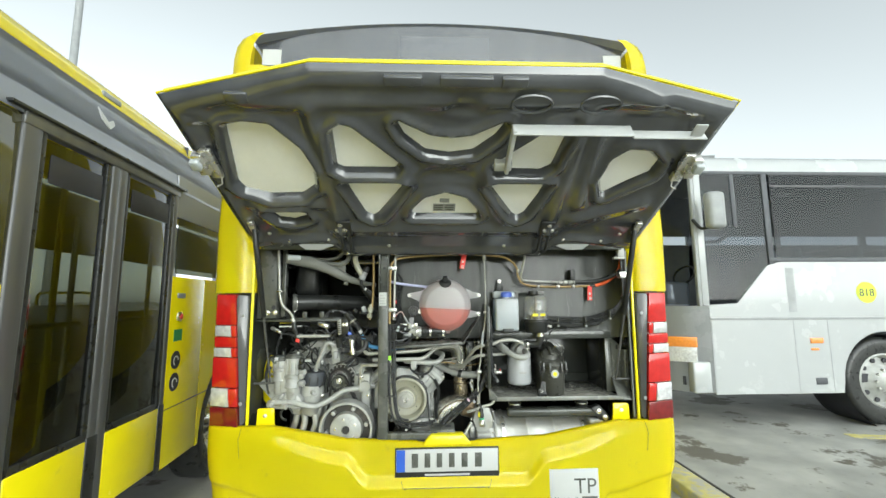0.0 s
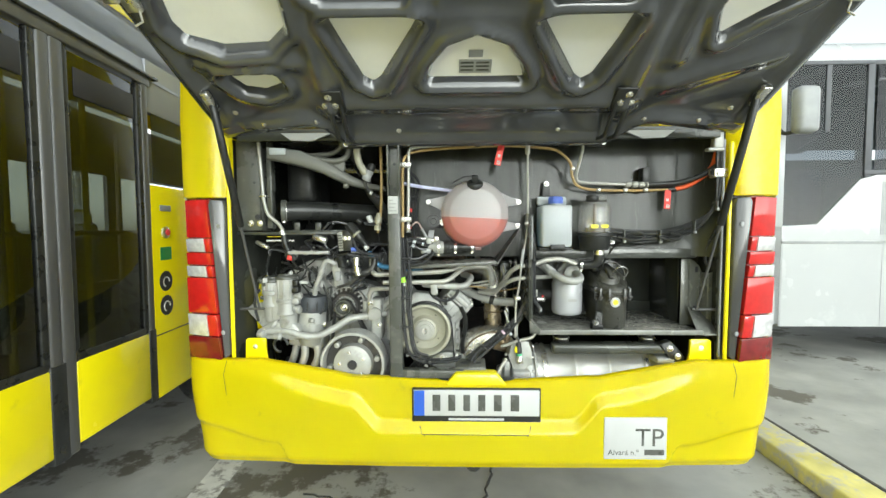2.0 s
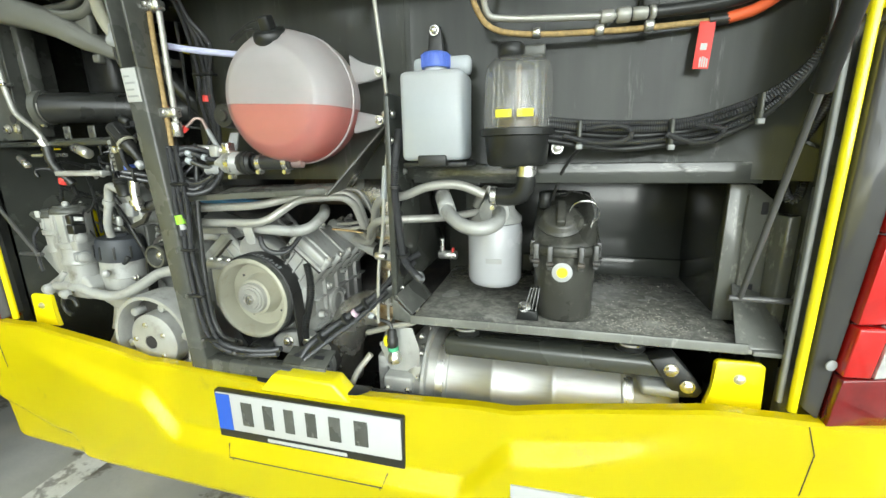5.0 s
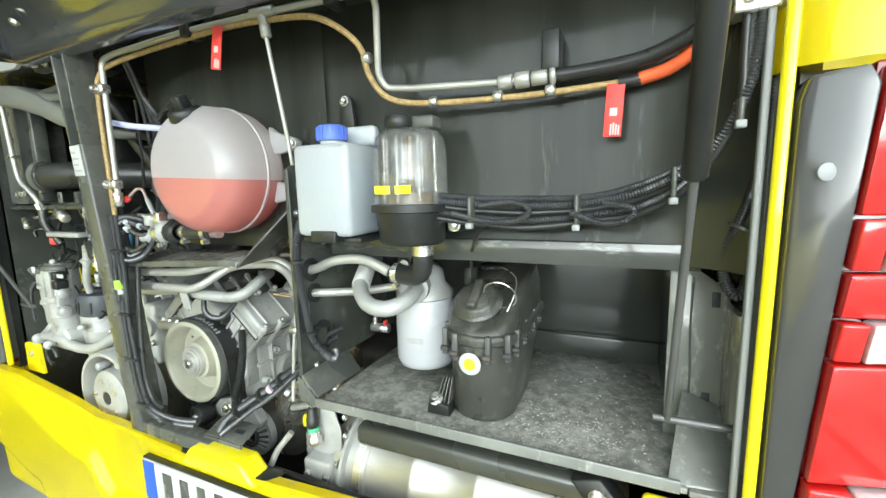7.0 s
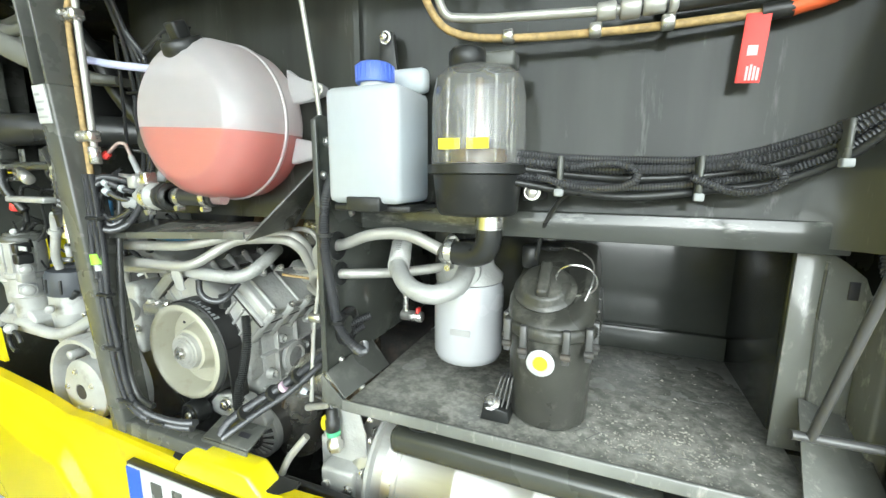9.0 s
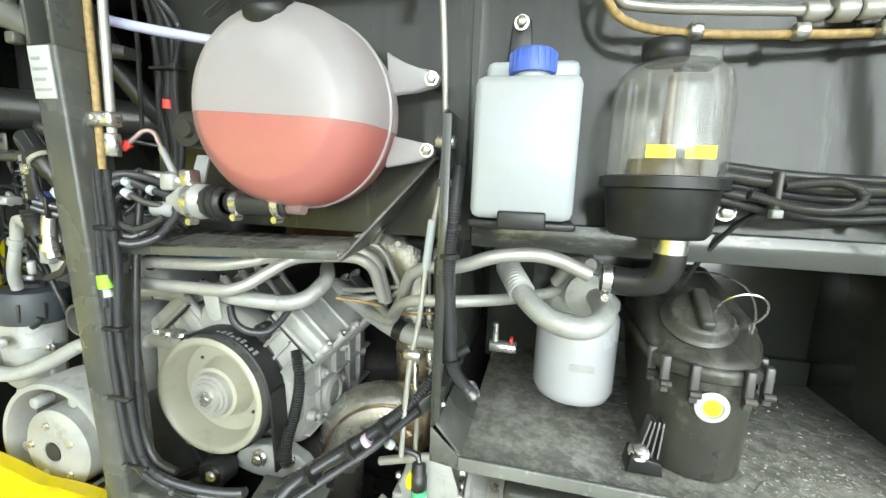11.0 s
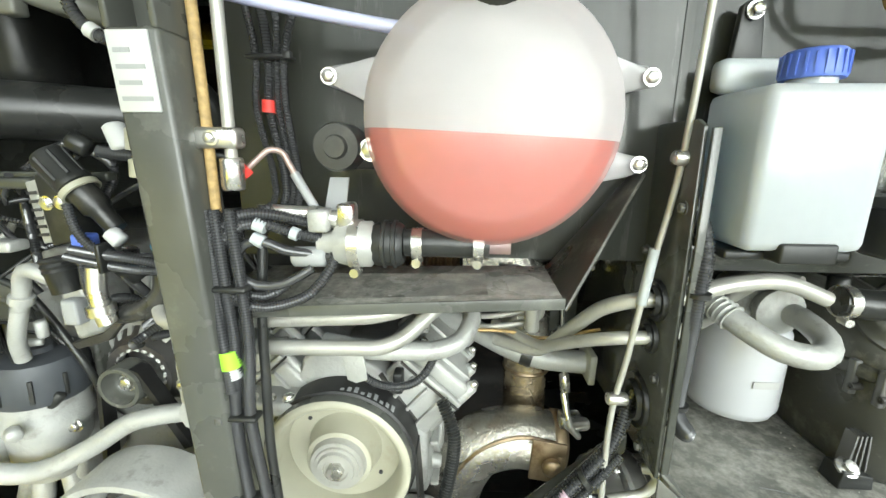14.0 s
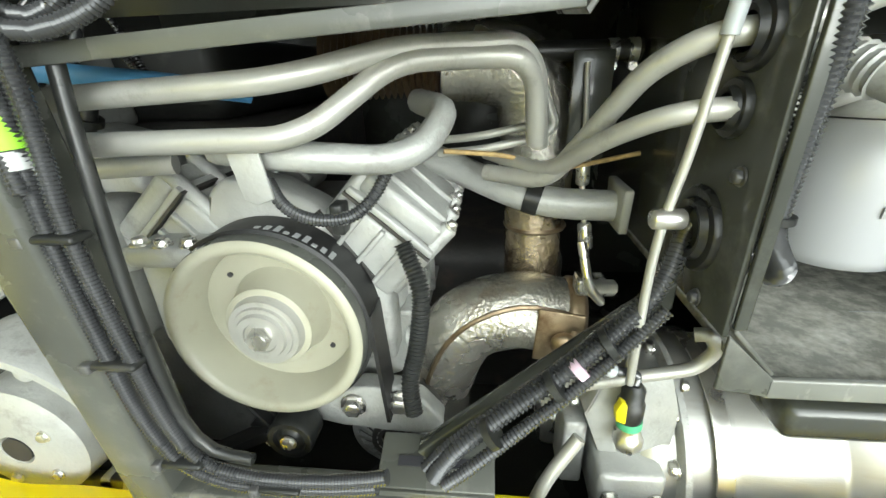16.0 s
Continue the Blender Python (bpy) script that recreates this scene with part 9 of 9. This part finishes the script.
for x in (5.5, 10.5):
    c = V((x, WY + 0.2, 0.52))
    w = part("wheel", lathe(B(), [(0.3, -0.12), (0.5, -0.12), (0.52, -0.09), (0.525, 0.0), (0.525, 0.1), (0.5, 0.14), (0.46, 0.15), (0.32, 0.13)], c, (0, -1, 0), 44), RUBBER, wb)
    part("rim", lathe(B(), [(0.33, 0.13), (0.31, 0.14), (0.27, 0.06), (0.2, 0.08), (0.16, 0.14), (0.12, 0.15), (0.1, 0.17), (0, 0.17)], c, (0, -1, 0), 36), CAST, w)
    for k in range(10):
        t = 2 * math.pi * k / 10
        part("rim_slot", cyl(B(), c + V((0.245 * math.cos(t), -0.072, 0.245 * math.sin(t))), c + V((0.245 * math.cos(t), -0.09, 0.245 * math.sin(t))), 0.028, seg=10), INK, w)
        part("wheel_nut", cyl(B(), c + V((0.14 * math.cos(t), -0.14, 0.14 * math.sin(t))), c + V((0.14 * math.cos(t), -0.17, 0.14 * math.sin(t))), 0.014, seg=6), ZINC, w)
part("arch_liner", lathe(B(), [(0.56, 0.0), (0.56, 0.5), (0, 0.5)], (5.5, WY + 0.03, 0.52), (0, 1, 0), 30), INK, wb)
part("underside", box(B(), (3.0, WY + 0.1, 0.5), (13, WY + 2.3, 0.6)), INK, wb)
part("far_wall", box(B(), (3.0, WY + 2.35, 0.5), (13, WY + 2.4, 2.5)), GREY_TRIM, wb)
part("far_head", box(B(), (3.0, WY + 2.35, 2.66), (13, WY + 2.4, 3.4)), GREY_TRIM, wb)
for k in range(7):
    part("far_post", box(B(), (3.0 + k * 1.65, WY + 2.35, 1.9), (3.12 + k * 1.65, WY + 2.4, 2.9)), GREY_PAINT, wb)
for k in range(7):
    s = part("coach_seat", box(B(), (4.4 + k * 0.85, WY + 0.3, 1.2), (4.85 + k * 0.85, WY + 1.2, 1.5), 0.05), GREY_PAINT, wb)
    part("seat_back", box(B(), (4.75 + k * 0.85, WY + 0.3, 1.5), (4.88 + k * 0.85, WY + 1.2, 2.22), 0.05), GREY_PAINT, s)
part("driver_seat", box(B(), (3.75, WY + 0.35, 1.4), (4.05, WY + 0.85, 2.1), 0.06), GREY_PAINT, wb)
part("dashboard", box(B(), (2.95, WY + 0.3, 1.3), (3.3, WY + 2.2, 1.75), 0.05), GREY_PAINT, wb)
part("steering_wheel", tube(B(), [(3.42 + 0.05 * math.sin(t), WY + 0.6 + 0.22 * math.cos(t), 1.85 + 0.12 * math.sin(t)) for t in (2 * math.pi * k / 24 for k in range(25))], 0.015, 8), INK, wb)
mast = thing("lamp_mast", (-9.5, 14, 0), "slim grey mast far across the yard", "mast")
part("mast_tube", cyl(B(), (-10.3, 9, 0), (-10.3, 9, 14), 0.12, 0.08), GREY_TRIM, mast)
